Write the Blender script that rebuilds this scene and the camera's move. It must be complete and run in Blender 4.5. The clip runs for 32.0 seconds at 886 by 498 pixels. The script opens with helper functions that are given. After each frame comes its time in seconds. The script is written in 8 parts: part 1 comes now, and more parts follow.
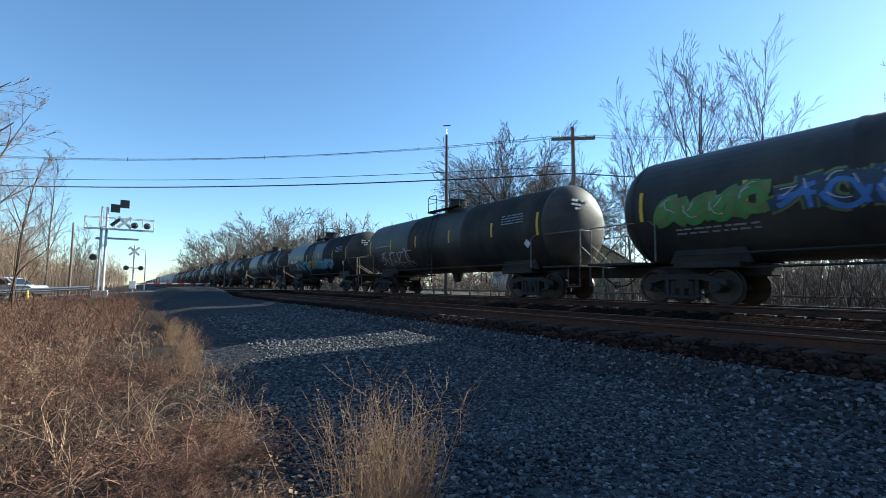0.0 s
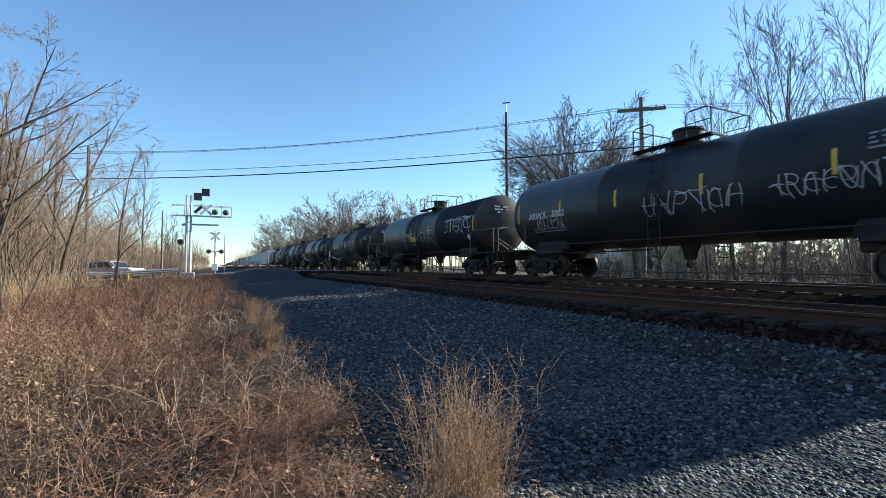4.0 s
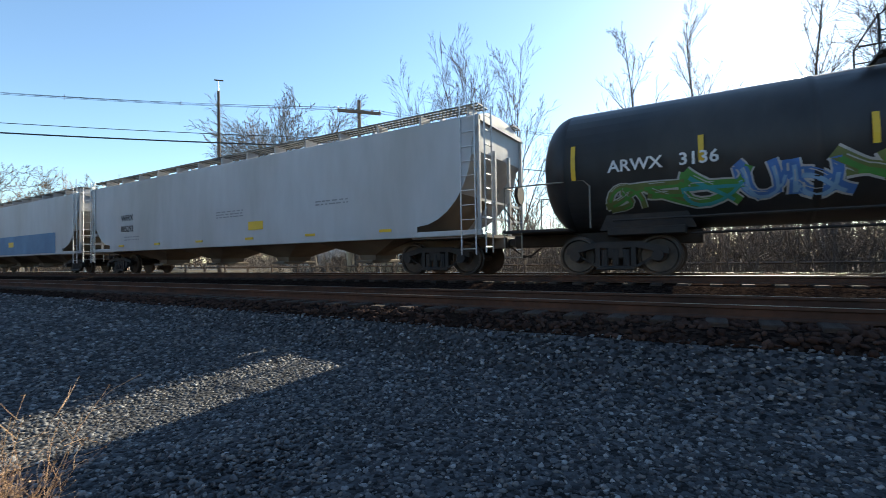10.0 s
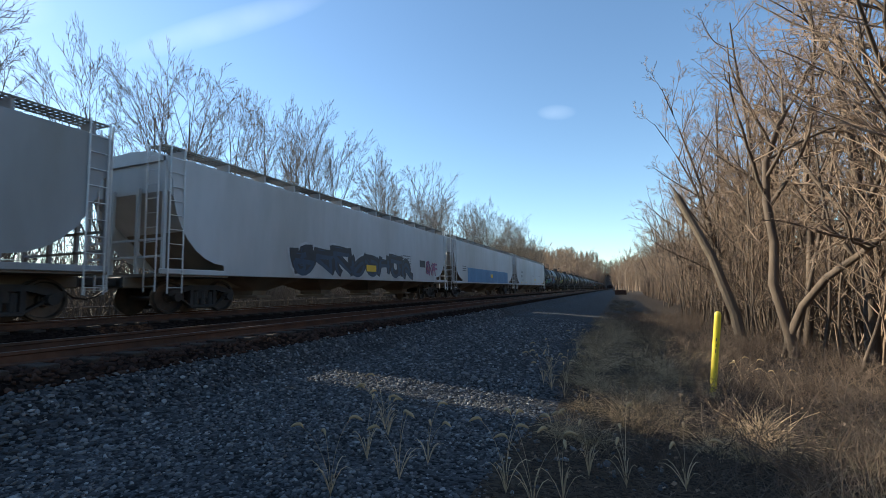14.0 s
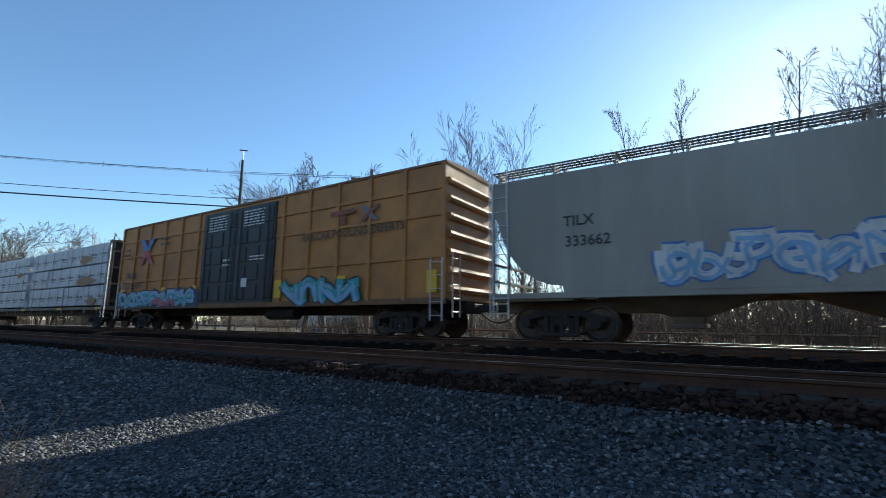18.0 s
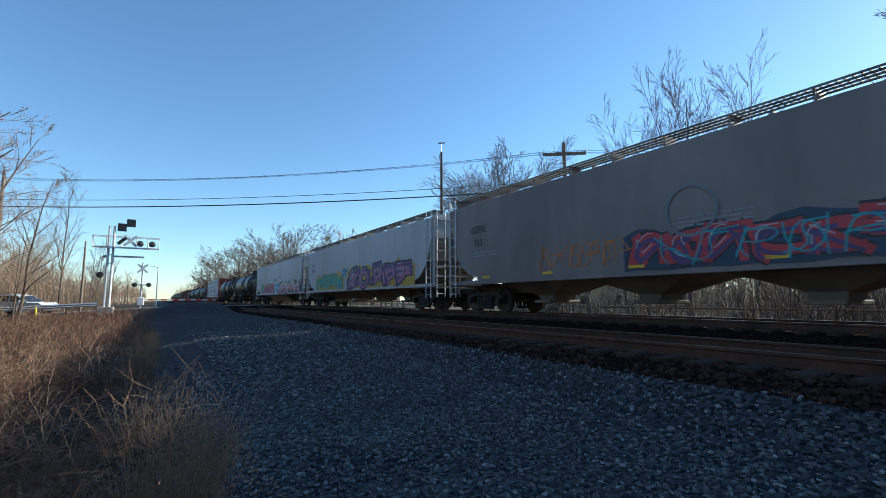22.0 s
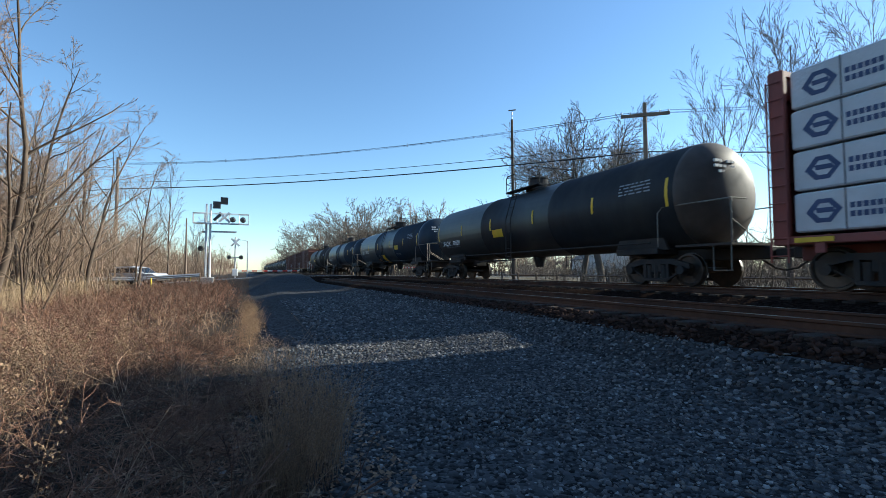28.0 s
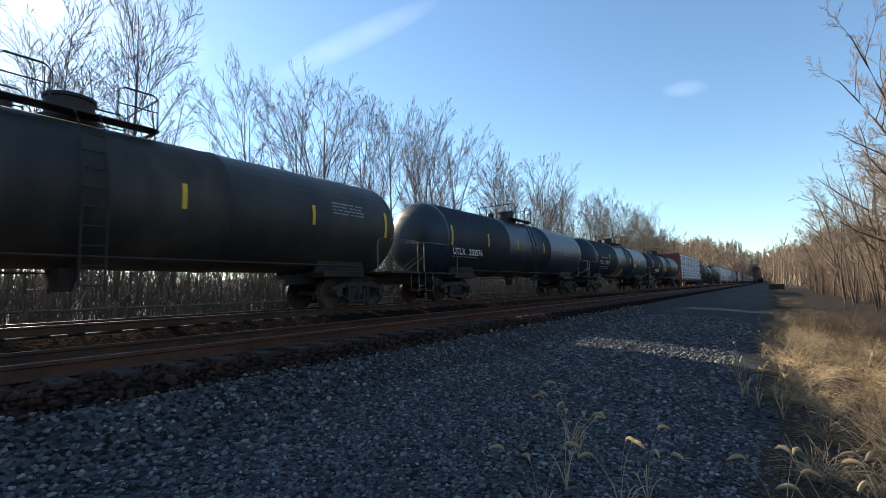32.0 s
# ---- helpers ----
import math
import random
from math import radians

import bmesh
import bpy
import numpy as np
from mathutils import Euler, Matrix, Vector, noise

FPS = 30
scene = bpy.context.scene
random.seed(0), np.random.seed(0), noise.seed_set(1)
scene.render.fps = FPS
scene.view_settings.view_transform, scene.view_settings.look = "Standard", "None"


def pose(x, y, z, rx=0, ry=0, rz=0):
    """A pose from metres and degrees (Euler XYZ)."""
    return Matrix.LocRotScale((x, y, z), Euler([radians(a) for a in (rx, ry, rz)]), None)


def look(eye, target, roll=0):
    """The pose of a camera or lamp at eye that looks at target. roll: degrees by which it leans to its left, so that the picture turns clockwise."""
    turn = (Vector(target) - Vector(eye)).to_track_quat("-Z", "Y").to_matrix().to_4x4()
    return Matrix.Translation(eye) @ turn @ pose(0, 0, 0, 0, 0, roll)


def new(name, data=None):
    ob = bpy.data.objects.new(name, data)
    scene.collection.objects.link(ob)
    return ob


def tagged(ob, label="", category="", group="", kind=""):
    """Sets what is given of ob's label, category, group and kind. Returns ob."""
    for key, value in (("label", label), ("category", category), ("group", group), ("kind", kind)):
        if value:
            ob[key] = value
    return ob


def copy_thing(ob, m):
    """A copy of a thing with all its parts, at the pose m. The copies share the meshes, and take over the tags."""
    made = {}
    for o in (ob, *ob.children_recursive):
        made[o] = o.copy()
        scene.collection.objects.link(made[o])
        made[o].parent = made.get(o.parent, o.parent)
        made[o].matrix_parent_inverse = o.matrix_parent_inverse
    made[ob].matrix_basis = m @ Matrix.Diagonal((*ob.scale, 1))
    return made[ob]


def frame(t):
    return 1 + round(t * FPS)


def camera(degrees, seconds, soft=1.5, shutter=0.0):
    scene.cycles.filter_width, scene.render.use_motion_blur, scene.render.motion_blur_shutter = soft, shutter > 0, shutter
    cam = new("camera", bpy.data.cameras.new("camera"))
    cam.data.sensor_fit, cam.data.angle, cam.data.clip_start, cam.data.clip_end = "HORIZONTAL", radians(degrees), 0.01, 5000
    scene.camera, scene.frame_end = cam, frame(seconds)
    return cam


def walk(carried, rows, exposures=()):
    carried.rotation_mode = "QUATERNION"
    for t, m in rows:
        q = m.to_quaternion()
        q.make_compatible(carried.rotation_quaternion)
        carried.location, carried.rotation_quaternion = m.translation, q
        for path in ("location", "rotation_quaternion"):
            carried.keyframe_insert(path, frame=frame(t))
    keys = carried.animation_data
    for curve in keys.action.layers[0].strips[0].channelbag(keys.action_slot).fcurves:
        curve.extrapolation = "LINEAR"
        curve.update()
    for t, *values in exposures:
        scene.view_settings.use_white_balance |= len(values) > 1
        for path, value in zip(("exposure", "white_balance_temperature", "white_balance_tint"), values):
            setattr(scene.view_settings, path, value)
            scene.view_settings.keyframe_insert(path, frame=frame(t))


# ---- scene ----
cam = camera(88.2, 32.0, soft=0.75, shutter=0.07)
EXPOSURES = [(0, 1.05, 5400, 3), (7, 1.2, 5700, 5), (9, 1.25, 5850, 6), (10, 1.42, 6250, 7), (10.7, 1.36, 6200, 7), (12, 1.22, 6000, 6), (16, 1.28, 6200, 7), (16.6, 1.38, 6300, 7), (17, 1.22, 6450, 7), (17.3, 0.98, 6100, 6), (18, 1.0, 5650, 4), (19, 0.97, 5400, 3), (23, 1.0, 5400, 3), (25, 1.1, 5700, 4), (28, 1.08, 5550, 4), (29.5, 1.05, 6050, 6), (30.1, 1.14, 6300, 7), (30.4, 1.0, 6150, 6), (31, 1.06, 6100, 6), (32, 1.28, 6200, 7)]
TRACK_X = 12.24
PATH = [
    (0, pose(-0.570, 0.602, 0.460, 94.56, -0.26, -33.76)),
    (0.5, pose(-0.586, 0.609, 0.460, 94.33, -0.15, -31.41)),
    (1, pose(-0.601, 0.608, 0.460, 93.91, -0.17, -29.55)),
    (1.5, pose(-0.622, 0.606, 0.460, 93.53, -0.17, -28.08)),
    (2, pose(-0.655, 0.607, 0.460, 93.25, -0.19, -26.85)),
    (2.5, pose(-0.687, 0.610, 0.460, 93.13, -0.19, -25.92)),
    (3, pose(-0.703, 0.615, 0.460, 93.00, -0.11, -25.27)),
    (3.5, pose(-0.697, 0.613, 0.460, 92.64, -0.06, -25.22)),
    (4, pose(-0.669, 0.600, 0.460, 92.10, 0.15, -26.27)),
    (4.5, pose(-0.633, 0.582, 0.460, 91.68, 0.18, -27.36)),
    (6.5, pose(-0.087, 0.741, 0.460, 90.40, 0.10, -25.64)),
    (7, pose(-0.063, 0.717, 0.460, 90.02, 0.07, -25.00)),
    (7.5, pose(-0.032, 0.681, 0.460, 89.84, 0.18, -25.34)),
    (8, pose(-0.011, 0.656, 0.460, 89.95, 0.35, -25.55)),
    (8.5, pose(0.005, 0.640, 0.460, 90.03, 0.27, -25.82)),
    (9, pose(0.026, 0.618, 0.460, 90.15, 0.35, -28.07)),
    (9.5, pose(0.068, 0.580, 0.460, 90.27, 0.61, -39.02)),
    (10, pose(0.180, 0.524, 0.460, 91.21, 0.99, -59.11)),
    (10.5, pose(0.317, 0.522, 0.460, 92.58, 0.87, -82.64)),
    (11, pose(0.380, 0.590, 0.460, 94.34, 0.54, -107.23)),
    (11.5, pose(0.243, 0.726, 0.460, 96.04, 1.22, -129.49)),
    (12, pose(-0.055, 0.827, 0.460, 95.94, 1.13, -140.05)),
    (12.5, pose(-0.161, 0.812, 0.460, 96.20, 1.11, -150.17)),
    (13, pose(-0.156, 0.717, 0.460, 96.20, 1.21, -153.38)),
    (13.5, pose(-0.133, 0.576, 0.460, 95.59, 1.27, -156.03)),
    (15.5, pose(-0.411, -0.635, 0.460, 95.45, 1.01, -164.21)),
    (16, pose(-0.332, -0.634, 0.460, 95.63, 0.82, -158.96)),
    (16.5, pose(-0.272, -0.614, 0.460, 96.28, 0.18, -140.13)),
    (17, pose(-0.248, -0.576, 0.460, 96.62, -0.11, -111.90)),
    (17.5, pose(-0.224, -0.552, 0.460, 98.13, -0.40, -80.95)),
    (18, pose(-0.126, -0.534, 0.460, 99.11, -0.44, -57.30)),
    (18.5, pose(0.094, -0.507, 0.460, 98.90, -0.16, -50.25)),
    (19, pose(0.248, -0.514, 0.460, 98.38, 0.11, -45.93)),
    (19.5, pose(0.305, -0.554, 0.460, 98.13, 0.47, -42.35)),
    (20, pose(0.350, -0.597, 0.460, 97.91, 0.09, -39.69)),
    (20.5, pose(0.398, -0.618, 0.460, 97.84, 0.12, -37.65)),
    (21, pose(0.433, -0.613, 0.460, 97.82, 0.08, -36.16)),
    (21.5, pose(0.432, -0.598, 0.460, 97.43, 0.17, -34.69)),
    (22, pose(0.414, -0.571, 0.460, 96.39, 0.07, -32.01)),
    (22.5, pose(0.392, -0.543, 0.460, 95.41, 0.02, -29.51)),
    (23, pose(0.354, -0.526, 0.460, 94.66, -0.03, -27.54)),
    (23.5, pose(0.283, -0.516, 0.460, 94.21, 0.06, -25.98)),
    (24, pose(0.199, -0.518, 0.460, 93.68, 0.05, -24.76)),
    (24.5, pose(0.132, -0.523, 0.460, 93.41, -0.03, -23.84)),
    (25, pose(0.094, -0.517, 0.460, 93.17, 0.05, -23.08)),
    (25.5, pose(0.082, -0.511, 0.460, 93.00, 0.08, -22.49)),
    (27.5, pose(0.151, -0.554, 0.460, 92.56, 0.15, -21.38)),
    (28, pose(0.180, -0.570, 0.460, 92.74, 0.21, -23.37)),
    (28.5, pose(0.200, -0.567, 0.460, 93.18, 0.56, -29.95)),
    (29, pose(0.193, -0.530, 0.460, 94.16, 1.11, -46.69)),
    (29.5, pose(0.159, -0.445, 0.460, 95.37, 1.25, -71.18)),
    (30, pose(0.149, -0.342, 0.460, 95.58, 1.62, -99.70)),
    (30.5, pose(0.212, -0.242, 0.460, 96.53, 1.72, -130.27)),
    (31, pose(0.392, -0.129, 0.460, 96.51, 1.93, -141.68)),
    (31.5, pose(0.618, -0.078, 0.460, 95.31, 1.87, -143.61)),
    (32, pose(0.721, -0.097, 0.460, 95.11, 1.51, -144.57)),
]
walk(cam, PATH, EXPOSURES)

# ---- light ----
SUN_AZ, SUN_EL = 95.2, 23.9          # degrees clockwise from +y, and up
world = bpy.data.worlds.new("sky")
scene.world = world
world.use_nodes = True
wn = world.node_tree.nodes
sky = wn.new("ShaderNodeTexSky")
sky.sky_type, sky.sun_disc = "NISHITA", False
sky.sun_elevation, sky.sun_rotation = radians(SUN_EL), radians(SUN_AZ)
sky.air_density, sky.dust_density, sky.ozone_density = 1.0, 0.15, 1.4
wn["Background"].inputs[1].default_value = 0.09
def cloud_band(centre, along, half_w, half_l, amount):
    """Weight of a wisp of cirrus: a soft long patch round a direction of the sky."""
    wl = world.node_tree.links
    c = Vector(centre).normalized()
    a = (Vector(along) - c * Vector(along).dot(c)).normalized()
    b = c.cross(a)
    def dot(vec, scale):
        nd = wn.new("ShaderNodeVectorMath")
        nd.operation = "DOT_PRODUCT"
        nd.inputs[1].default_value = vec * scale
        wl.new(sky_dir.outputs["Generated"], nd.inputs[0])
        return nd.outputs["Value"]
    def math_node(op, x, y):
        nd = wn.new("ShaderNodeMath")
        nd.operation = op
        for k, v in enumerate((x, y)):
            if isinstance(v, (int, float)):
                nd.inputs[k].default_value = v
            else:
                wl.new(v, nd.inputs[k])
        return nd.outputs[0]
    u, v = dot(a, 1 / half_l), dot(b, 1 / half_w)
    r2 = math_node("ADD", math_node("MULTIPLY", u, u), math_node("MULTIPLY", v, v))
    soft = math_node("MAXIMUM", math_node("SUBTRACT", 1.0, r2), 0.0)
    front = math_node("GREATER_THAN", dot(c, 1.0), 0.0)
    return math_node("MULTIPLY", math_node("MULTIPLY", soft, front), amount)
sky_dir = wn.new("ShaderNodeTexCoord")
CLOUDS = (((0.64, -0.6, 0.49), (-0.27, -0.17, 0.135), 0.026, 0.2, 0.2), ((0.1, -0.928, 0.358), (1, 0.1, 0.12), 0.016, 0.04, 0.2), ((0.93, -0.25, 0.5), (0.5, -0.6, 0.3), 0.07, 0.2, 0.3))
wisp = wn.new("ShaderNodeTexNoise")
wisp.inputs["Scale"].default_value, wisp.inputs["Detail"].default_value = 9, 6
world.node_tree.links.new(sky_dir.outputs["Generated"], wisp.inputs["Vector"])
clear = wn.new("ShaderNodeVectorMath")          # a crisp cyan winter sky
clear.operation = "MULTIPLY"
clear.inputs[1].default_value = (0.94, 1.01, 1.04)
world.node_tree.links.new(sky.outputs[0], clear.inputs[0])
last = clear.outputs[0]
for args in CLOUDS:
    w_ = cloud_band(*args)
    mul = wn.new("ShaderNodeMath")
    mul.operation = "MULTIPLY"
    world.node_tree.links.new(w_, mul.inputs[0])
    world.node_tree.links.new(wisp.outputs["Fac"], mul.inputs[1])
    mx = wn.new("ShaderNodeMix")
    mx.data_type = "RGBA"
    mx.inputs[7].default_value = (9.0, 9.4, 10.0, 1)
    world.node_tree.links.new(mul.outputs[0], mx.inputs[0])
    world.node_tree.links.new(last, mx.inputs[6])
    last = mx.outputs[2]
world.node_tree.links.new(last, wn["Background"].inputs[0])
sun_data = bpy.data.lights.new("sun", "SUN")
sun_data.energy, sun_data.angle, sun_data.color = 5.0, radians(0.53), (1.0, 0.87, 0.66)
sun = new("sun", sun_data)
sd = Vector((math.sin(radians(SUN_AZ)) * math.cos(radians(SUN_EL)), math.cos(radians(SUN_AZ)) * math.cos(radians(SUN_EL)), math.sin(radians(SUN_EL))))
sun.matrix_world = look(sd * 60, (0, 0, 0))

# ---- materials ----
def mat(name, base, rough=0.7, metal=0.0, var=0.25, scale=6.0, fine=60.0, bump=0.15, tint=None, tscale=1.5, island=0.0, spec=0.5, stretch=(1, 1, 1), dist=0.01):
    """A procedural surface: base colour, broad stains toward tint, fine grain and relief; island varies joined pieces."""
    m = bpy.data.materials.new(name)
    m.use_nodes = True
    nt = m.node_tree
    n, l = nt.nodes, nt.links
    p = n["Principled BSDF"]
    p.inputs["Roughness"].default_value, p.inputs["Metallic"].default_value = rough, metal
    p.inputs["Specular IOR Level"].default_value = spec
    co = n.new("ShaderNodeTexCoord")
    mp = n.new("ShaderNodeMapping")
    mp.inputs["Scale"].default_value = stretch
    l.new(co.outputs["Object"], mp.inputs[0])
    def noise_node(s, detail):
        t = n.new("ShaderNodeTexNoise")
        t.inputs["Scale"].default_value, t.inputs["Detail"].default_value = s, detail
        l.new(mp.outputs[0], t.inputs["Vector"])
        return t.outputs["Fac"]
    big, small, grain = noise_node(tscale, 4), noise_node(scale, 5), noise_node(fine, 3)
    ramp = n.new("ShaderNodeMapRange")
    ramp.inputs[1].default_value, ramp.inputs[2].default_value = 0.38, 0.68
    l.new(big, ramp.inputs[0])
    mix = n.new("ShaderNodeMix")
    mix.data_type = "RGBA"
    mix.inputs[6].default_value = (*base, 1)
    mix.inputs[7].default_value = (*(tint or [c * (1 - var) for c in base]), 1)
    l.new(ramp.outputs[0], mix.inputs[0])
    val = n.new("ShaderNodeMath")
    val.operation = "MULTIPLY_ADD"
    val.inputs[1].default_value, val.inputs[2].default_value = var * 2, 1 - var
    l.new(small, val.inputs[0])
    out = val.outputs[0]
    if island:
        geo = n.new("ShaderNodeNewGeometry")
        obi = n.new("ShaderNodeObjectInfo")
        add = n.new("ShaderNodeMath")
        l.new(geo.outputs["Random Per Island"], add.inputs[0])
        l.new(obi.outputs["Random"], add.inputs[1])
        v2 = n.new("ShaderNodeMath")
        v2.operation = "MULTIPLY_ADD"
        v2.inputs[1].default_value, v2.inputs[2].default_value = island, 1 - island
        l.new(add.outputs[0], v2.inputs[0])
        m2 = n.new("ShaderNodeMath")
        m2.operation = "MULTIPLY"
        l.new(out, m2.inputs[0])
        l.new(v2.outputs[0], m2.inputs[1])
        out = m2.outputs[0]
    sc = n.new("ShaderNodeVectorMath")
    sc.operation = "SCALE"
    l.new(mix.outputs[2], sc.inputs[0])
    l.new(out, sc.inputs["Scale"])
    l.new(sc.outputs[0], p.inputs["Base Color"])
    if bump:
        b = n.new("ShaderNodeBump")
        b.inputs["Strength"].default_value, b.inputs["Distance"].default_value = bump, dist
        l.new(grain, b.inputs["Height"])
        l.new(b.outputs[0], p.inputs["Normal"])
    return m

def ground_mat(name, a, b, c, cell, bump, dist=0.03, spec=0.12):
    """Loose ground: stones as cells of their own tone, over broad patches."""
    m = bpy.data.materials.new(name)
    m.use_nodes = True
    n, l = m.node_tree.nodes, m.node_tree.links
    p = n["Principled BSDF"]
    p.inputs["Roughness"].default_value = 0.9
    p.inputs["Specular IOR Level"].default_value = spec
    co = n.new("ShaderNodeTexCoord")
    vo = n.new("ShaderNodeTexVoronoi")
    vo.inputs["Scale"].default_value = cell
    l.new(co.outputs["Object"], vo.inputs["Vector"])
    no = n.new("ShaderNodeTexNoise")
    no.inputs["Scale"].default_value, no.inputs["Detail"].default_value = 0.35, 5
    l.new(co.outputs["Object"], no.inputs["Vector"])
    r = n.new("ShaderNodeValToRGB")
    r.color_ramp.elements[0].color, r.color_ramp.elements[1].color = (*a, 1), (*b, 1)
    r.color_ramp.elements[0].position, r.color_ramp.elements[1].position = 0.15, 0.9
    sep = n.new("ShaderNodeSeparateColor")
    l.new(vo.outputs["Color"], sep.inputs[0])
    l.new(sep.outputs[0], r.inputs[0])
    mr = n.new("ShaderNodeMapRange")
    mr.inputs[1].default_value, mr.inputs[2].default_value, mr.inputs[4].default_value = 0.5, 0.72, 0.6
    l.new(no.outputs["Fac"], mr.inputs[0])
    mix = n.new("ShaderNodeMix")
    mix.data_type = "RGBA"
    mix.inputs[7].default_value = (*c, 1)
    l.new(mr.outputs[0], mix.inputs[0])
    l.new(r.outputs[0], mix.inputs[6])
    l.new(mix.outputs[2], p.inputs["Base Color"])
    bm_ = n.new("ShaderNodeBump")
    bm_.inputs["Strength"].default_value, bm_.inputs["Distance"].default_value = bump, dist
    inv = n.new("ShaderNodeMath")
    inv.operation = "SUBTRACT"
    inv.inputs[0].default_value = 1.0
    l.new(vo.outputs["Distance"], inv.inputs[1])
    l.new(inv.outputs[0], bm_.inputs["Height"])
    l.new(bm_.outputs[0], p.inputs["Normal"])
    return m

def stone_mat(name, tones):
    """Crushed stone: every piece takes its own tone from the ramp, with grain and dust on it."""
    m = bpy.data.materials.new(name)
    m.use_nodes = True
    n, l = m.node_tree.nodes, m.node_tree.links
    p = n["Principled BSDF"]
    p.inputs["Roughness"].default_value, p.inputs["Specular IOR Level"].default_value = 0.72, 0.35
    geo, co = n.new("ShaderNodeNewGeometry"), n.new("ShaderNodeTexCoord")
    ramp = n.new("ShaderNodeValToRGB")
    while len(ramp.color_ramp.elements) < len(tones):
        ramp.color_ramp.elements.new(0.5)
    for e, (at, c) in zip(ramp.color_ramp.elements, tones):
        e.position, e.color = at, (*c, 1)
    l.new(geo.outputs["Random Per Island"], ramp.inputs[0])
    grain = n.new("ShaderNodeTexNoise")
    grain.inputs["Scale"].default_value, grain.inputs["Detail"].default_value = 70, 4
    l.new(co.outputs["Object"], grain.inputs["Vector"])
    val = n.new("ShaderNodeMath")
    val.operation = "MULTIPLY_ADD"
    val.inputs[1].default_value, val.inputs[2].default_value = 1.1, 0.45
    l.new(grain.outputs["Fac"], val.inputs[0])
    sc = n.new("ShaderNodeVectorMath")
    sc.operation = "SCALE"
    l.new(ramp.outputs[0], sc.inputs[0])
    l.new(val.outputs[0], sc.inputs["Scale"])
    l.new(sc.outputs[0], p.inputs["Base Color"])
    b = n.new("ShaderNodeBump")
    b.inputs["Strength"].default_value, b.inputs["Distance"].default_value = 0.4, 0.006
    l.new(grain.outputs["Fac"], b.inputs["Height"])
    l.new(b.outputs[0], p.inputs["Normal"])
    return m

M = {}
M["gravel"] = ground_mat("gravel", (0.012, 0.0125, 0.0135), (0.085, 0.086, 0.09), (0.036, 0.034, 0.031), 22, 1.0)
M["ballast"] = ground_mat("ballast", (0.01, 0.007, 0.006), (0.036, 0.025, 0.02), (0.018, 0.011, 0.008), 20, 0.9, spec=0.0)
M["soil"] = ground_mat("soil", (0.026, 0.019, 0.014), (0.085, 0.061, 0.042), (0.055, 0.04, 0.027), 34, 0.6)
M["field"] = ground_mat("field", (0.05, 0.042, 0.028), (0.13, 0.11, 0.075), (0.2, 0.18, 0.15), 6, 0.3)
M["asphalt"] = mat("asphalt", (0.06, 0.06, 0.062), 0.85, var=0.25, scale=3, fine=90, bump=0.4, tint=(0.085, 0.083, 0.08))
M["stone"] = stone_mat("stone", ((0.0, (0.02, 0.021, 0.023)), (0.35, (0.06, 0.061, 0.064)), (0.6, (0.1, 0.103, 0.108)), (0.78, (0.15, 0.135, 0.122)), (0.92, (0.17, 0.172, 0.176)), (1.0, (0.3, 0.297, 0.285))))
M["rail_side"] = mat("rail_rust", (0.1, 0.05, 0.032), 0.85, spec=0.2, var=0.35, scale=9, tint=(0.06, 0.035, 0.025))
M["rail_top"] = mat("rail_head", (0.3, 0.28, 0.26), 0.34, 0.85, var=0.15, scale=5, fine=200, bump=0.05, stretch=(1, 0.05, 1))
M["rail_worn"] = mat("dull_rail_head", (0.16, 0.13, 0.11), 0.45, 0.7, var=0.25, scale=5, fine=200, bump=0.05, stretch=(1, 0.05, 1))
M["tie"] = mat("sleeper_wood", (0.04, 0.029, 0.023), 0.9, spec=0.12, var=0.4, scale=5, fine=50, bump=0.5, tint=(0.065, 0.05, 0.04), stretch=(0.3, 3, 3), island=0.3)
M["bark"] = mat("bark", (0.075, 0.053, 0.038), 0.95, var=0.45, scale=9, fine=45, bump=0.9, tint=(0.14, 0.103, 0.074), stretch=(1, 1, 0.25))
M["bark_dark"] = mat("bark_dark", (0.105, 0.085, 0.068), 0.95, var=0.4, scale=9, fine=45, bump=0.6, tint=(0.075, 0.062, 0.05), stretch=(1, 1, 0.25))
M["twig"] = mat("twig", (0.27, 0.188, 0.13), 0.9, var=0.3, scale=3, bump=0, island=0.3)
M["twig_dark"] = mat("twig_dark", (0.13, 0.105, 0.085), 0.9, var=0.3, scale=3, bump=0, island=0.3)
M["dead_wood"] = mat("dead_wood", (0.13, 0.097, 0.068), 0.9, var=0.45, scale=8, fine=40, bump=0.9, tint=(0.07, 0.051, 0.037), stretch=(1, 1, 0.2))
M["stem_red"] = mat("stem_red", (0.085, 0.042, 0.027), 0.85, var=0.35, scale=2, bump=0, tint=(0.29, 0.155, 0.095), island=0.95)
M["stem_tan"] = mat("stem_tan", (0.5, 0.37, 0.225), 0.8, var=0.3, scale=2, bump=0, tint=(0.27, 0.19, 0.11), island=0.6)
M["stem_pale"] = mat("stem_pale", (0.4, 0.28, 0.18), 0.8, var=0.3, scale=2, bump=0, tint=(0.24, 0.15, 0.09), island=0.85)
M["stem_tuft"] = mat("stem_tuft", (0.3, 0.19, 0.105), 0.8, var=0.3, scale=2, bump=0, tint=(0.2, 0.115, 0.065), island=0.8)
M["straw"] = mat("dry_straw", (0.56, 0.4, 0.23), 0.8, var=0.3, scale=2, bump=0, tint=(0.13, 0.085, 0.05), island=0.95)
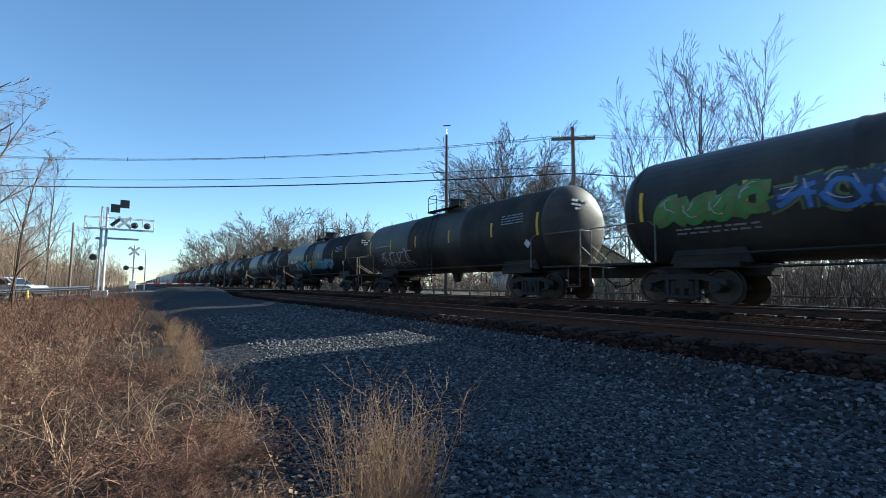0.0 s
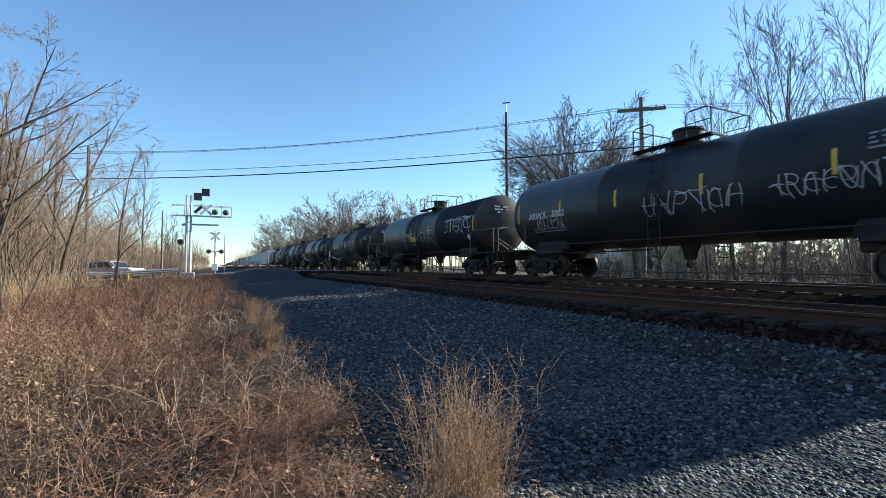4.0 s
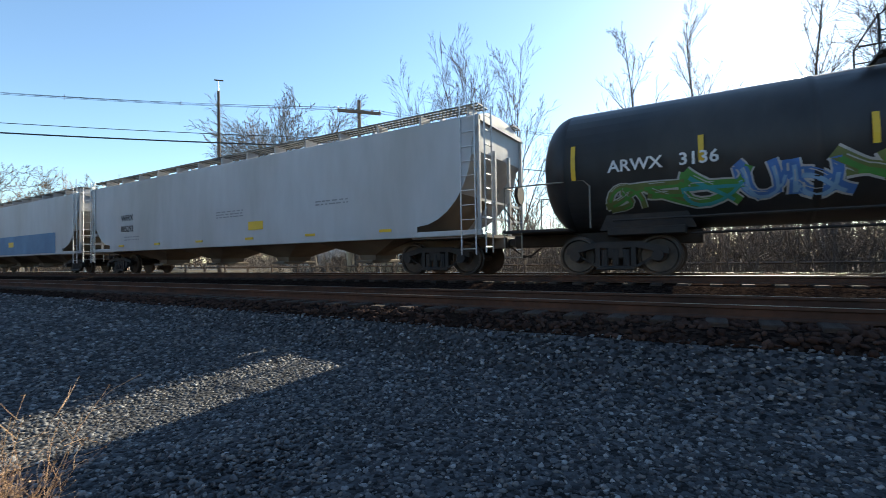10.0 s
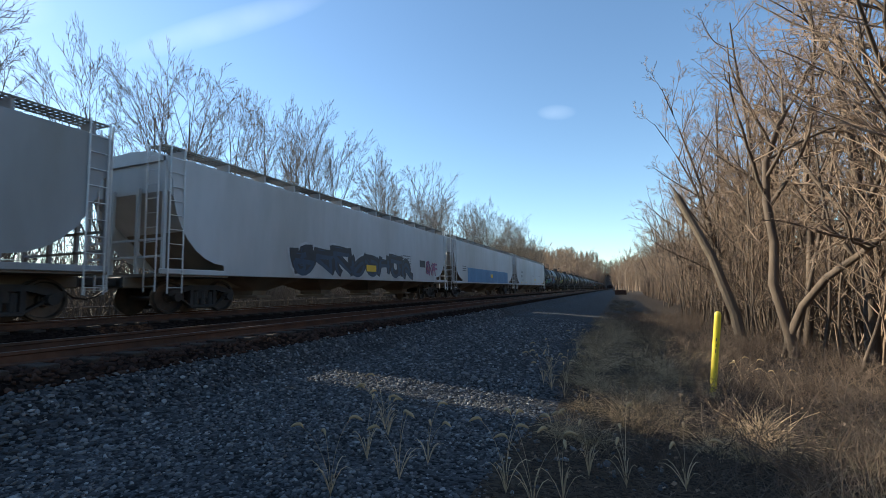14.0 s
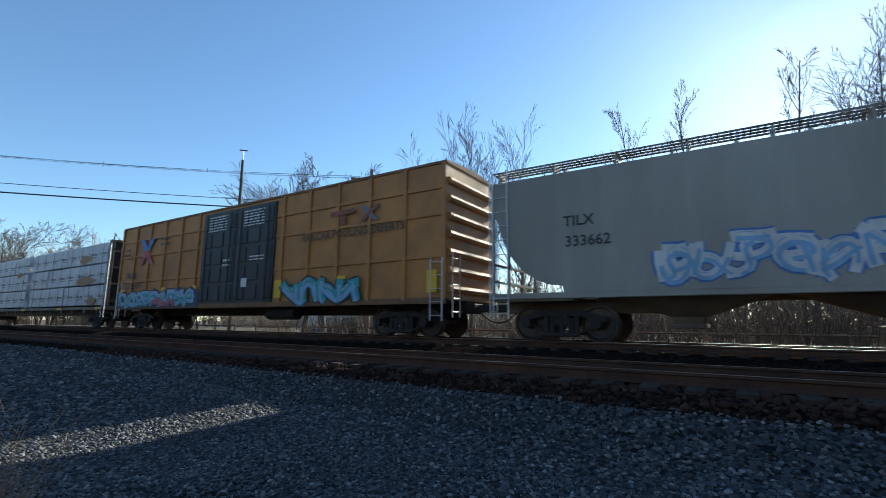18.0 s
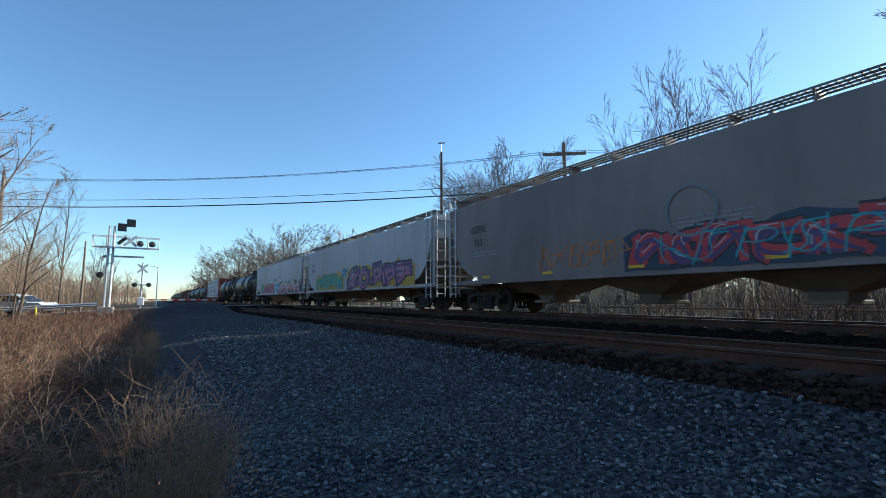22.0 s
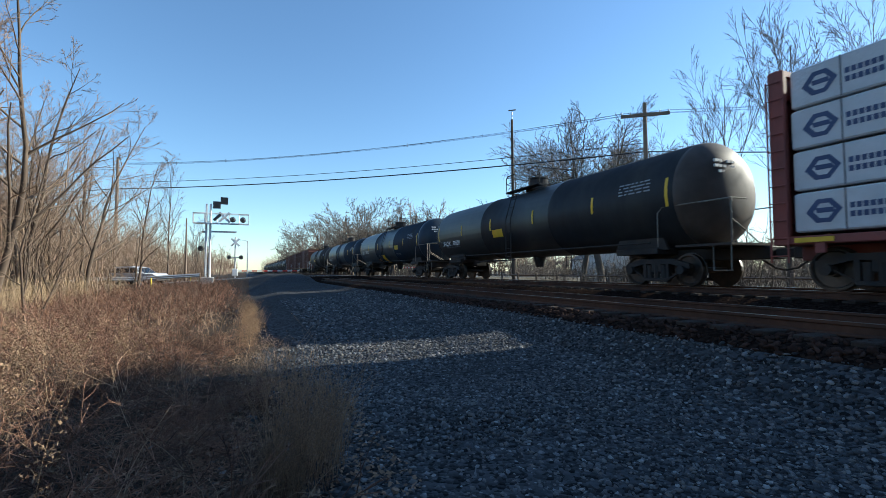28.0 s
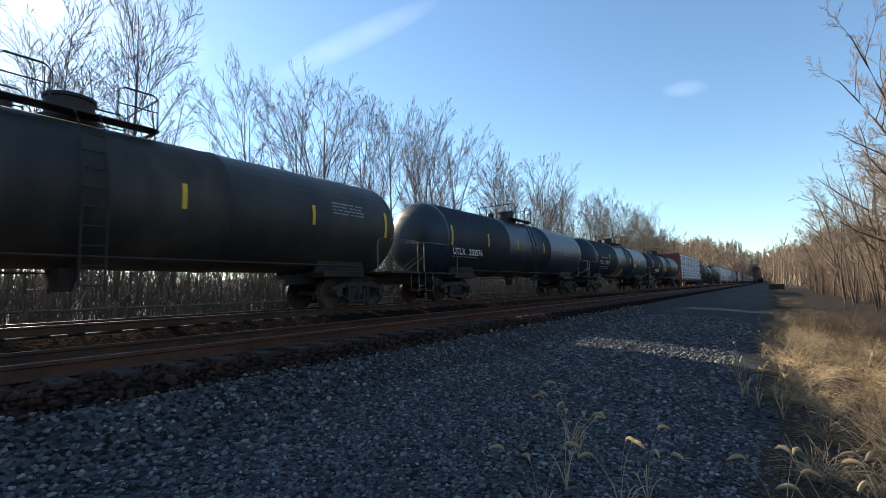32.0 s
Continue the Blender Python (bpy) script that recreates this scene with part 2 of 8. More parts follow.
M["verge"] = mat("verge_grass", (0.2, 0.15, 0.1), 0.85, var=0.3, scale=2, bump=0, tint=(0.12, 0.1, 0.065), island=0.7)
M["plume"] = mat("dry_plume", (0.28, 0.185, 0.11), 0.85, var=0.3, scale=9, bump=0, tint=(0.21, 0.13, 0.075), island=0.5)
M["seed"] = mat("seed_head", (0.44, 0.31, 0.16), 0.85, var=0.25, scale=30, fine=200, bump=0.5)
M["leaf_dry"] = mat("dry_leaf", (0.26, 0.165, 0.1), 0.8, var=0.3, scale=8, bump=0.1, tint=(0.19, 0.125, 0.08), island=0.7)
M["pole_wood"] = mat("pole_wood", (0.2, 0.15, 0.11), 0.9, var=0.3, scale=6, fine=40, bump=0.4, tint=(0.14, 0.11, 0.085), stretch=(1, 1, 0.1))
M["wire"] = mat("wire", (0.03, 0.03, 0.032), 0.6, bump=0, var=0.1)
M["galv"] = mat("galvanised_steel", (0.55, 0.56, 0.57), 0.45, 0.6, var=0.15, scale=7, tint=(0.45, 0.45, 0.45))
M["grating"] = mat("weathered_grating", (0.26, 0.24, 0.2), 0.7, 0.3, var=0.25, scale=7, tint=(0.1, 0.09, 0.08))
M["alu"] = mat("white_paint", (0.72, 0.72, 0.71), 0.5, var=0.12, scale=6, tint=(0.6, 0.59, 0.57))
M["black"] = mat("black_paint", (0.02, 0.02, 0.022), 0.45, var=0.25, scale=5, tint=(0.04, 0.036, 0.032))
M["steel_dark"] = mat("dark_steel", (0.02, 0.018, 0.017), 0.75, 0.05, var=0.4, scale=5, tint=(0.042, 0.031, 0.024), bump=0.3)
M["wheel"] = mat("wheel_steel", (0.03, 0.026, 0.023), 0.5, 0.35, var=0.35, scale=8, tint=(0.12, 0.085, 0.06))
M["yellow"] = mat("yellow_sheet", (0.72, 0.46, 0.02), 0.5, var=0.15, scale=6, bump=0.05)
M["post_yellow"] = mat("yellow_plastic", (0.78, 0.6, 0.03), 0.45, var=0.12, scale=5, tint=(0.6, 0.46, 0.06), bump=0.05)
M["white"] = mat("white_lettering", (0.68, 0.68, 0.66), 0.6, var=0.2, scale=9, bump=0)
M["dark_letter"] = mat("dark_lettering", (0.035, 0.033, 0.035), 0.6, var=0.2, scale=9, bump=0)
M["red_lens"] = mat("red_glass", (0.12, 0.012, 0.012), 0.15, bump=0, var=0.1)
M["red_white"] = mat("red_band", (0.6, 0.06, 0.04), 0.5, var=0.1)
M["glass_dark"] = mat("dark_glass", (0.02, 0.025, 0.03), 0.05, bump=0, var=0.05, spec=0.9)
M["tyre"] = mat("rubber", (0.022, 0.022, 0.022), 0.85, var=0.2)
M["car_white"] = mat("silver_car_paint", (0.62, 0.64, 0.66), 0.25, 0.2, var=0.06, bump=0)
M["concrete"] = mat("concrete", (0.45, 0.43, 0.4), 0.85, var=0.2, scale=5, bump=0.3)
M["tank_black"] = mat("tank_black_paint", (0.022, 0.023, 0.026), 0.44, spec=0.32, var=0.4, scale=3, fine=25, bump=0.04, tint=(0.046, 0.042, 0.038), tscale=0.6, stretch=(1, 1, 0.35))
M["tank_worn"] = mat("tank_worn_black", (0.032, 0.03, 0.028), 0.52, spec=0.25, var=0.45, scale=3, fine=25, bump=0.06, tint=(0.07, 0.058, 0.046), tscale=0.7, stretch=(1, 1, 0.35))
# south tank heads: dust, plus grazing sunlight put into the paler colours
M["tank_end"] = mat("dusty_sunlit_tank_end", (0.08, 0.063, 0.052), 0.6, spec=0.3, var=0.4, scale=3, fine=25, bump=0.05, tint=(0.055, 0.042, 0.034), tscale=1.2)
M["tank_end_pale"] = mat("cream_sunlit_tank_end", (0.3, 0.275, 0.23), 0.6, spec=0.3, var=0.35, scale=3, fine=25, bump=0.05, tint=(0.2, 0.17, 0.14), tscale=1.2)
# near-black shell; the blue in its base stands in for reflected sky
M["tank_blue"] = mat("tank_blue_sky_sheen", (0.024, 0.037, 0.055), 0.4, spec=0.35, var=0.35, scale=3, fine=25, bump=0.04, tint=(0.03, 0.034, 0.036), tscale=0.6, stretch=(1, 1, 0.35))
M["hop_white"] = mat("hopper_pale_grey", (0.47, 0.47, 0.475), 0.6, var=0.14, scale=2.2, fine=20, bump=0.03, tint=(0.39, 0.375, 0.355), tscale=0.5, stretch=(1, 1, 0.3))
M["hop_grey"] = mat("hopper_grey", (0.3, 0.3, 0.31), 0.6, var=0.16, scale=2.2, fine=20, bump=0.03, tint=(0.23, 0.22, 0.21), tscale=0.5, stretch=(1, 1, 0.3))
M["hop_cream"] = mat("hopper_cream_grey", (0.36, 0.335, 0.29), 0.65, var=0.16, scale=2.2, fine=20, bump=0.03, tint=(0.27, 0.245, 0.205), tscale=0.5, stretch=(1, 1, 0.3))
M["hop_brown"] = mat("hopper_brown_grey", (0.24, 0.2, 0.18), 0.65, var=0.18, scale=2.2, fine=20, bump=0.03, tint=(0.17, 0.14, 0.13), tscale=0.5, stretch=(1, 1, 0.3))
M["hop_under"] = mat("hopper_dirty_steel", (0.2, 0.165, 0.125), 0.8, var=0.3, scale=3, bump=0.1, tint=(0.13, 0.1, 0.075))
M["blue"] = mat("blue_panel", (0.05, 0.145, 0.28), 0.6, var=0.2, scale=2, tint=(0.08, 0.2, 0.36), tscale=0.6)
M["box_yellow"] = mat("boxcar_yellow", (0.45, 0.2, 0.045), 0.6, var=0.25, scale=2.5, fine=20, bump=0.05, tint=(0.33, 0.15, 0.045), tscale=0.7)
M["box_edge"] = mat("rust_edge", (0.22, 0.115, 0.05), 0.75, var=0.3, scale=5)
M["box_letter"] = mat("faded_brown_letter", (0.1, 0.06, 0.03), 0.65, var=0.3, scale=9, bump=0)
M["box_mark"] = mat("faded_red_paint", (0.26, 0.085, 0.05), 0.65, var=0.3, scale=6, bump=0)
M["box_door"] = mat("boxcar_door_black", (0.03, 0.036, 0.04), 0.55, var=0.3, scale=4)
M["box_red"] = mat("boxcar_red_brown", (0.13, 0.05, 0.036), 0.7, var=0.3, scale=2.5, tint=(0.12, 0.05, 0.035), tscale=0.7)
M["wrap"] = mat("white_wrap", (0.56, 0.565, 0.58), 0.5, var=0.1, scale=3, fine=12, bump=0.35, tint=(0.47, 0.47, 0.48), tscale=1.0, dist=0.03)
M["lumber"] = mat("sawn_lumber", (0.42, 0.28, 0.15), 0.8, var=0.25, scale=6, stretch=(4, 0.3, 4))
M["faint_print"] = mat("faint_print", (0.27, 0.27, 0.28), 0.6, var=0.15, bump=0)
M["brush_brown"] = mat("brush_brown", (0.155, 0.106, 0.073), 0.9, var=0.3, scale=2, bump=0, tint=(0.085, 0.062, 0.046), island=0.5)
M["patch_grey"] = mat("patch_grey", (0.17, 0.175, 0.19), 0.65, var=0.2, scale=2, tint=(0.22, 0.22, 0.225), tscale=0.6)
M["ink"] = mat("wrap_print", (0.12, 0.12, 0.13), 0.6, var=0.15, bump=0)
M["ink_blue"] = mat("wrap_print_blue", (0.05, 0.075, 0.16), 0.6, var=0.15, bump=0)
M["flat_red"] = mat("flatcar_red", (0.24, 0.06, 0.045), 0.65, var=0.25, scale=4, tint=(0.17, 0.05, 0.04))
M["house"] = mat("cream_siding", (0.52, 0.42, 0.27), 0.8, var=0.1, scale=2)
M["house_white"] = mat("pale_siding", (0.6, 0.59, 0.56), 0.8, var=0.1, scale=2)
M["roof"] = mat("roof_shingle", (0.12, 0.115, 0.11), 0.9, var=0.25, scale=8)
PAINT = {"g_green": (0.09, 0.28, 0.06), "g_purple": (0.11, 0.06, 0.16), "g_gold": (0.5, 0.34, 0.03), "g_teal": (0.06, 0.33, 0.36), "g_blue": (0.08, 0.2, 0.5),
         "g_red": (0.48, 0.05, 0.06), "g_pink": (0.4, 0.16, 0.26), "g_silver": (0.5, 0.5, 0.5), "g_black": (0.03, 0.03, 0.035), "g_sky": (0.25, 0.42, 0.62), "g_orange": (0.5, 0.18, 0.04), "g_white": (0.62, 0.62, 0.6), "g_cream": (0.6, 0.52, 0.43), "g_navy": (0.035, 0.06, 0.1), "g_olive": (0.16, 0.19, 0.06)}
for k_, c_ in PAINT.items():
    M[k_] = mat("spray_" + k_[2:], c_, 0.55, var=0.22, scale=5, bump=0, tscale=2.0)

# ---- mesh helpers ----
def mesh_of(name, verts, faces, material, smooth=False):
    me = bpy.data.meshes.new(name)
    me.from_pydata([tuple(v) for v in verts], [], [tuple(f) for f in faces])
    mats = material if isinstance(material, (list, tuple)) else [material]
    for m in mats:
        me.materials.append(m)
    if smooth:
        me.polygons.foreach_set("use_smooth", [True] * len(me.polygons))
    me.update()
    return me

class Geo:
    """Collects boxes, tubes and sheets into one mesh."""
    def __init__(self):
        self.v, self.f = [], []
    def add(self, verts, faces):
        o = len(self.v)
        self.v += [tuple(p) for p in verts]
        self.f += [tuple(i + o for i in q) for q in faces]
        return self
    def box(self, x0, x1, y0, y1, z0, z1, bevel=0.0):
        if bevel <= 0:
            v = [(x, y, z) for z in (z0, z1) for y in (y0, y1) for x in (x0, x1)]
            return self.add(v, [(0, 2, 3, 1), (4, 5, 7, 6), (0, 1, 5, 4), (2, 6, 7, 3), (0, 4, 6, 2), (1, 3, 7, 5)])
        b = bevel
        def ring(ax, ay, z):
            return [(x0 + ax, y0 + ay + b, z), (x0 + ax + b, y0 + ay, z), (x1 - ax - b, y0 + ay, z), (x1 - ax, y0 + ay + b, z),
                    (x1 - ax, y1 - ay - b, z), (x1 - ax - b, y1 - ay, z), (x0 + ax + b, y1 - ay, z), (x0 + ax, y1 - ay - b, z)]
        v = ring(b, b, z0) + ring(0, 0, z0 + b) + ring(0, 0, z1 - b) + ring(b, b, z1)
        f = [tuple(range(7, -1, -1)), tuple(range(24, 32))]
        for k in range(3):
            for i in range(8):
                j = (i + 1) % 8
                f.append((k * 8 + i, k * 8 + j, k * 8 + 8 + j, k * 8 + 8 + i))
        return self.add(v, f)
    def tube(self, pts, rad, sides=8, caps=True):
        pts = [Vector(p) for p in pts]
        rads = rad if isinstance(rad, (list, tuple)) else [rad] * len(pts)
        v, f, n = [], [], len(pts)
        for i, p in enumerate(pts):
            d = (pts[min(i + 1, n - 1)] - pts[max(i - 1, 0)]).normalized()
            a = d.cross(Vector((0, 0, 1)) if abs(d.z) < 0.9 else Vector((1, 0, 0))).normalized()
            b = d.cross(a)
            for k in range(sides):
                t = 2 * math.pi * k / sides
                v.append(p + (a * math.cos(t) + b * math.sin(t)) * rads[i])
        for i in range(n - 1):
            for k in range(sides):
                q = (k + 1) % sides
                f.append((i * sides + k, i * sides + q, (i + 1) * sides + q, (i + 1) * sides + k))
        if caps:
            f += [tuple(range(sides - 1, -1, -1)), tuple((n - 1) * sides + k for k in range(sides))]
        return self.add(v, f)
    def lathe(self, prof, axis, centre, sides=24):
        """prof: (along, radius) pairs round an axis, 'x', 'y' or 'z'."""
        v, f = [], []
        for s, r in prof:
            for k in range(sides):
                t = 2 * math.pi * k / sides
                c, d = r * math.cos(t), r * math.sin(t)
                q = {"x": (s, c, d), "y": (d, s, c), "z": (c, d, s)}[axis]
                v.append((q[0] + centre[0], q[1] + centre[1], q[2] + centre[2]))
        for i in range(len(prof) - 1):
            for k in range(sides):
                q = (k + 1) % sides
                f.append((i * sides + k, i * sides + q, (i + 1) * sides + q, (i + 1) * sides + k))
        f += [tuple(range(sides - 1, -1, -1)), tuple((len(prof) - 1) * sides + k for k in range(sides))]
        return self.add(v, f)
    def prism(self, outline, y0, y1):
        """An outline of (x, z) pairs, drawn out along y."""
        n = len(outline)
        v = [(x, y0, z) for x, z in outline] + [(x, y1, z) for x, z in outline]
        f = [tuple(range(n)), tuple(range(2 * n - 1, n - 1, -1))]
        f += [(i, i + n, (i + 1) % n + n, (i + 1) % n) for i in range(n)]
        return self.add(v, f)
    def slab(self, outline, x0, x1):
        """An outline of (y, z) pairs, drawn out along x."""
        n = len(outline)
        v = [(x0, y, z) for y, z in outline] + [(x1, y, z) for y, z in outline]
        f = [tuple(range(n)), tuple(range(2 * n - 1, n - 1, -1))]
        f += [(i, i + n, (i + 1) % n + n, (i + 1) % n) for i in range(n)]
        return self.add(v, f)
    def mesh(self, name, material, smooth=False):
        return mesh_of(name, self.v, self.f, material, smooth)

def fix_normals(me):
    bm = bmesh.new()
    bm.from_mesh(me)
    bmesh.ops.recalc_face_normals(bm, faces=bm.faces)
    bm.to_mesh(me)
    bm.free()
    return me

def part(name, geo, material, parent, label="", smooth=False, at=None):
    """One mesh object under a thing or a part."""
    me = geo if isinstance(geo, bpy.types.Mesh) else fix_normals(geo.mesh(name, material, smooth))
    ob = new(name, me)
    ob.parent = parent
    if at is not None:
        ob.matrix_basis = at
    if label:
        ob["label"] = label
    return ob

def thing(name, label, category, at=None, group="", kind="", data=None):
    ob = new(name, data)
    if at is not None:
        ob.matrix_basis = at
    return tagged(ob, label, category, group, kind)

# ---- ground ----
PROFILE = [(-1500, -1.6), (-60, -1.6), (-14, -1.35), (-6, -1.2), (-2, -1.1), (0, -1.05), (1.0, -1.05), (2.0, -1.07), (3.0, -1.06), (4.0, -1.03), (5.0, -0.98), (5.4, -0.92), (6.15, -0.45), (6.4, -0.385),
           (9.0, -0.385), (9.9, -0.42), (10.7, -0.2), (13.8, -0.2), (15.2, -0.6), (17, -0.9), (26, -1.0), (60, -1.0), (1500, -0.5)]
PX, PZ = [p[0] for p in PROFILE], [p[1] for p in PROFILE]
ROAD_Y0, ROAD_Y1 = 46.0, 55.0

def ground_z(x, y):
    z = float(np.interp(x, PX, PZ))
    # the road comes up to the crossing on a low bank
    k = max(0.0, 1.0 - abs(y - 50.5) / 11.0)
    k = k * k * (3 - 2 * k)
    top = float(np.interp(x, [-60, -9, 2, 4, 15, 18, 40, 80], [-0.95, -0.72, -0.12, -0.06, -0.06, -0.14, -0.5, -0.7]))
    z = z + (top - z) * min(1.0, k * 1.6) if top > z else z
    # the gravel rises towards the crossing
    z += float(np.interp(y, [5.5, 11, 30, 44], [0, 0.22, 0.3, 0.3])) * float(np.interp(x, [0.6, 2.0, 5.2, 6.1], [0, 1, 1, 0])) if 0.6 < x < 6.1 else 0.0
    # the ground falls gently to the south, off the track bed
    z -= 0.33 * float(np.interp(y, [-200, -60, -7, -1, 60], [0.6, 1, 1, 0, 0])) * float(np.interp(x, [-0.8, 3.2], [1, 0])) if x < 3.2 else 0.0
    # far south the line runs into a wooded cutting
    if y < -200:
        u, w = min(1.0, (-y - 200) / 190.0), min(1.0, max(0.0, (abs(x - 8) - 10) / 45.0))
        z += 26.0 * u * u * (3 - 2 * u) * w * w * (3 - 2 * w)
    if y < -640:
        u = min(1.0, (-y - 640) / 160.0)
        z += 26.0 * u * u * (3 - 2 * u)
    if x < 4.0 and abs(y) < 60:
        z += 0.05 * noise.noise(Vector((x * 0.6, y * 0.6, 0.0))) * min(1.0, (4.0 - x) / 1.5)
    return z

xs = sorted(set([-1500, -400, -120, -60, -40, -28, -20, -17] + [-14 + 0.5 * i for i in range(29)] + [0.25 * i for i in range(64)] + [5.4, 6.15, 6.4] + [16, 17, 18, 20, 23, 26, 32, 40, 60, 80, 110, 160, 400, 1500]))
ys = sorted(set([-1500, -850, -800, -760, -720, -680, -640, -520, -400, -300, -220, -160, -120, -90, -70, -55, -45] + [-38 + 1.0 * i for i in range(74)] + [36 + 1.5 * i for i in range(22)] + [75, 90, 120, 160, 220, 300, 420, 700, 1500]))
gv = [(x, y, ground_z(x, y)) for y in ys for x in xs]
nx = len(xs)
gf, gm = [], []
for j in range(len(ys) - 1):
    for i in range(nx - 1):
        gf.append((j * nx + i, j * nx + i + 1, (j + 1) * nx + i + 1, (j + 1) * nx + i))
        cx, cy = (xs[i] + xs[i + 1]) / 2, (ys[j] + ys[j + 1]) / 2
        edge = 0.55 + 0.35 * noise.noise(Vector((cy * 0.35, 3.0, 0))) + (0.4 if cy < -2 else 0.0)
        gm.append(2 if cy < -660 else 1 if 5.95 < cx < 15.2 else 0 if edge < cx <= 5.95 else 2 if cx < 24 else 3)
gme = mesh_of("ground", gv, gf, [M["gravel"], M["ballast"], M["soil"], M["field"]], True)
gme.polygons.foreach_set("material_index", gm)
tagged(new("ground", gme), "grey gravel and brown soil beside the railway", "ground", kind="structure")

# the road over the crossing, and its edge lines
def sheet(name, x0, x1, y0, y1, lift, material, nx_=40, label="", cat="", parent=None):
    v, f = [], []
    for i in range(nx_ + 1):
        x = x0 + (x1 - x0) * i / nx_
        for y in (y0, (y0 + y1) / 2, y1):
            v.append((x, y, float(np.interp(x, [-60, -9, 2, 4, 15, 18, 40, 80], [-0.95, -0.72, -0.12, -0.06, -0.06, -0.14, -0.5, -0.7])) + lift))
    for i in range(nx_):
        for k in range(2):
            f.append((i * 3 + k, i * 3 + 3 + k, i * 3 + 4 + k, i * 3 + 1 + k))
    me = mesh_of(name, v, f, M[material])
    ob = new(name, me)
    if parent:
        ob.parent = parent
    else:
        tagged(ob, label, cat, kind="structure")
    return ob
road = sheet("road", -60, 80, 46.6, 54.4, 0.03, "asphalt", 60, "grey asphalt road over the level crossing", "road")
sheet("edge_line", -60, 80, 46.85, 46.97, 0.036, "white", 60, parent=road)
sheet("edge_line", -60, 80, 54.0, 54.12, 0.036, "white", 60, parent=road)
sheet("centre_line", -60, 80, 50.4, 50.52, 0.036, "yellow", 60, parent=road)

# ---- tracks ----
def rail_geo(x, y0, y1):
    prof = [(-0.036, 0.0), (-0.036, -0.035), (-0.012, -0.05), (-0.01, -0.13), (-0.07, -0.15), (-0.07, -0.17), (0.07, -0.17), (0.07, -0.15), (0.01, -0.13), (0.012, -0.05), (0.036, -0.035), (0.036, 0.0)]
    return Geo().prism([(x + a, b) for a, b in prof], y0, y1)

TIE = fix_normals(Geo().box(-1.3, 1.3, -0.115, 0.115, -0.19, 0.0, 0.012).mesh("sleeper", M["tie"]))
TRACKS = []
for name_, cx, top_z in (("railway_track_near", 7.68, -0.18), ("railway_track_far", TRACK_X, 0.0)):
    tr = thing(name_, "railway track of rusty rails on dark wooden sleepers", "track", kind="structure")
    for s in (-0.7525, 0.7525):
        part("rail", rail_geo(cx + s, -700 if cx > 8 else -640, 800), M["rail_side"], tr, "rusty steel rail", at=pose(0, 0, top_z))
        part("rail_head", Geo().box(cx + s - 0.03, cx + s + 0.03, -700 if cx > 8 else -640, 800, 0.0, 0.004), M["rail_top"] if cx > 8 else M["rail_worn"], tr, "polished rail head" if cx > 8 else "dull rail head", at=pose(0, 0, top_z))
    TRACKS.append((tr, cx, top_z))

# stones of the shoulder and round the sleepers, real pieces
def stones(name, x0, x1, y0, y1, density, size, material, seed, lift=0.0):
    rs = np.random.RandomState(seed)
    n = int((x1 - x0) * (y1 - y0) * density)
    phi = (1 + 5 ** 0.5) / 2
    ico = np.array([(-1, phi, 0), (1, phi, 0), (-1, -phi, 0), (1, -phi, 0), (0, -1, phi), (0, 1, phi), (0, -1, -phi), (0, 1, -phi), (phi, 0, -1), (phi, 0, 1), (-phi, 0, -1), (-phi, 0, 1)]) / 1.9
    fc = np.array([(0, 11, 5), (0, 5, 1), (0, 1, 7), (0, 7, 10), (0, 10, 11), (1, 5, 9), (5, 11, 4), (11, 10, 2), (10, 7, 6), (7, 1, 8), (3, 9, 4), (3, 4, 2), (3, 2, 6), (3, 6, 8), (3, 8, 9), (4, 9, 5), (2, 4, 11), (6, 2, 10), (8, 6, 7), (9, 8, 1)])
    px, py = rs.uniform(x0, x1, n), rs.uniform(y0, y1, n)
    pz = np.array([ground_z(a, b) for a, b in zip(px, py)]) + lift
    sc = size * rs.uniform(0.5, 1.45, (n, 1)) * rs.uniform(0.55, 1.4, (n, 3))
    sc[:, 2] *= 0.62
    v = ico[None] * (1 + rs.uniform(-0.34, 0.3, (n, 12, 1))) * sc[:, None]
    a, b = rs.uniform(0, 6.28, n), rs.normal(0, 0.55, n)
    ca, sa, cb, sb = np.cos(a)[:, None], np.sin(a)[:, None], np.cos(b)[:, None], np.sin(b)[:, None]
    x, y, z = v[..., 0], v[..., 1] * cb - v[..., 2] * sb, v[..., 1] * sb + v[..., 2] * cb
    v = np.stack([x * ca - y * sa + px[:, None], x * sa + y * ca + py[:, None], z + pz[:, None]], -1).reshape(-1, 3)
    f = (fc[None] + 12 * np.arange(n)[:, None, None]).reshape(-1, 3)
    me = bpy.data.meshes.new(name)
    me.vertices.add(len(v))
    me.vertices.foreach_set("co", v.ravel())
    me.loops.add(f.size)
    me.loops.foreach_set("vertex_index", f.ravel())
    me.polygons.add(len(f))
    me.polygons.foreach_set("loop_start", np.arange(0, f.size, 3))
    me.polygons.foreach_set("loop_total", np.full(len(f), 3))
    me.materials.append(M[material])
    me.update(calc_edges=True)
    return tagged(new(name, me), "loose crushed stones, uneven and grey", "gravel", kind="stuff")

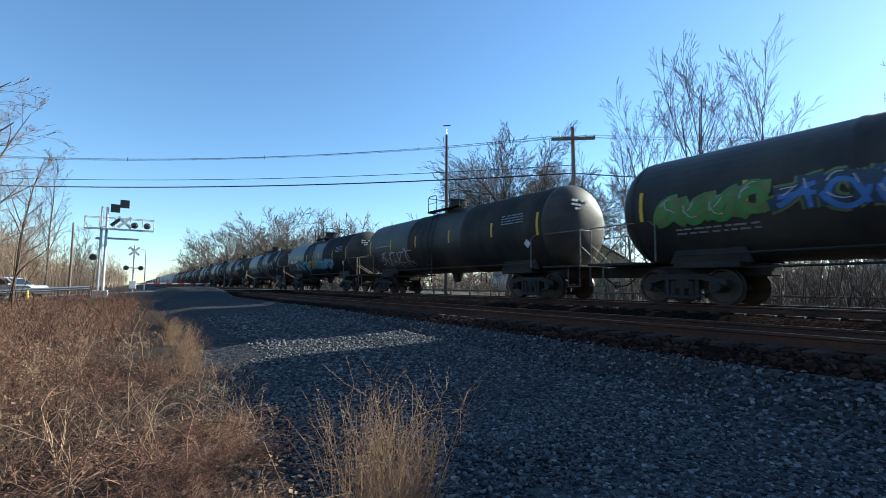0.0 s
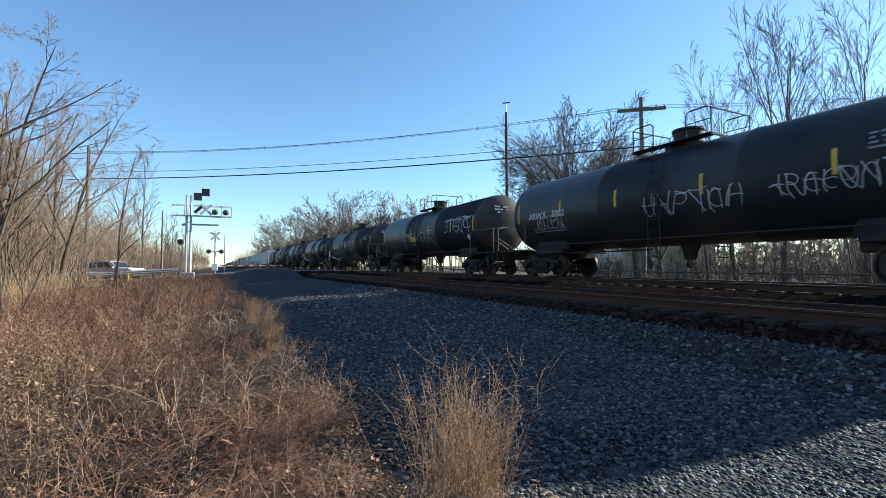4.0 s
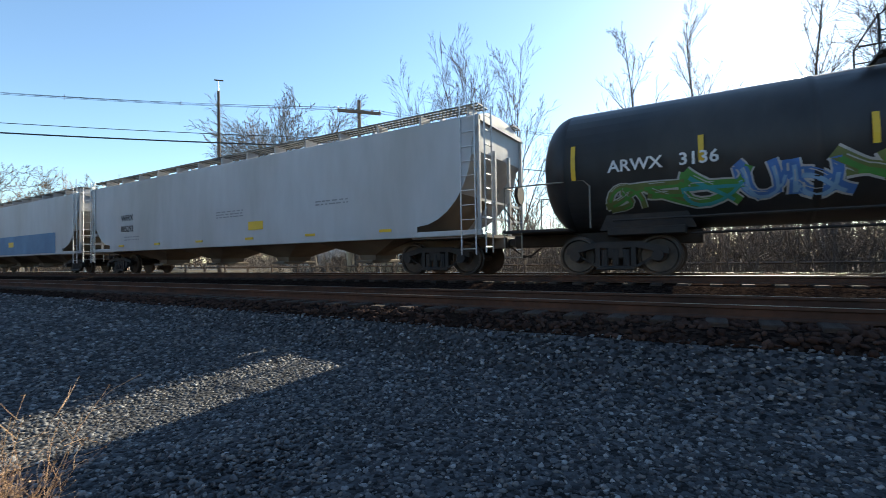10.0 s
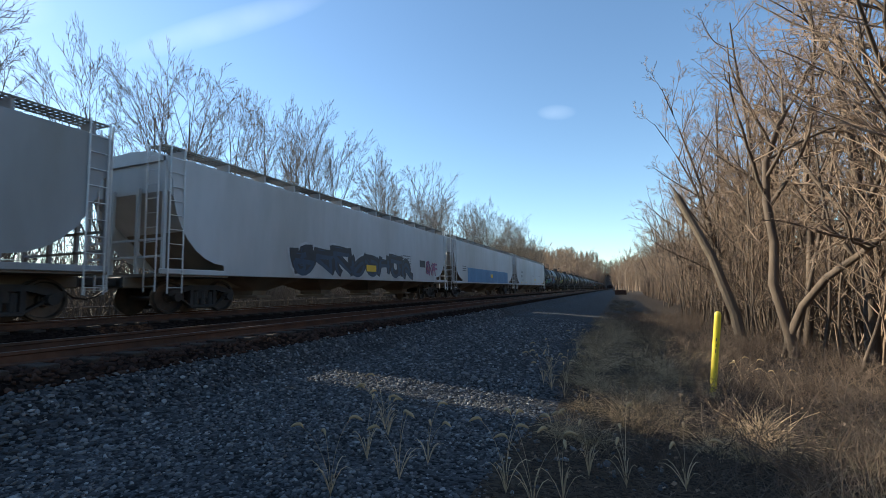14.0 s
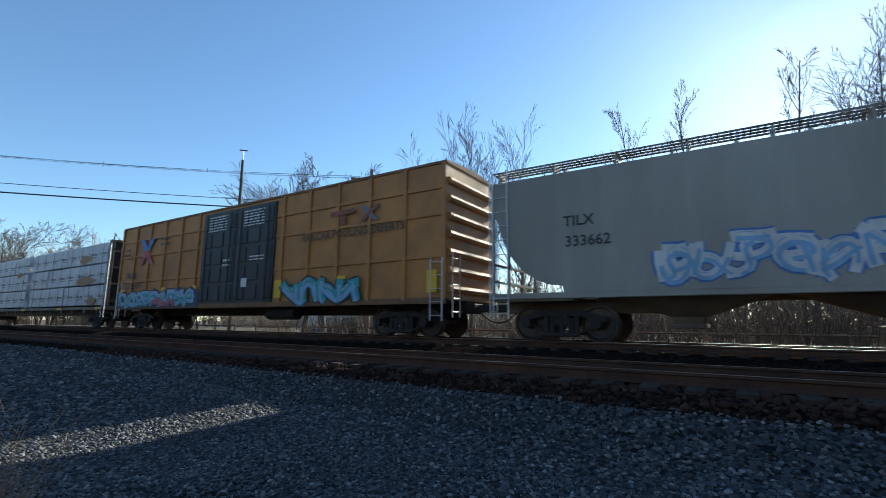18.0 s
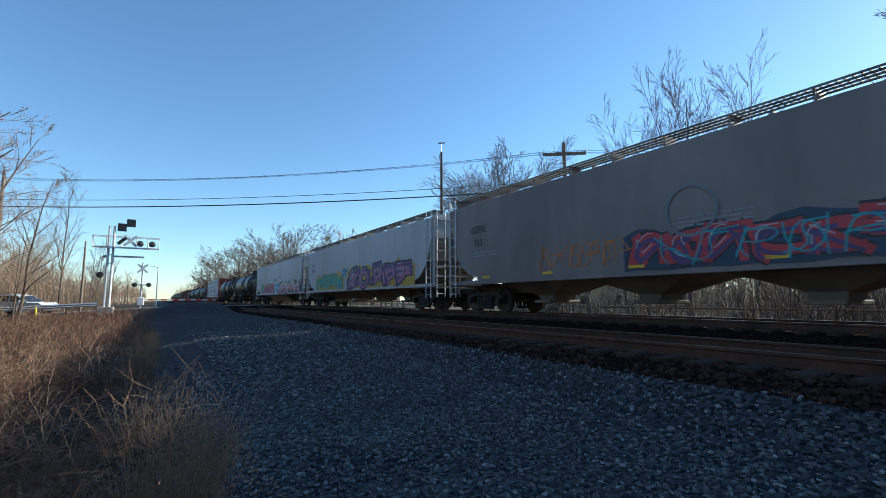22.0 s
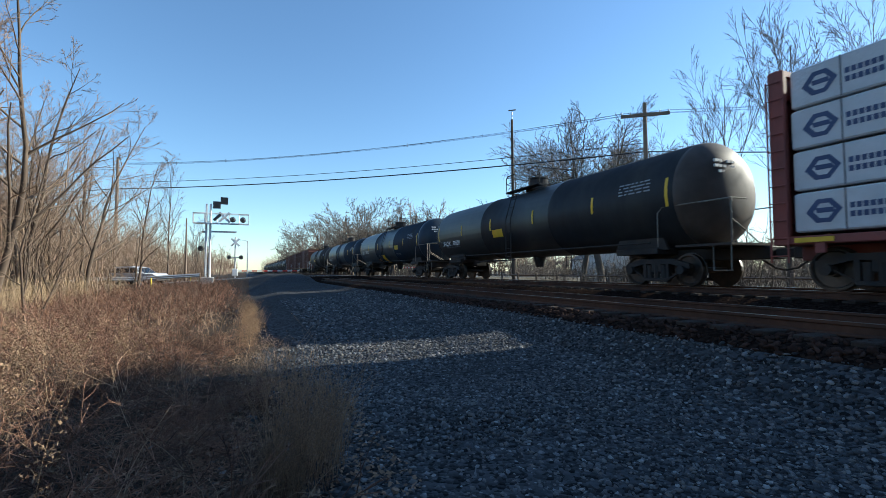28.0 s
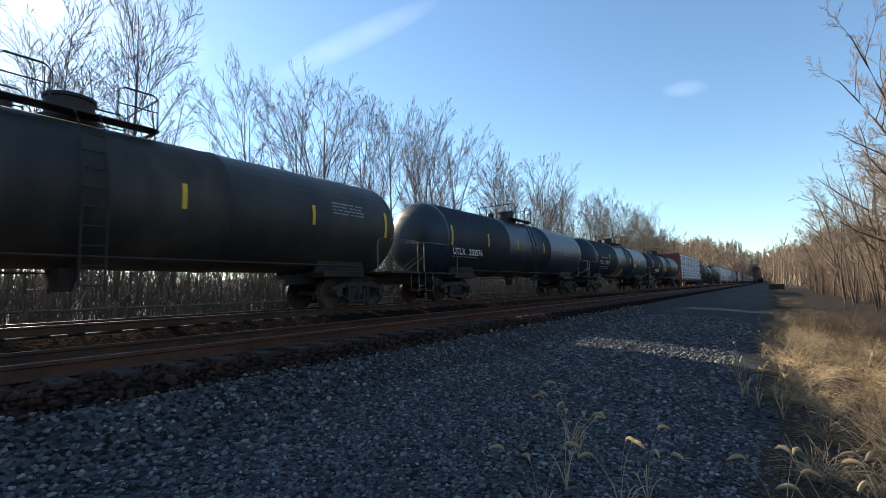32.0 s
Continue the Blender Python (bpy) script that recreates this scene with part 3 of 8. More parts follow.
stones("gravel_stones", 0.9, 4.6, -5, 6, 640, 0.0195, "stone", 1)
stones("gravel_stones", 0.9, 4.6, 6, 7.5, 420, 0.0235, "stone", 9)
stones("gravel_stones", 0.9, 4.6, -6.5, -5, 420, 0.0235, "stone", 10)
stones("gravel_stones", 1.1, 4.6, 7.5, 10, 260, 0.029, "stone", 7)
stones("gravel_stones", 1.1, 4.6, -9, -6.5, 260, 0.029, "stone", 8)
stones("gravel_stones", 1.6, 4.6, 10, 22, 110, 0.037, "stone", 2)
stones("gravel_stones", 1.4, 4.6, -24, -9, 110, 0.037, "stone", 3)
stones("gravel_stones", -0.6, 1.1, -9, 9, 22, 0.028, "stone", 4)
M["stone_rusty"] = mat("rusty_stone", (0.062, 0.037, 0.028), 0.95, spec=0.02, var=0.3, scale=18, fine=120, bump=0.3, tint=(0.036, 0.023, 0.019), island=0.6)
stones("gravel_stones", 4.6, 6.05, -9, 11, 330, 0.026, "stone", 11)
stones("gravel_stones", 4.6, 6.05, 11, 24, 120, 0.037, "stone", 12)
stones("gravel_stones", 4.6, 6.05, -24, -9, 120, 0.037, "stone", 13)
stones("ballast_stones", 6.0, 9.4, -14, 16, 150, 0.042, "stone_rusty", 5, 0.01)

# ---- level crossing ----
def crossing_signal():
    base = (-2.9, 50.0)
    z0 = ground_z(*base)
    t = thing("crossing_signal", "white cantilever railway crossing signal beside the road", "railway signal", pose(base[0], base[1] - 5.0, z0))
    part("footing", Geo().box(-0.5, 0.5, -0.5, 0.5, -0.3, 0.35, 0.04), M["concrete"], t)
    H = 6.9
    for x in (-0.16, 0.16):
        part("mast", Geo().tube([(x, 0, 0.3), (x, 0, H)], [0.1, 0.085], 12), M["alu"], t, "white round steel mast")
    for k in range(8):
        z = 0.8 + k * 0.75
        part("rung", Geo().box(-0.2, 0.2, -0.03, 0.03, z, z + 0.05), M["galv"], t)
    g = Geo()
    za, zb = H - 1.75, H - 0.85
    for z in (za, zb):
        for y in (-0.35, 0.35):
            g.tube([(-1.2, y, z), (3.3, y, z)], 0.035, 6)
    for x in (-1.2, -0.3, 0.7, 1.7, 2.5, 3.3):
        for y in (-0.35, 0.35):
            g.tube([(x, y, za), (x, y, zb)], 0.03, 5)
        g.tube([(x, -0.35, za), (x, 0.35, za)], 0.025, 5)
        g.tube([(x, -0.35, zb), (x, 0.35, zb)], 0.025, 5)
    g.box(-0.3, 3.3, -0.4, -0.34, za - 0.09, za + 0.03)
    part("cantilever_arm", g, M["alu"], t, "white truss arm with walkway")
    g = Geo()
    for k in range(21):
        x = -1.15 + k * 0.21
        g.box(x, x + 0.15, -0.32, 0.32, za + 0.03, za + 0.06)
    part("walkway", g, M["galv"], t)
    for s in (-1, 1):
        c, d = math.cos(s * 0.78), math.sin(s * 0.78)
        q = [(-0.6, -0.1), (0.6, -0.1), (0.6, 0.1), (-0.6, 0.1)]
        part("crossbuck_board", Geo().add([(1.3 + a * c - b * d, -0.5 - 0.015 * s, za + 0.55 + a * d + b * c) for a, b in q] + [(1.3 + a * c - b * d, -0.48 - 0.015 * s, za + 0.55 + a * d + b * c) for a, b in q],
              [(0, 1, 2, 3), (7, 6, 5, 4), (0, 4, 5, 1), (1, 5, 6, 2), (2, 6, 7, 3), (3, 7, 4, 0)]), M["alu"], t)
    part("sign_bracket", Geo().tube([(0.45, -0.42, za + 0.25), (1.0, -0.42, za + 0.8)], 0.13, 8), M["black"], t)
    for x in (2.4,):
        for dx in (-0.42, 0.42):
            lamp_ = part("flasher", Geo().lathe([(-0.32, 0.1), (-0.05, 0.21), (0.0, 0.25), (0.03, 0.25), (0.04, 0.1)], "y", (x + dx, -0.45, za + 0.36), 18), M["black"], t, "black round flasher hood")
            part("lens", Geo().lathe([(-0.075, 0.04), (-0.06, 0.1)], "y", (x + dx, -0.45, za + 0.36), 12), M["red_lens"], lamp_)
    for dx, dz in ((0.35, 0.15), (0.95, 0.55)):
        part("sign_panel", Geo().box(dx, dx + 0.62, -0.1, -0.04, H - 0.55 + dz, H + 0.1 + dz, 0.01), M["black"], t, "dark square sign seen from behind")
    for dx in (-0.55,):
        for dz in (2.9,):
            lamp_ = part("flasher", Geo().lathe([(-0.06, 0.22), (0.0, 0.25), (0.04, 0.25), (0.05, 0.1)], "y", (dx, -0.3, dz), 18), M["black"], t)
            part("hood", Geo().lathe([(-0.3, 0.14), (-0.06, 0.15)], "y", (dx, -0.3, dz), 12), M["black"], lamp_)
    part("bell", Geo().lathe([(0, 0.16), (0.12, 0.18), (0.2, 0.05)], "z", (-0.35, 0, 4.3), 12), M["galv"], t)
    part("side_bracket", Geo().box(0.1, 2.3, -0.04, 0.04, 4.35, 4.5), M["galv"], t)
    return t

crossing_signal()

def gate_signal(x, y, flip=1):
    t = thing("crossing_gate", "grey crossing mast with flashers and lowered striped gate arm", "railway signal", pose(x, y, ground_z(x, y)))
    part("mast", Geo().tube([(0, 0, 0), (0, 0, 4.9)], 0.08, 10), M["galv"], t)
    part("cross_arm", Geo().box(-0.85, 0.85, -0.04, 0.04, 2.55, 2.65), M["galv"], t)
    for dx in (-0.62, 0.62):
        f_ = part("flasher", Geo().lathe([(-0.06, 0.21), (0.0, 0.24), (0.05, 0.24), (0.06, 0.1)], "y", (dx, -0.1, 2.6), 18), M["black"], t)
        part("hood", Geo().lathe([(-0.34, 0.15), (-0.06, 0.17)], "y", (dx, -0.1, 2.6), 12), M["black"], f_)
    for s in (-1, 1):
        c, d = math.cos(s * 0.78), math.sin(s * 0.78)
        q = [(-0.6, -0.1), (0.6, -0.1), (0.6, 0.1), (-0.6, 0.1)]
        g = Geo().add([(a * c - b * d, -0.12 - 0.02 * s, 4.3 + a * d + b * c) for a, b in q] + [(a * c - b * d, -0.1 - 0.02 * s, 4.3 + a * d + b * c) for a, b in q],
                      [(0, 1, 2, 3), (7, 6, 5, 4), (0, 4, 5, 1), (1, 5, 6, 2), (2, 6, 7, 3), (3, 7, 4, 0)])
        part("crossbuck_board", g, M["alu"], t)
    part("gate_machine", Geo().box(-0.3, 0.3, -0.25, 0.25, 0.5, 1.3, 0.04), M["alu"], t)
    arm = part("gate_arm", Geo().box(-0.06, 0.06, 0, 7.0, 0.98, 1.12, 0.01), M["alu"], t, "white gate arm with red bands")
    for k in range(6):
        part("red_band", Geo().box(-0.066, 0.066, 0.7 + k * 1.1, 1.25 + k * 1.1, 0.974, 1.126), M["red_white"], arm)
    arm.matrix_basis = pose(0, 0, 0, 0, 0, -90 if flip < 0 else 0)
    return t

gate_signal(-0.9, 56.5, -1)
gate_signal(17.5, 45.5, 1)


def guard_rail(x0, x1, y, label):
    t = thing("guard_rail", label, "guard rail")
    n = max(2, int(abs(x1 - x0) / 1.9))
    g = Geo()
    pts = [x0 + (x1 - x0) * i / (n * 2) for i in range(n * 2 + 1)]
    wave = [(0.0, 0.42), (-0.04, 0.5), (0.0, 0.57), (-0.04, 0.64), (0.0, 0.74), (0.02, 0.74), (-0.02, 0.64), (0.02, 0.57), (-0.02, 0.5), (0.02, 0.42)]
    g.add([(a, y + o, ground_z(a, y) + h) for a in pts for o, h in wave],
          [(i * 10 + j, i * 10 + (j + 1) % 10, i * 10 + 10 + (j + 1) % 10, i * 10 + 10 + j) for i in range(len(pts) - 1) for j in range(10)])
    part("beam", g, M["galv"], t)
    post_me = fix_normals(Geo().box(-0.07, 0.07, 0.03, 0.19, -0.3, 0.78, 0.01).mesh("post", M["pole_wood"]))
    for i in range(n + 1):
        a = x0 + (x1 - x0) * i / n
        part("post", post_me, None, t, at=pose(a, y, ground_z(a, y)))
    return t
guard_rail(-15, -3.6, 46.0, "grey steel guard rail on wooden posts beside the road")
guard_rail(-22, -4.5, 55.2, "weathered steel guard rail on the far road edge")

def marker_post(x, y, lean, h, label):
    t = thing("marker_post", label, "marker post", pose(x, y, ground_z(x, y), lean[0], lean[1], 0))
    part("tube", Geo().lathe([(-0.2, 0.055), (h - 0.06, 0.055), (h - 0.02, 0.045), (h, 0.015)], "z", (0, 0, 0), 16), M["post_yellow"], t)
    for k in range(3):
        part("label_bar", Geo().box(0.0, 0.012, 0.052, 0.06, h * 0.5 + k * 0.1, h * 0.5 + 0.06 + k * 0.1), M["dark_letter"], t)
    return t
marker_post(-1.6, -9.0, (0, -7), 1.44, "yellow plastic pipeline marker post leaning in dry grass")
marker_post(-6.6, 42.0, (0, -4), 1.1, "yellow plastic marker post beside the guard rail")
marker_post(-5.4, 57.0, (3, 5), 1.1, "yellow plastic marker post beyond the road")

# ---- poles and wires ----
def utility_pole(x, y, top, material, label, arm=None, arm_turn=0, r=0.16, extra=""):
    z = ground_z(x, y)
    t = thing("utility_pole", label, "utility pole", pose(x, y, z))
    h = top - z
    part("pole", Geo().tube([(0, 0, -0.5), (0.03, 0, h * 0.5), (0, 0, h)], [r, r * 0.85, r * 0.62], 12), M[material], t)
    if arm:
        a = part("crossarm", Geo().box(-arm / 2, arm / 2, -0.2, -0.06, h - 1.0, h - 0.78, 0.01), M[material], t, at=pose(0, 0, 0, 0, 0, arm_turn))
        for k in (-0.48, -0.3, 0.3, 0.48):
            part("insulator", Geo().lathe([(h - 0.78, 0.03), (h - 0.7, 0.06), (h - 0.62, 0.04)], "z", (k * arm, -0.1, 0), 8), M["alu"], a)
        for s in (-1, 1):
            part("brace", Geo().tube([(s * arm * 0.3, -0.1, h - 0.93), (0, -0.1, h - 1.5)], 0.02, 5), M["galv"], a)
    return t
POLE_A, POLE_T, POLE_S = (19.7, 30.5, 12.6), (25.3, 22.4, 12.0), (-12.6, 58.0, 12.7)
utility_pole(*POLE_A[:2], POLE_A[2], "dead_wood", "tall slim weathered wooden pole with a small lamp arm", r=0.15)
utility_pole(*POLE_T[:2], POLE_T[2], "pole_wood", "wooden utility pole with a crossarm", 3.1, -40, r=0.2)
utility_pole(*POLE_S[:2], POLE_S[2], "pole_wood", "old wooden utility pole wrapped in vines", r=0.2)
utility_pole(-6.4, 62.0, 6.9, "pole_wood", "short grey wooden telephone pole", r=0.13)
t = thing("street_lamp", "slim grey street lamp beyond the crossing", "street lamp", pose(0.5, 92.0, ground_z(0.5, 92)))
part("pole", Geo().tube([(0, 0, -0.3), (0, 0, 7.2)], [0.11, 0.07], 10), M["galv"], t)
part("arm", Geo().tube([(0, 0, 7.1), (-0.6, 0, 7.35), (-1.9, 0, 7.4)], 0.04, 6), M["galv"], t)
part("lamp_head", Geo().box(-2.5, -1.8, -0.14, 0.14, 7.32, 7.45, 0.03), M["galv"], t)
t = thing("pole_lamp", "small lamp head on a thin bracket at the pole top", "lamp", pose(POLE_A[0], POLE_A[1], POLE_A[2]))
part("bracket", Geo().tube([(0, 0, -0.6), (0, 0, 0.75)], 0.03, 6), M["galv"], t)
part("head", Geo().tube([(-0.3, 0, 0.7), (0.35, 0, 0.85)], 0.05, 8), M["steel_dark"], t)

def cable(a, b, sag, r, label, spacers=0):
    pts = []
    for k in range(25):
        u = k / 24
        p = Vector(a).lerp(Vector(b), u)
        p.z -= sag * 4 * u * (1 - u)
        pts.append(p)
    ob = tagged(new("overhead_wire", fix_normals(Geo().tube(pts, r, 4).mesh("overhead_wire", M["wire"]))), label, "wire", group="overhead wires")
    for k in range(spacers):
        p = pts[2 + k * 3]
        part("spacer", Geo().tube([p + Vector((0, 0, 0.12)), p - Vector((0, 0, 0.2))], 0.018, 5), M["steel_dark"], ob)
    return ob
ax = math.cos(radians(-40)), math.sin(radians(-40))
for k, dz in ((-1.4, 0.0), (-0.85, 0.0), (0.85, 0.0), (1.4, 0.0)):
    a = (POLE_T[0] + ax[0] * k, POLE_T[1] + ax[1] * k, POLE_T[2] - 0.62)
    cable(a, (POLE_S[0], POLE_S[1] + k * 0.15, POLE_S[2] - 0.3 - abs(k) * 0.25), 0.95, 0.010, "thin dark overhead wire across the tracks", 7 if k == -0.85 else 0)
    cable(a, (POLE_T[0] + 34, POLE_T[1] - 26, POLE_T[2] + 0.6 + 0.2 * k), 1.0, 0.009, "thin dark overhead wire across the tracks")
cable((POLE_T[0], POLE_T[1], 9.2), (POLE_S[0], POLE_S[1], 10.1), 0.6, 0.022, "dark overhead wire across the tracks")
cable((POLE_T[0], POLE_T[1], 8.6), (POLE_S[0], POLE_S[1], 9.4), 0.55, 0.045, "thick dark overhead cable across the tracks")
cable((POLE_T[0], POLE_T[1], 8.6), (POLE_T[0] + 34, POLE_T[1] - 26, 8.5), 0.9, 0.04, "thick dark overhead cable across the tracks")
cable((POLE_S[0], POLE_S[1], 9.4), (-55, 66, 8.0), 0.9, 0.04, "thick dark overhead cable across the tracks")
cable((POLE_S[0], POLE_S[1], 11.5), (-55, 66, 11.5), 0.9, 0.02, "dark overhead wire across the tracks")

# ---- vehicles and buildings beyond ----
def estate_car(x, y, turn, paint, label):
    t = thing("car", label, "car", pose(x, y, ground_z(x, y) + 0.03, 0, 0, turn))
    L, W = 2.35, 0.92
    low = [(-L, 0.35), (-L + 0.05, 0.75), (-L + 0.35, 0.98), (L - 0.15, 1.02), (L, 0.85), (L, 0.35), (1.85, 0.3), (-1.8, 0.3)]
    g = Geo()
    g.slab(low, -W, W)
    cab = [(-1.15, 0.97), (-0.35, 1.52), (0.3, 1.64), (1.75, 1.6), (2.22, 1.05)]
    n = len(cab)
    v = [(-W + (0.04 if z < 1.1 else 0.17), y_, z) for y_, z in cab] + [(W - (0.04 if z < 1.1 else 0.17), y_, z) for y_, z in cab]
    g.add(v, [tuple(range(n)), tuple(range(2 * n - 1, n - 1, -1))] + [(i, i + n, (i + 1) % n + n, (i + 1) % n) for i in range(n)])
    part("body", g, M[paint], t)
    for s in (-1, 1):
        g = Geo()
        x_ = lambda z: s * (W - 0.04 - (z - 1.0) * 0.21 + 0.012)
        for y0, y1, y2, y3 in ((-0.85, 0.2, 0.2, -0.25), (0.28, 1.12, 1.12, 0.28), (1.2, 1.95, 1.7, 1.2)):
            g.add([(x_(1.05), y0, 1.05), (x_(1.05), y1, 1.05), (x_(1.5), y2, 1.5), (x_(1.5), y3, 1.5)], [(0, 1, 2, 3)])
        part("side_window", g, M["glass_dark"], t)
        part("headlight", Geo().box(s * W - 0.25 if s > 0 else -W, s * W if s > 0 else -W + 0.25, -L - 0.015, -L + 0.2, 0.68, 0.82, 0.02), M["alu"], t)
        part("mirror", Geo().box(s * (W + 0.08) - 0.1, s * (W + 0.08) + 0.1, -0.75, -0.62, 1.02, 1.16, 0.02), M[paint], t)
        for wy in (-1.45, 1.42):
            w_ = part("wheel", Geo().lathe([(s * (W - 0.22), 0.33), (s * (W + 0.0), 0.33), (s * (W + 0.015), 0.28)], "x", (0, wy, 0.33), 18), M["tyre"], t)
            part("rim", Geo().lathe([(s * (W + 0.01), 0.2), (s * (W + 0.022), 0.2)], "x", (0, wy, 0.33), 14), M["galv"], w_)
    part("windscreen", Geo().add([(-W + 0.14, -1.08, 1.05), (W - 0.14, -1.08, 1.05), (W - 0.22, -0.4, 1.51), (-W + 0.22, -0.4, 1.51)], [(0, 1, 2, 3)]), M["glass_dark"], t)
    part("bumper", Geo().box(-W, W, -L - 0.05, -L + 0.1, 0.32, 0.55, 0.03), M["black"], t)
    return t
estate_car(-8.7, 48.6, 62, "car_white", "silver-white estate car waiting at the crossing")
estate_car(-17.5, 48.7, 86, "black", "dark car waiting behind on the road")

def house(x, y, sx, sy, h, wall, turn, label):
    t = thing("house", label, "house", pose(x, y, ground_z(x, y), 0, 0, turn))
    g = Geo()
    g.prism([(-sx / 2, -0.3), (-sx / 2, h), (0, h + sx * 0.32), (sx / 2, h), (sx / 2, -0.3)], -sy / 2, sy / 2)
    part("wall", g, M[wall], t)
    r = Geo()
    for s in (-1, 1):
        a, b = (s * (sx / 2 + 0.3), h - 0.18), (0, h + sx * 0.32 + 0.02)
        r.prism([a, b, (b[0], b[1] + 0.14), (a[0], a[1] + 0.14)], -sy / 2 - 0.3, sy / 2 + 0.3)
    part("roof", r, M["roof"], t)
    for k in range(2):
        for s in (-1, 1):
            w_ = part("window", Geo().box(s * sx * 0.22 - 0.45, s * sx * 0.22 + 0.45, -sy / 2 - 0.04, -sy / 2 + 0.01, 0.9 + k * 2.3, 2.1 + k * 2.3), M["alu"], t) if h > 3 + k * 1.5 else None
            if w_:
                part("pane", Geo().box(s * sx * 0.22 - 0.37, s * sx * 0.22 + 0.37, -sy / 2 - 0.05, -sy / 2 - 0.03, 0.98 + k * 2.3, 2.02 + k * 2.3), M["glass_dark"], w_)
    return t
house(48.1, 38.7, 9, 11, 3.6, "house", -46, "cream clapboard house with a gable beyond the tracks")
house(58, 62, 9, 12, 3.4, "house_white", -30, "pale grey house beyond the tracks")
house(95, 20, 10, 9, 3.2, "house_white", 80, "low white house beyond the tracks")

def fence(x0, y0, x1, y1, label):
    t = thing("fence", label, "fence")
    n = int(math.hypot(x1 - x0, y1 - y0) / 2.4)
    pm = fix_normals(Geo().box(-0.06, 0.06, -0.06, 0.06, -0.2, 1.25, 0.01).mesh("post", M["pole_wood"]))
    for i in range(n + 1):
        x, y = x0 + (x1 - x0) * i / n, y0 + (y1 - y0) * i / n
        part("post", pm, None, t, at=pose(x, y, ground_z(x, y)))
        if i < n:
            x2, y2 = x0 + (x1 - x0) * (i + 1) / n, y0 + (y1 - y0) * (i + 1) / n
            for k in range(2):
                part("rail", Geo().tube([(x, y, ground_z(x, y) + 0.55 + 0.5 * k), (x2, y2, ground_z(x2, y2) + 0.55 + 0.5 * k)], 0.045, 4), M["pole_wood"], t)
    return t
fence(19.5, -50, 19.5, 44, "low weathered post and rail fence beyond the tracks")

# ---- trees and plants ----
class Wood:
    """Tapered limbs gathered into one mesh."""
    def __init__(self):
        self.v, self.f, self.n = [], [], 0
    def limb(self, pts, r0, r1, sides):
        m = len(pts)
        P = np.array(pts)
        D = np.gradient(P, axis=0)
        D /= np.linalg.norm(D, axis=1)[:, None] + 1e-9
        ref = np.where(np.abs(D[:, 2:3]) < 0.9, np.array([[0, 0, 1.0]]), np.array([[1.0, 0, 0]]))
        A = np.cross(D, ref)
        A /= np.linalg.norm(A, axis=1)[:, None] + 1e-9
        B = np.cross(D, A)
        R = np.linspace(r0, r1, m)[:, None, None]
        t = np.arange(sides) * 2 * math.pi / sides
        ring = P[:, None] + (A[:, None] * np.cos(t)[None, :, None] + B[:, None] * np.sin(t)[None, :, None]) * R
        self.v.append(ring.reshape(-1, 3))
        i = np.arange(m - 1)[:, None] * sides + self.n
        k = np.arange(sides)[None]
        q = (k + 1) % sides
        self.f.append(np.stack([i + k, i + q, i + sides + q, i + sides + k], -1).reshape(-1, 4))
        self.n += m * sides
    def mesh(self, name, material):
        v, f = np.concatenate(self.v), np.concatenate(self.f)
        me = bpy.data.meshes.new(name)
        me.vertices.add(len(v))
        me.vertices.foreach_set("co", v.ravel())
        me.loops.add(f.size)
        me.loops.foreach_set("vertex_index", f.ravel())
        me.polygons.add(len(f))
        me.polygons.foreach_set("loop_start", np.arange(0, f.size, 4))
        me.polygons.foreach_set("loop_total", np.full(len(f), 4))
        me.materials.append(material)
        me.update(calc_edges=True)
        return me

def grow(rs, p, d, length, n, wobble, lift):
    pts, d = [np.array(p)], np.array(d, float)
    for _ in range(n):
        d = d + rs.normal(0, wobble, 3) + np.array([0, 0, lift])
        d /= np.linalg.norm(d)
        pts.append(pts[-1] + d * length / n)
    return pts

def side_dir(rs, d, angle):
    d = d / np.linalg.norm(d)
    a = np.cross(d, rs.normal(0, 1, 3))
    a /= np.linalg.norm(a) + 1e-9
    return d * math.cos(angle) + a * math.sin(angle)

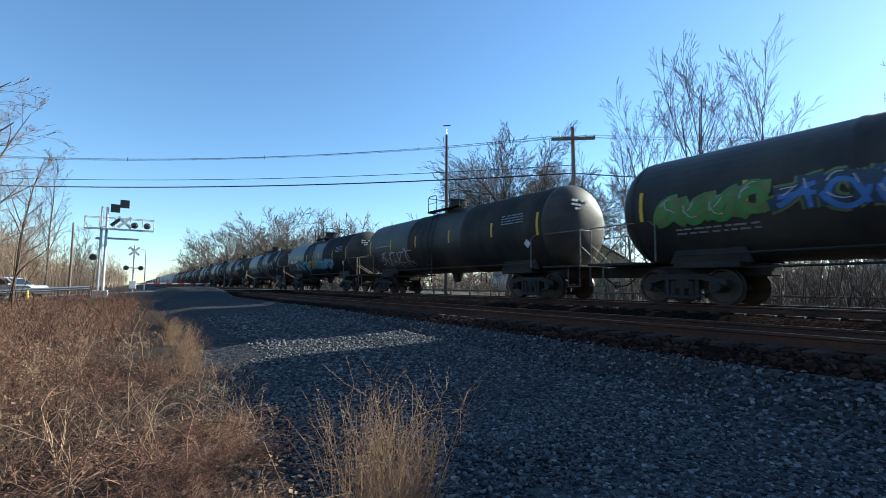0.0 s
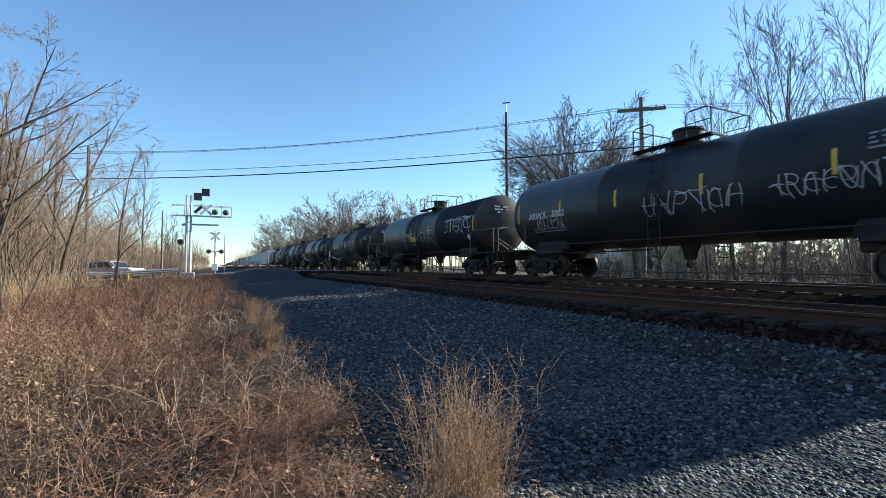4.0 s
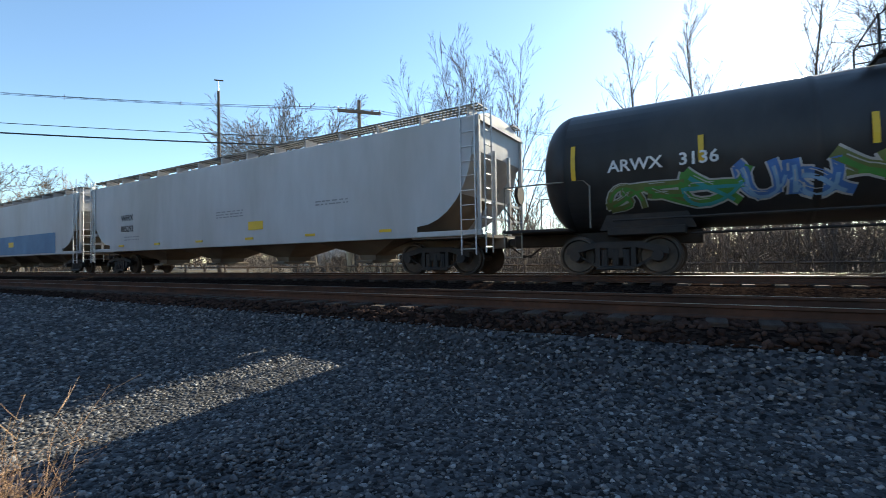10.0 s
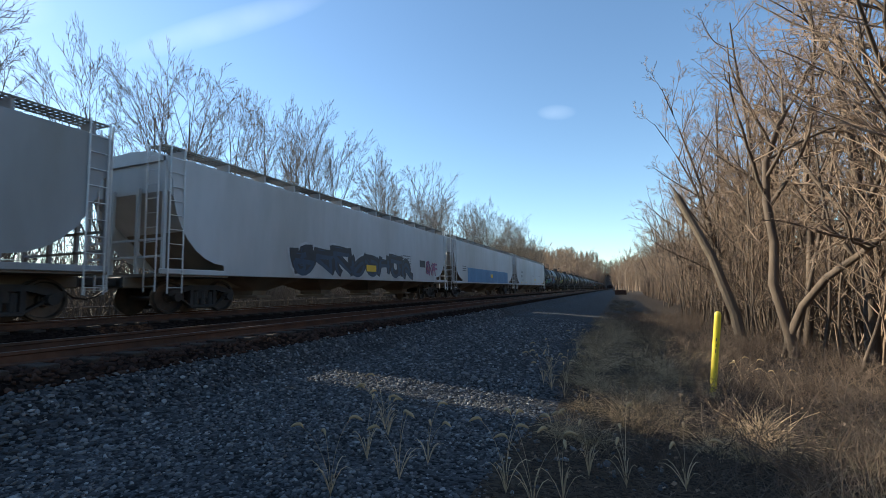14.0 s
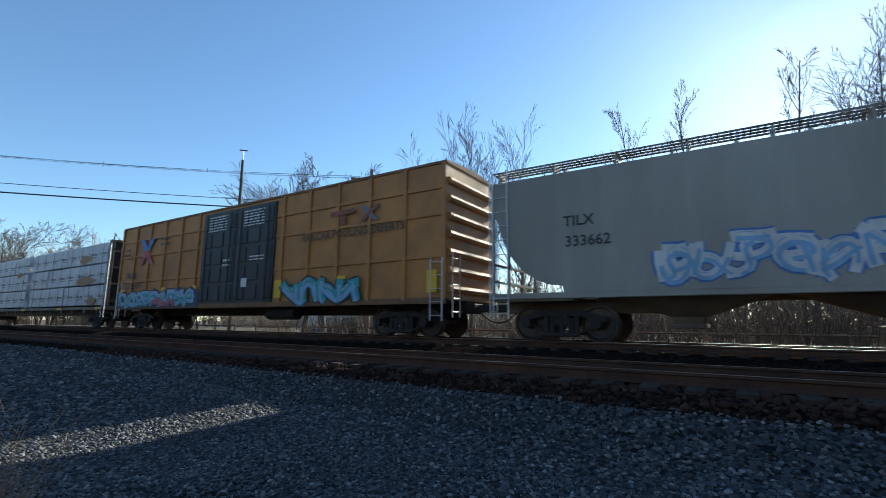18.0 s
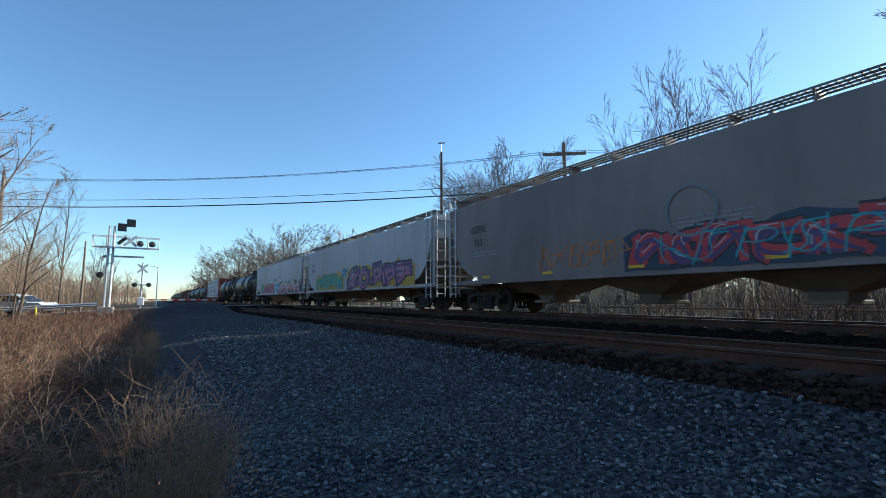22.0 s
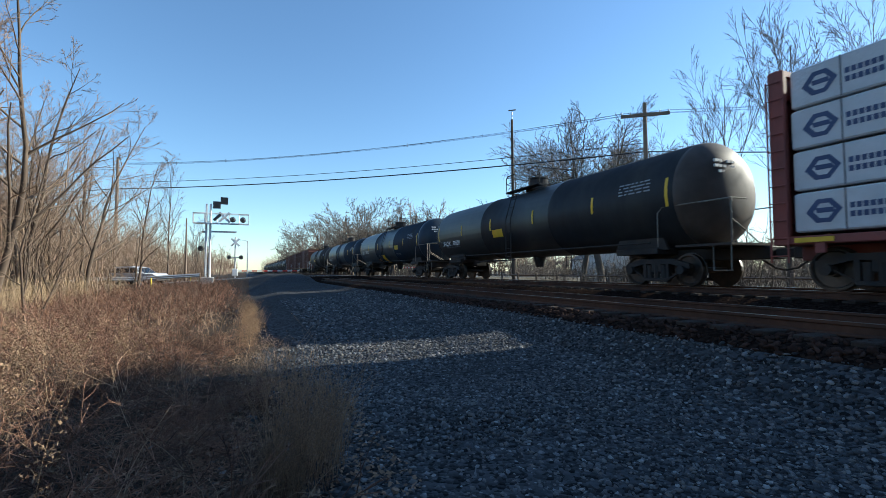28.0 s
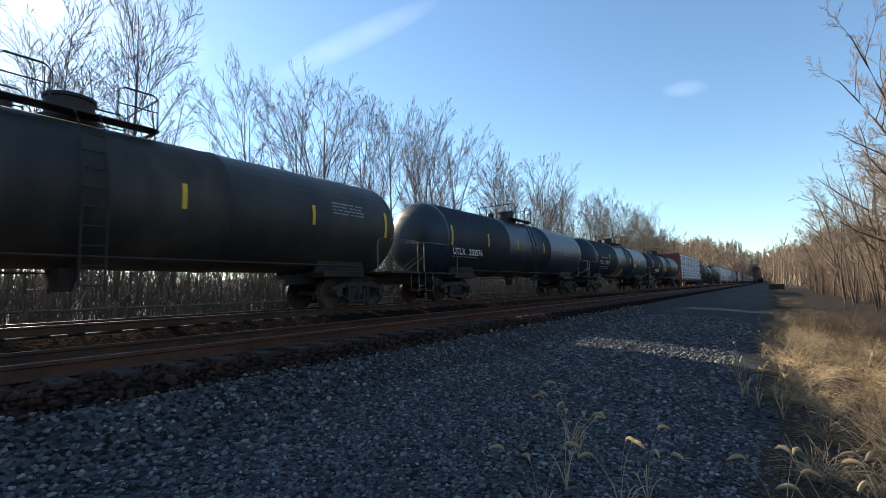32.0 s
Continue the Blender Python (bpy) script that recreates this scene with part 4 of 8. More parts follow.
def bare_tree(seed, h, r, counts, angles, ratio, lift, start=0.3, wob=0.05, stems=1, tw=0.01, bark="bark_dark", fine="twig_dark", falloff=0.72, fork=0.0):
    """A bare tree: a tapered trunk, limbs that bend up to the light, branches, and fine twigs at every tip."""
    rs = np.random.RandomState(seed)
    trunk, crown = Wood(), Wood()
    segs, sides = (10, 7, 5, 3, 2), (9, 6, 4, 3, 3)
    def branch(p, d, length, r0, lev):
        n = segs[lev]
        pts = grow(rs, p, d, length, n, wob * (1 + 0.12 * lev), lift[min(lev, len(lift) - 1)])
        r1 = r0 * 0.14 if lev == 0 else max(r0 * 0.3, tw * 0.55)
        (trunk if lev < 2 else crown).limb(pts, r0, r1, sides[lev])
        if lev >= len(counts):
            return
        s0 = start if lev == 0 else 0.22
        for i in range(counts[lev]):
            u = min(s0 + (1 - s0) * (i + rs.uniform(0, 1)) / counts[lev], 0.99)
            k = int(u * n)
            q = pts[k] + (pts[k + 1] - pts[k]) * (u * n - k)
            ln = length * ratio[lev] * (1 - (falloff if lev == 0 else 0.5) * u) * rs.uniform(0.72, 1.15)
            rl = (r0 + (r1 - r0) * u) * (0.58 if lev == 0 else 0.56)
            branch(q, side_dir(rs, pts[k + 1] - pts[k], rs.uniform(*angles[min(lev, len(angles) - 1)])), ln, max(rl, tw), lev + 1)
    for st in range(stems):
        lean = rs.normal(0, 0.04 + fork * (stems > 1), 2)
        off = rs.uniform(-0.3, 0.3, 2) * (stems > 1)
        branch((off[0], off[1], -0.3), (lean[0], lean[1], 1), h * (1.0 if st == 0 else rs.uniform(0.75, 0.95)), r * (1.0 if st == 0 else 0.75), 0)
    return trunk.mesh("trunk", M[bark]), crown.mesh("crown", M[fine])

UP = ((0.3, 0.68), (0.32, 0.68), (0.28, 0.62), (0.25, 0.55))
WIDE = ((0.5, 1.15), (0.4, 0.95), (0.35, 0.8), (0.3, 0.7))
KINDS = {
    "vase": [bare_tree(15 + i, 14.2, 0.16, (14, 8, 5, 3), UP, (0.7, 0.58, 0.56, 0.62), (0.02, 0.03, 0.02, 0.01), 0.2, 0.022, 1, 0.0105, falloff=0.52) for i in range(4)],
    "tall": [bare_tree(10 + i, 17.0, 0.14, (16, 7, 4, 2), UP, (0.36, 0.58, 0.56, 0.5), (0.02, 0.05, 0.04, 0.03), 0.28, 0.025, 1, 0.0115) for i in range(4)],
    "poplar": [bare_tree(20 + i, 16.5, 0.13, (10, 6, 5, 2), UP, (0.46, 0.58, 0.56, 0.5), (0.02, 0.06, 0.04, 0.03), 0.26, 0.03, 2, 0.0115, fork=0.08) for i in range(2)],
    "oak": [bare_tree(30 + i, 10.5, 0.3, (17, 8, 6, 3), WIDE, (0.78, 0.56, 0.5, 0.5), (0.02, 0.02, 0.02, 0.02), 0.16, 0.07, 1, 0.021, falloff=0.4) for i in range(3)],
    "elm": [bare_tree(36 + i, 10.8, 0.38, (26, 12, 8, 4), ((0.55, 1.25), (0.4, 0.95), (0.35, 0.8), (0.3, 0.7)), (0.92, 0.58, 0.52, 0.55), (0.02, 0.03, 0.02, 0.02), 0.3, 0.05, 1, 0.0145, falloff=0.3) for i in range(2)],
    "wood": [bare_tree(40 + i, 12.5, 0.13, (15, 7, 6, 3), ((0.45, 1.0), (0.4, 0.9), (0.35, 0.8), (0.3, 0.7)), (0.44, 0.52, 0.52, 0.6), (0.02, 0.05, 0.03, 0.02), 0.2, 0.07, 1, 0.0065, "bark", "twig") for i in range(4)],
    "old": [bare_tree(45 + i, 13.0, 0.17, (15, 7, 6, 4), ((0.6, 1.2), (0.5, 1.0), (0.5, 1.0), (0.5, 1.0)), (0.36, 0.5, 0.5, 0.5), (0.02, 0.04, 0.0, -0.02), 0.26, 0.1, 1, 0.0055, "bark", "twig", 0.55) for i in range(2)],
    "forked": [bare_tree(48, 12.0, 0.16, (14, 8, 7, 4), ((0.6, 1.25), (0.5, 1.1), (0.5, 1.1), (0.5, 1.1)), (0.34, 0.5, 0.5, 0.5), (0.0, 0.03, -0.03, -0.05), 0.34, 0.11, 2, 0.0055, "bark", "twig", 0.35, 0.1)],
    "sapling": [bare_tree(50 + i, 6.3, 0.042, (9, 5, 4), ((0.35, 0.9), (0.4, 0.9)), (0.42, 0.5, 0.5), (0.02, 0.04, 0.02), 0.12, 0.08, 2, 0.006, "bark", "twig", fork=0.12) for i in range(3)],
    "stem": [bare_tree(56 + i, 9.5, 0.055, (8, 4, 3), ((0.3, 0.8), (0.4, 0.8)), (0.22, 0.5, 0.5), (0.02, 0.06, 0.03), 0.42, 0.035, 1, 0.0065, "bark", "twig") for i in range(3)],
}
LABELS = {"elm": "large bare tree with a broad domed crown", "stem": "slender straight bare stem of a young tree", "vase": "bare tree with upright limbs and a rounded crown", "forked": "old forked bare tree hung with tangled twigs", "tall": "tall bare tree with fine upright twigs", "poplar": "slim bare tree with two upright stems", "oak": "broad bare tree with a spreading crown",
          "old": "old bare tree with a thick trunk and crooked limbs", "wood": "bare woodland tree with brown twigs", "sapling": "thin bare sapling with tangled twigs"}

def tree(kind, i, x, y, s=1.0, turn=0.0, lean=(0, 0), z=None):
    tm, cm = KINDS[kind][i % len(KINDS[kind])]
    t = thing("bare_tree" if kind not in ("sapling", "stem") else "sapling", LABELS[kind], "tree", pose(x, y, ground_z(x, y) if z is None else z, lean[0], lean[1], turn), "bare trees")
    t.scale = (s, s, s)
    part("trunk", tm, None, t)
    part("crown", cm, None, t)
    return t

rt = random.Random(5)
# beyond the far track: a dense row to the south, single trees towards the crossing
for i in range(62):
    y = -5 - i * 2.5 + rt.uniform(-1.2, 1.2)
    if -27.5 < y < -4:
        continue
    kind = rt.choice(["tall", "tall", "poplar"])
    if i % 4:
        kind = "vase"
    tree(kind, rt.randrange(4), 24.5 + rt.uniform(-1, 6), y, rt.uniform(0.78, 1.02) * (1.12 if kind == "vase" else 1.0), rt.uniform(0, 360))
for x, y, s, k in ((28.5, 15.5, 0.92, "vase"), (30.5, 12.6, 0.88, "vase"), (27.5, 17.6, 0.8, "vase"), (30.0, 4.4, 0.86, "tall"), (31.0, 0.9, 0.9, "tall"), (26.5, -6.8, 0.86, "vase"), (27.5, -9.3, 0.97, "vase"), (26.0, -11.6, 0.85, "vase"), (29.0, -18.6, 0.95, "vase"), (26.5, -20.2, 0.97, "vase"), (27.5, -22.6, 1.03, "vase"), (26.0, -25.4, 0.95, "vase"), (30.0, 21.0, 0.75, "tall"), (27.0, -3.0, 0.85, "tall")):
    tree(k, int(x + y), x, y, s, y * 51)
for x, y, s in ((31.0, 33.0, 1.05), (35.5, 41.0, 1.0), (40.5, 36.0, 0.95)):
    tree("elm", int(x), x, y, s, x * 37)
tree("oak", 0, 33.0, 27.0, 0.8, 40)
for x, y, s in ((21, 92, 1.25), (22.5, 112, 1.3), (20.5, 140, 1.35), (20, 168, 1.4), (19.5, 200, 1.45), (23, 126, 1.25), (24, 78, 1.0)):
    tree("oak", int(y), x, y, s, y * 3)
# slim young trees filling the row below the crowns
for i in range(70):
    y = -7 - i * 0.85 + rt.uniform(-0.6, 0.6)
    tree("poplar", i, 22.5 + rt.uniform(0, 6), y, rt.uniform(0.34, 0.6), rt.uniform(0, 360))
# along the far side past the crossing
for i in range(26):
    y = 66 + i * 7 + rt.uniform(-2, 2)
    tree(rt.choice(["oak", "oak", "wood"]), rt.randrange(4), 26 + rt.uniform(-4, 8) - i * 0.15, y, rt.uniform(0.75, 1.1), rt.uniform(0, 360))
    tree("oak", i, 31 + rt.uniform(-3, 8), y + 3, rt.uniform(0.75, 1.05), rt.uniform(0, 360))
# the wood on the near side, past the crossing and before it
for i in range(30):
    y = 62 + i * 6 + rt.uniform(-2, 2)
    tree(rt.choice(["wood", "wood", "tall"]), rt.randrange(4), -9 - rt.uniform(0, 14), y, rt.uniform(0.7, 1.0), rt.uniform(0, 360))
for i in range(26):
    x, y = -9 - rt.uniform(0, 16), 14 + i * 1.15 + rt.uniform(-1, 1)
    tree(rt.choice(["wood", "sapling", "wood"]), rt.randrange(4), x, y, rt.uniform(0.7, 1.05), rt.uniform(0, 360))
for i in range(20):
    tree(rt.choice(["wood", "wood", "old"]), rt.randrange(4), -10 - rt.uniform(0, 13), 15 + i * 1.55 + rt.uniform(-1, 1), rt.uniform(0.65, 0.95), rt.uniform(0, 360))
for x, y, s in ((-9.5, 19, 1.0), (-11.2, 24, 1.1), (-9.2, 26.5, 0.95), (-12.2, 18, 1.15), (-13.5, 21.5, 1.1), (-10.5, 29, 1.0), (-12, 33, 1.05)):
    tree("wood", int(y), x, y, s, y * 31)
tree("wood", 2, -8.6, 22.0, 1.12, 40, (0, 8))
tree("wood", 0, -10.5, 20.0, 1.2, 140)
tree("wood", 1, -8.2, 31.5, 0.95, 130)
tree("wood", 0, -7.0, 38.5, 0.8, 200)
for i in range(20):
    tree("sapling", i, -8.5 - rt.uniform(0, 7), 15 + i * 1.1, rt.uniform(1.2, 1.7), rt.uniform(0, 360))
for i in range(26):
    tree("stem", i, -8.5 - rt.uniform(0, 9), 15 + i * 1.15 + rt.uniform(-1, 1), rt.uniform(0.75, 1.15), rt.uniform(0, 360), (rt.uniform(-4, 4), rt.uniform(-4, 4)))
tree("sapling", 0, -5.6, 17.0, 1.0, 10)
tree("sapling", 1, -4.8, 27.0, 0.9, 80)
# the wood south along the near side
for i in range(58):
    y = -9.5 - i * 2.0 + rt.uniform(-1, 1)
    x = -5.0 - abs(rt.gauss(0, 1)) * 4.5 - (1.4 if y > -18 else 0.0)
    tree(rt.choice(["wood", "wood", "sapling", "wood"]), rt.randrange(4), x, y, rt.uniform(0.75, 1.15), rt.uniform(0, 360))
for i in range(26):
    tree("sapling", i, -3.7 - rt.uniform(0, 5.0) - (1.5 if i < 6 else 0), -8 - i * 1.1, rt.uniform(0.7, 1.15), rt.uniform(0, 360))
for i, (x, y, s) in enumerate(((-5.6, -17.5, 1.0), (-6.0, -14.4, 1.0), (-7.0, -12.2, 1.05), (-5.9, -22.0, 1.0), (-8.0, -10.0, 1.1), (-9.0, -13.5, 1.2))):
    tree("old" if i in (1, 3) else "wood", i, x, y, s, i * 77)
for i in range(34):
    tree("wood", i, -5.4 - rt.uniform(0, 7), -9.5 - i * 0.9 + rt.uniform(-0.5, 0.5), rt.uniform(0.8, 1.1), rt.uniform(0, 360))
for i in range(90):
    tree("stem", i, -4.2 - abs(rt.gauss(0, 1)) * 3.4 - (1.0 if i < 10 else 0), -10 - i * 0.5 + rt.uniform(-0.6, 0.6), rt.uniform(0.7, 1.15), rt.uniform(0, 360), (rt.uniform(-5, 5), rt.uniform(-5, 5)))
tree("forked", 0, -4.3, -14.6, 0.95, 200)
tree("wood", 1, -5.6, -11.6, 1.0, 150)
for i in range(30):
    tree("sapling", i, -4.4 - rt.uniform(0, 5.5), -9 - i * 0.5, rt.uniform(0.8, 1.3), rt.uniform(0, 360))
# broken leaning trunk with a splintered end
t = thing("leaning_snag", "dead broken trunk leaning out of the wood", "dead tree", pose(-3.75, -17.0, ground_z(-3.75, -17.0)))
part("trunk", Geo().tube([(-0.05, 0.1, -0.2), (0.12, 0, 1.0), (0.62, -0.2, 2.9), (1.5, -0.5, 5.1)], [0.18, 0.16, 0.135, 0.11], 10), M["dead_wood"], t)
part("splinter", Geo().tube([(1.46, -0.48, 5.0), (1.6, -0.55, 5.4)], [0.09, 0.02], 6), M["dead_wood"], t)
# a dark box by the line, far off on the verge
def track_box(x, y):
    t = thing("trackside_box", "dark rust-brown steel box standing on the verge", "box", pose(x, y, ground_z(x, y)))
    part("skid", Geo().box(-1.2, -1.0, -0.6, 0.6, -0.1, 0.12).box(1.0, 1.2, -0.6, 0.6, -0.1, 0.12), M["rail_side"], t)
    part("body", Geo().box(-1.3, 1.3, -0.7, 0.7, 0.12, 1.1, 0.03), M["rail_side"], t)
    for xx in (-0.9, -0.3, 0.3, 0.9):
        part("rib", Geo().box(xx - 0.04, xx + 0.04, 0.7, 0.75, 0.14, 1.08), M["rail_side"], t)
    part("lid", Geo().box(-1.35, 1.35, -0.75, 0.75, 1.1, 1.18, 0.02), M["rail_side"], t)
    return t
track_box(-0.5, -116.0)
# vine tangle round the old pole
w_ = Wood()
rs_ = np.random.RandomState(3)
for k in range(90):
    a = rs_.uniform(0, 6.28)
    p0 = (POLE_S[0] + 0.25 * math.cos(a), POLE_S[1] + 0.25 * math.sin(a), rs_.uniform(0.2, 9.0))
    w_.limb(grow(rs_, p0, (math.cos(a), math.sin(a), 0.3), rs_.uniform(0.5, 1.6), 3, 0.35, -0.1), 0.02, 0.006, 3)
tagged(new("vine_tangle", w_.mesh("vine_tangle", M["twig"])), "bare brown vines round the old pole", "vine", kind="stuff")

def far_wood(seed, n, w, d, hmin, hmax, name="far_wood", thick=1.0):
    rs = np.random.RandomState(seed)
    g = Wood()
    for _ in range(n):
        x, y, h = rs.uniform(-w / 2, w / 2), rs.uniform(-d / 2, d / 2), rs.uniform(hmin, hmax)
        tp = grow(rs, (x, y, -0.5), (0, 0, 1), h, 4, 0.05, 0)
        g.limb(tp, 0.16, 0.03 * thick, 4)
        for _ in range(16):
            k = rs.uniform(1.0, 3.95)
            p = tp[int(k)] + (tp[int(k) + 1] - tp[int(k)]) * (k - int(k))
            b = grow(rs, p, side_dir(rs, np.array([0, 0, 1.0]), rs.uniform(0.4, 1.0)), h * rs.uniform(0.12, 0.28), 2, 0.15, 0.1)
            g.limb(b, 0.045 * thick, 0.015 * thick, 3)
            for _ in range(3):
                g.limb(grow(rs, b[1], side_dir(rs, b[-1] - b[0], rs.uniform(0.3, 0.8)), h * rs.uniform(0.06, 0.14), 1, 0.1, 0.1), 0.03 * thick, 0.012 * thick, 3)
    return g.mesh(name, M["twig"])
FW = [far_wood(60 + i, 24, 34, 22, 9, 15) for i in range(3)]
FWD = [far_wood(66 + i, 46, 34, 22, 8, 15, thick=3.0) for i in range(2)]     # closed woodland, far off
FWH = [far_wood(70 + i, 60, 30, 30, 9, 14, thick=2.2) for i in range(2)]
k = 0
for y in list(range(-150, -700, -32)) + list(range(240, 640, 36)):
    for x in ((-17 - (k % 4 < 2) * 2, 36) if y < 0 else (-26, 36)):
        ob = tagged(new("far_wood", FW[k % 3]), "distant bare woodland in a brown haze of twigs", "woodland", kind="stuff")
        ob.matrix_basis = pose(x, y, ground_z(x, y), 0, 0, 180 * (k % 2))
        k += 1
for i, x in enumerate((-22, 8, 38, 68)):
    ob = tagged(new("far_wood", FWD[i % 2]), "distant bare woodland in a brown haze of twigs", "woodland", kind="stuff")
    ob.matrix_basis = pose(x, -740 - (i % 2) * 12, ground_z(x, -740) - 2, 0, 0, 0) @ Matrix.Diagonal((1, 1, 1.4, 1))
    ob = tagged(new("far_wood", FWD[(i + 1) % 2]), "distant bare woodland in a brown haze of twigs", "woodland", kind="stuff")
    ob.matrix_basis = pose(x + 9, -790, ground_z(x + 9, -790) - 2, 0, 0, 180) @ Matrix.Diagonal((1, 1, 1.5, 1))
for i in range(16):
    a = radians(18 + i * 22)
    for rr in (150,):
        x, y = 95 * math.cos(a) * 1.6, rr * math.sin(a) * 1.2
        if -45 < x < 60:
            continue
        ob = tagged(new("far_wood", FW[i % 3]), "distant bare woodland in a brown haze of twigs", "woodland", kind="stuff")
        ob.matrix_basis = pose(x, y, -1.2, 0, 0, math.degrees(a) + 90)
for i in range(12):
    ob = tagged(new("far_wood", FW[i % 3]), "distant bare woodland in a brown haze of twigs", "woodland", kind="stuff")
    ob.matrix_basis = pose(-34, -60 + i * 22, -1.5, 0, 0, 90)
for i in range(10):
    ob = tagged(new("far_wood", FW[i % 3]), "distant bare woodland in a brown haze of twigs", "woodland", kind="stuff")
    ob.matrix_basis = pose(75 + (i % 3) * 9, -140 + i * 30, -1.2, 0, 0, 90)

for i, (x, y, sc) in enumerate(((33, 90, 1.0), (34, 122, 1.15), (35, 155, 1.25), (34, 188, 1.35), (34, 222, 1.45), (-19, -240, 1.1), (-20, -275, 1.15), (-18, -310, 1.2), (36, -240, 1.1), (36, -275, 1.15), (35, -310, 1.2), (-13, -380, 1.4), (36, -390, 1.4))):
    ob = tagged(new("far_wood", FWD[i % 2] if y < 0 else FW[i % 3]), "distant bare woodland in a brown haze of twigs", "woodland", kind="stuff")
    ob.matrix_basis = pose(x, y, ground_z(x, y), 0, 0, 90 if abs(y) < 350 else 0) @ Matrix.Diagonal((1, 1, sc, 1))

for i in range(30):
    x = (26 + (i % 5) * 24) if i < 20 else (-12 - (i % 3) * 26)
    y = -235 - (i // 5 if i < 20 else (i - 20) // 3) * 58
    ob = tagged(new("far_wood", FWH[i % 2]), "distant bare woodland on a hillside", "woodland", kind="stuff")
    ob.matrix_basis = pose(x, y - (i % 2) * 17, ground_z(x, y - (i % 2) * 17) - 1.0, 0, 0, 90 * (i % 4))

# a low belt of dense growth far beyond the line
for i in range(7):
    ob = tagged(new("far_wood", FWD[i % 2]), "low dense bare woodland beyond the fields", "woodland", kind="stuff")
    ob.matrix_basis = pose(76 + (i % 2) * 5, -62 + i * 29, ground_z(76, 0) - 0.3, 0, 0, 90) @ Matrix.Diagonal((1, 1, 0.45, 1))

# thickets: low dense growth between the trees
def thicket(seed, n, w, d, h0, h1, material):
    rs = np.random.RandomState(seed)
    g = Wood()
    for _ in range(n):
        h = rs.uniform(h0, h1)
        sp = grow(rs, (rs.uniform(-w / 2, w / 2), rs.uniform(-d / 2, d / 2), -0.3), (*rs.normal(0, 0.14, 2), 1), h, 3, 0.1, 0)
        g.limb(sp, 0.035, 0.012, 3)
        for _ in range(6):
            q = sp[rs.randint(1, 4)]
            g.limb(grow(rs, q, side_dir(rs, np.array([0, 0, 1.0]), rs.uniform(0.4, 1.2)), h * rs.uniform(0.15, 0.4), 2, 0.2, 0.05), 0.018, 0.008, 3)
    return g.mesh("thicket", M[material])
THICK = [thicket(200 + i, 150, 14, 6, 2.0, 6.0, "twig") for i in range(2)]
THICK_DARK = [thicket(210 + i, 150, 14, 6, 1.5, 4.5, "twig_dark") for i in range(2)]
def put_thicket(meshes, i, x, y, turn, tall=1.0):
    ob = tagged(new("thicket", meshes[i % 2]), "dense bare thicket of thin brown stems", "thicket", kind="stuff")
    ob.matrix_basis = pose(x, y, ground_z(x, y), 0, 0, turn) @ Matrix.Diagonal((1, 1, tall, 1))
for i in range(14):
    put_thicket(THICK_DARK, i, 30 + (i % 3) * 2, 14 - i * 12, 90)
    put_thicket(THICK_DARK, i + 1, 46 + (i % 2) * 5, 60 - i * 13, 90)
# a hedge of brush along the far verge
for i in range(12):
    put_thicket(THICK_DARK, i, 21.5 + (i % 2) * 1.5, 2 - i * 11.5, 90, 1.2)
    put_thicket(THICK_DARK, i + 1, 26.5, -2 - i * 11.5, 90, 1.4)
for i in range(10):
    put_thicket(THICK_DARK, i, 36 + (i * 7) % 22, 12 + i * 6.5, 40 + i * 30, 0.55)
    put_thicket(THICK_DARK, i, 62 + (i % 3) * 4, -5 + i * 11, 90, 0.9)
for i in range(9):
    put_thicket(THICK, i, -8.5, -16 - i * 13, 90)
    put_thicket(THICK, i + 1, -13, -8 - i * 13, 90)
for i in range(5):
    put_thicket(THICK, i, -12 - (i % 2) * 4, 16 + i * 8, 80, 1.1)
    put_thicket(THICK, i, -17 - (i % 2) * 3, 20 + i * 6, 40, 1.4)
    put_thicket(THICK, i, -26 - (i % 2) * 3, 26 + i * 7, 20, 1.7)
    put_thicket(THICK, i + 1, -14 - i * 6, 60 + i, 5, 1.5)
for i in range(8):
    put_thicket(THICK, i, -12 - (i % 3) * 3, 66 + i * 13, 90)
    put_thicket(THICK, i, -30 + i * 1.5, 62 + i * 3, 10)
    put_thicket(THICK_DARK, i, 27 + (i % 3) * 3, 70 + i * 13, 90)

# low plants: weeds, grass and reeds
def weeds(seed, n, radius, h0, h1, material, twigs=5, name="weeds", spread=0.35, thick=0.0035, droop=-0.05, leaf=0.0):
    rs = np.random.RandomState(seed)
    g = Wood()
    for _ in range(n):
        a, q = rs.uniform(0, 6.28), radius * math.sqrt(rs.uniform(0, 1))
        h = rs.uniform(h0, h1)
        sp = grow(rs, (q * math.cos(a), q * math.sin(a), -0.05), (*rs.normal(0, spread, 2), 1), h, 4, 0.12, droop)
        g.limb(sp, thick, thick * 0.5, 3)
        for _ in range(twigs):
            k = rs.uniform(1.2, 3.99)
            p = sp[int(k)] + (sp[int(k) + 1] - sp[int(k)]) * (k - int(k))
            tp = grow(rs, p, side_dir(rs, sp[-1] - sp[0], rs.uniform(0.4, 1.1)), h * rs.uniform(0.12, 0.32), 2, 0.3, 0.0)
            g.limb(tp, thick * 0.7, thick * 0.35, 3)
            if leaf:
                for _ in range(2):
                    c, u, w = tp[rs.randint(1, 3)], rs.normal(0, leaf, 3), rs.normal(0, leaf * 0.5, 3)
                    g.v.append(np.array([c, c + u * 0.5 + w, c + u, c + u * 0.5 - w]))
                    g.f.append(np.array([[g.n, g.n + 1, g.n + 2, g.n + 3]]))
                    g.n += 4
    return g.mesh(name, M[material])

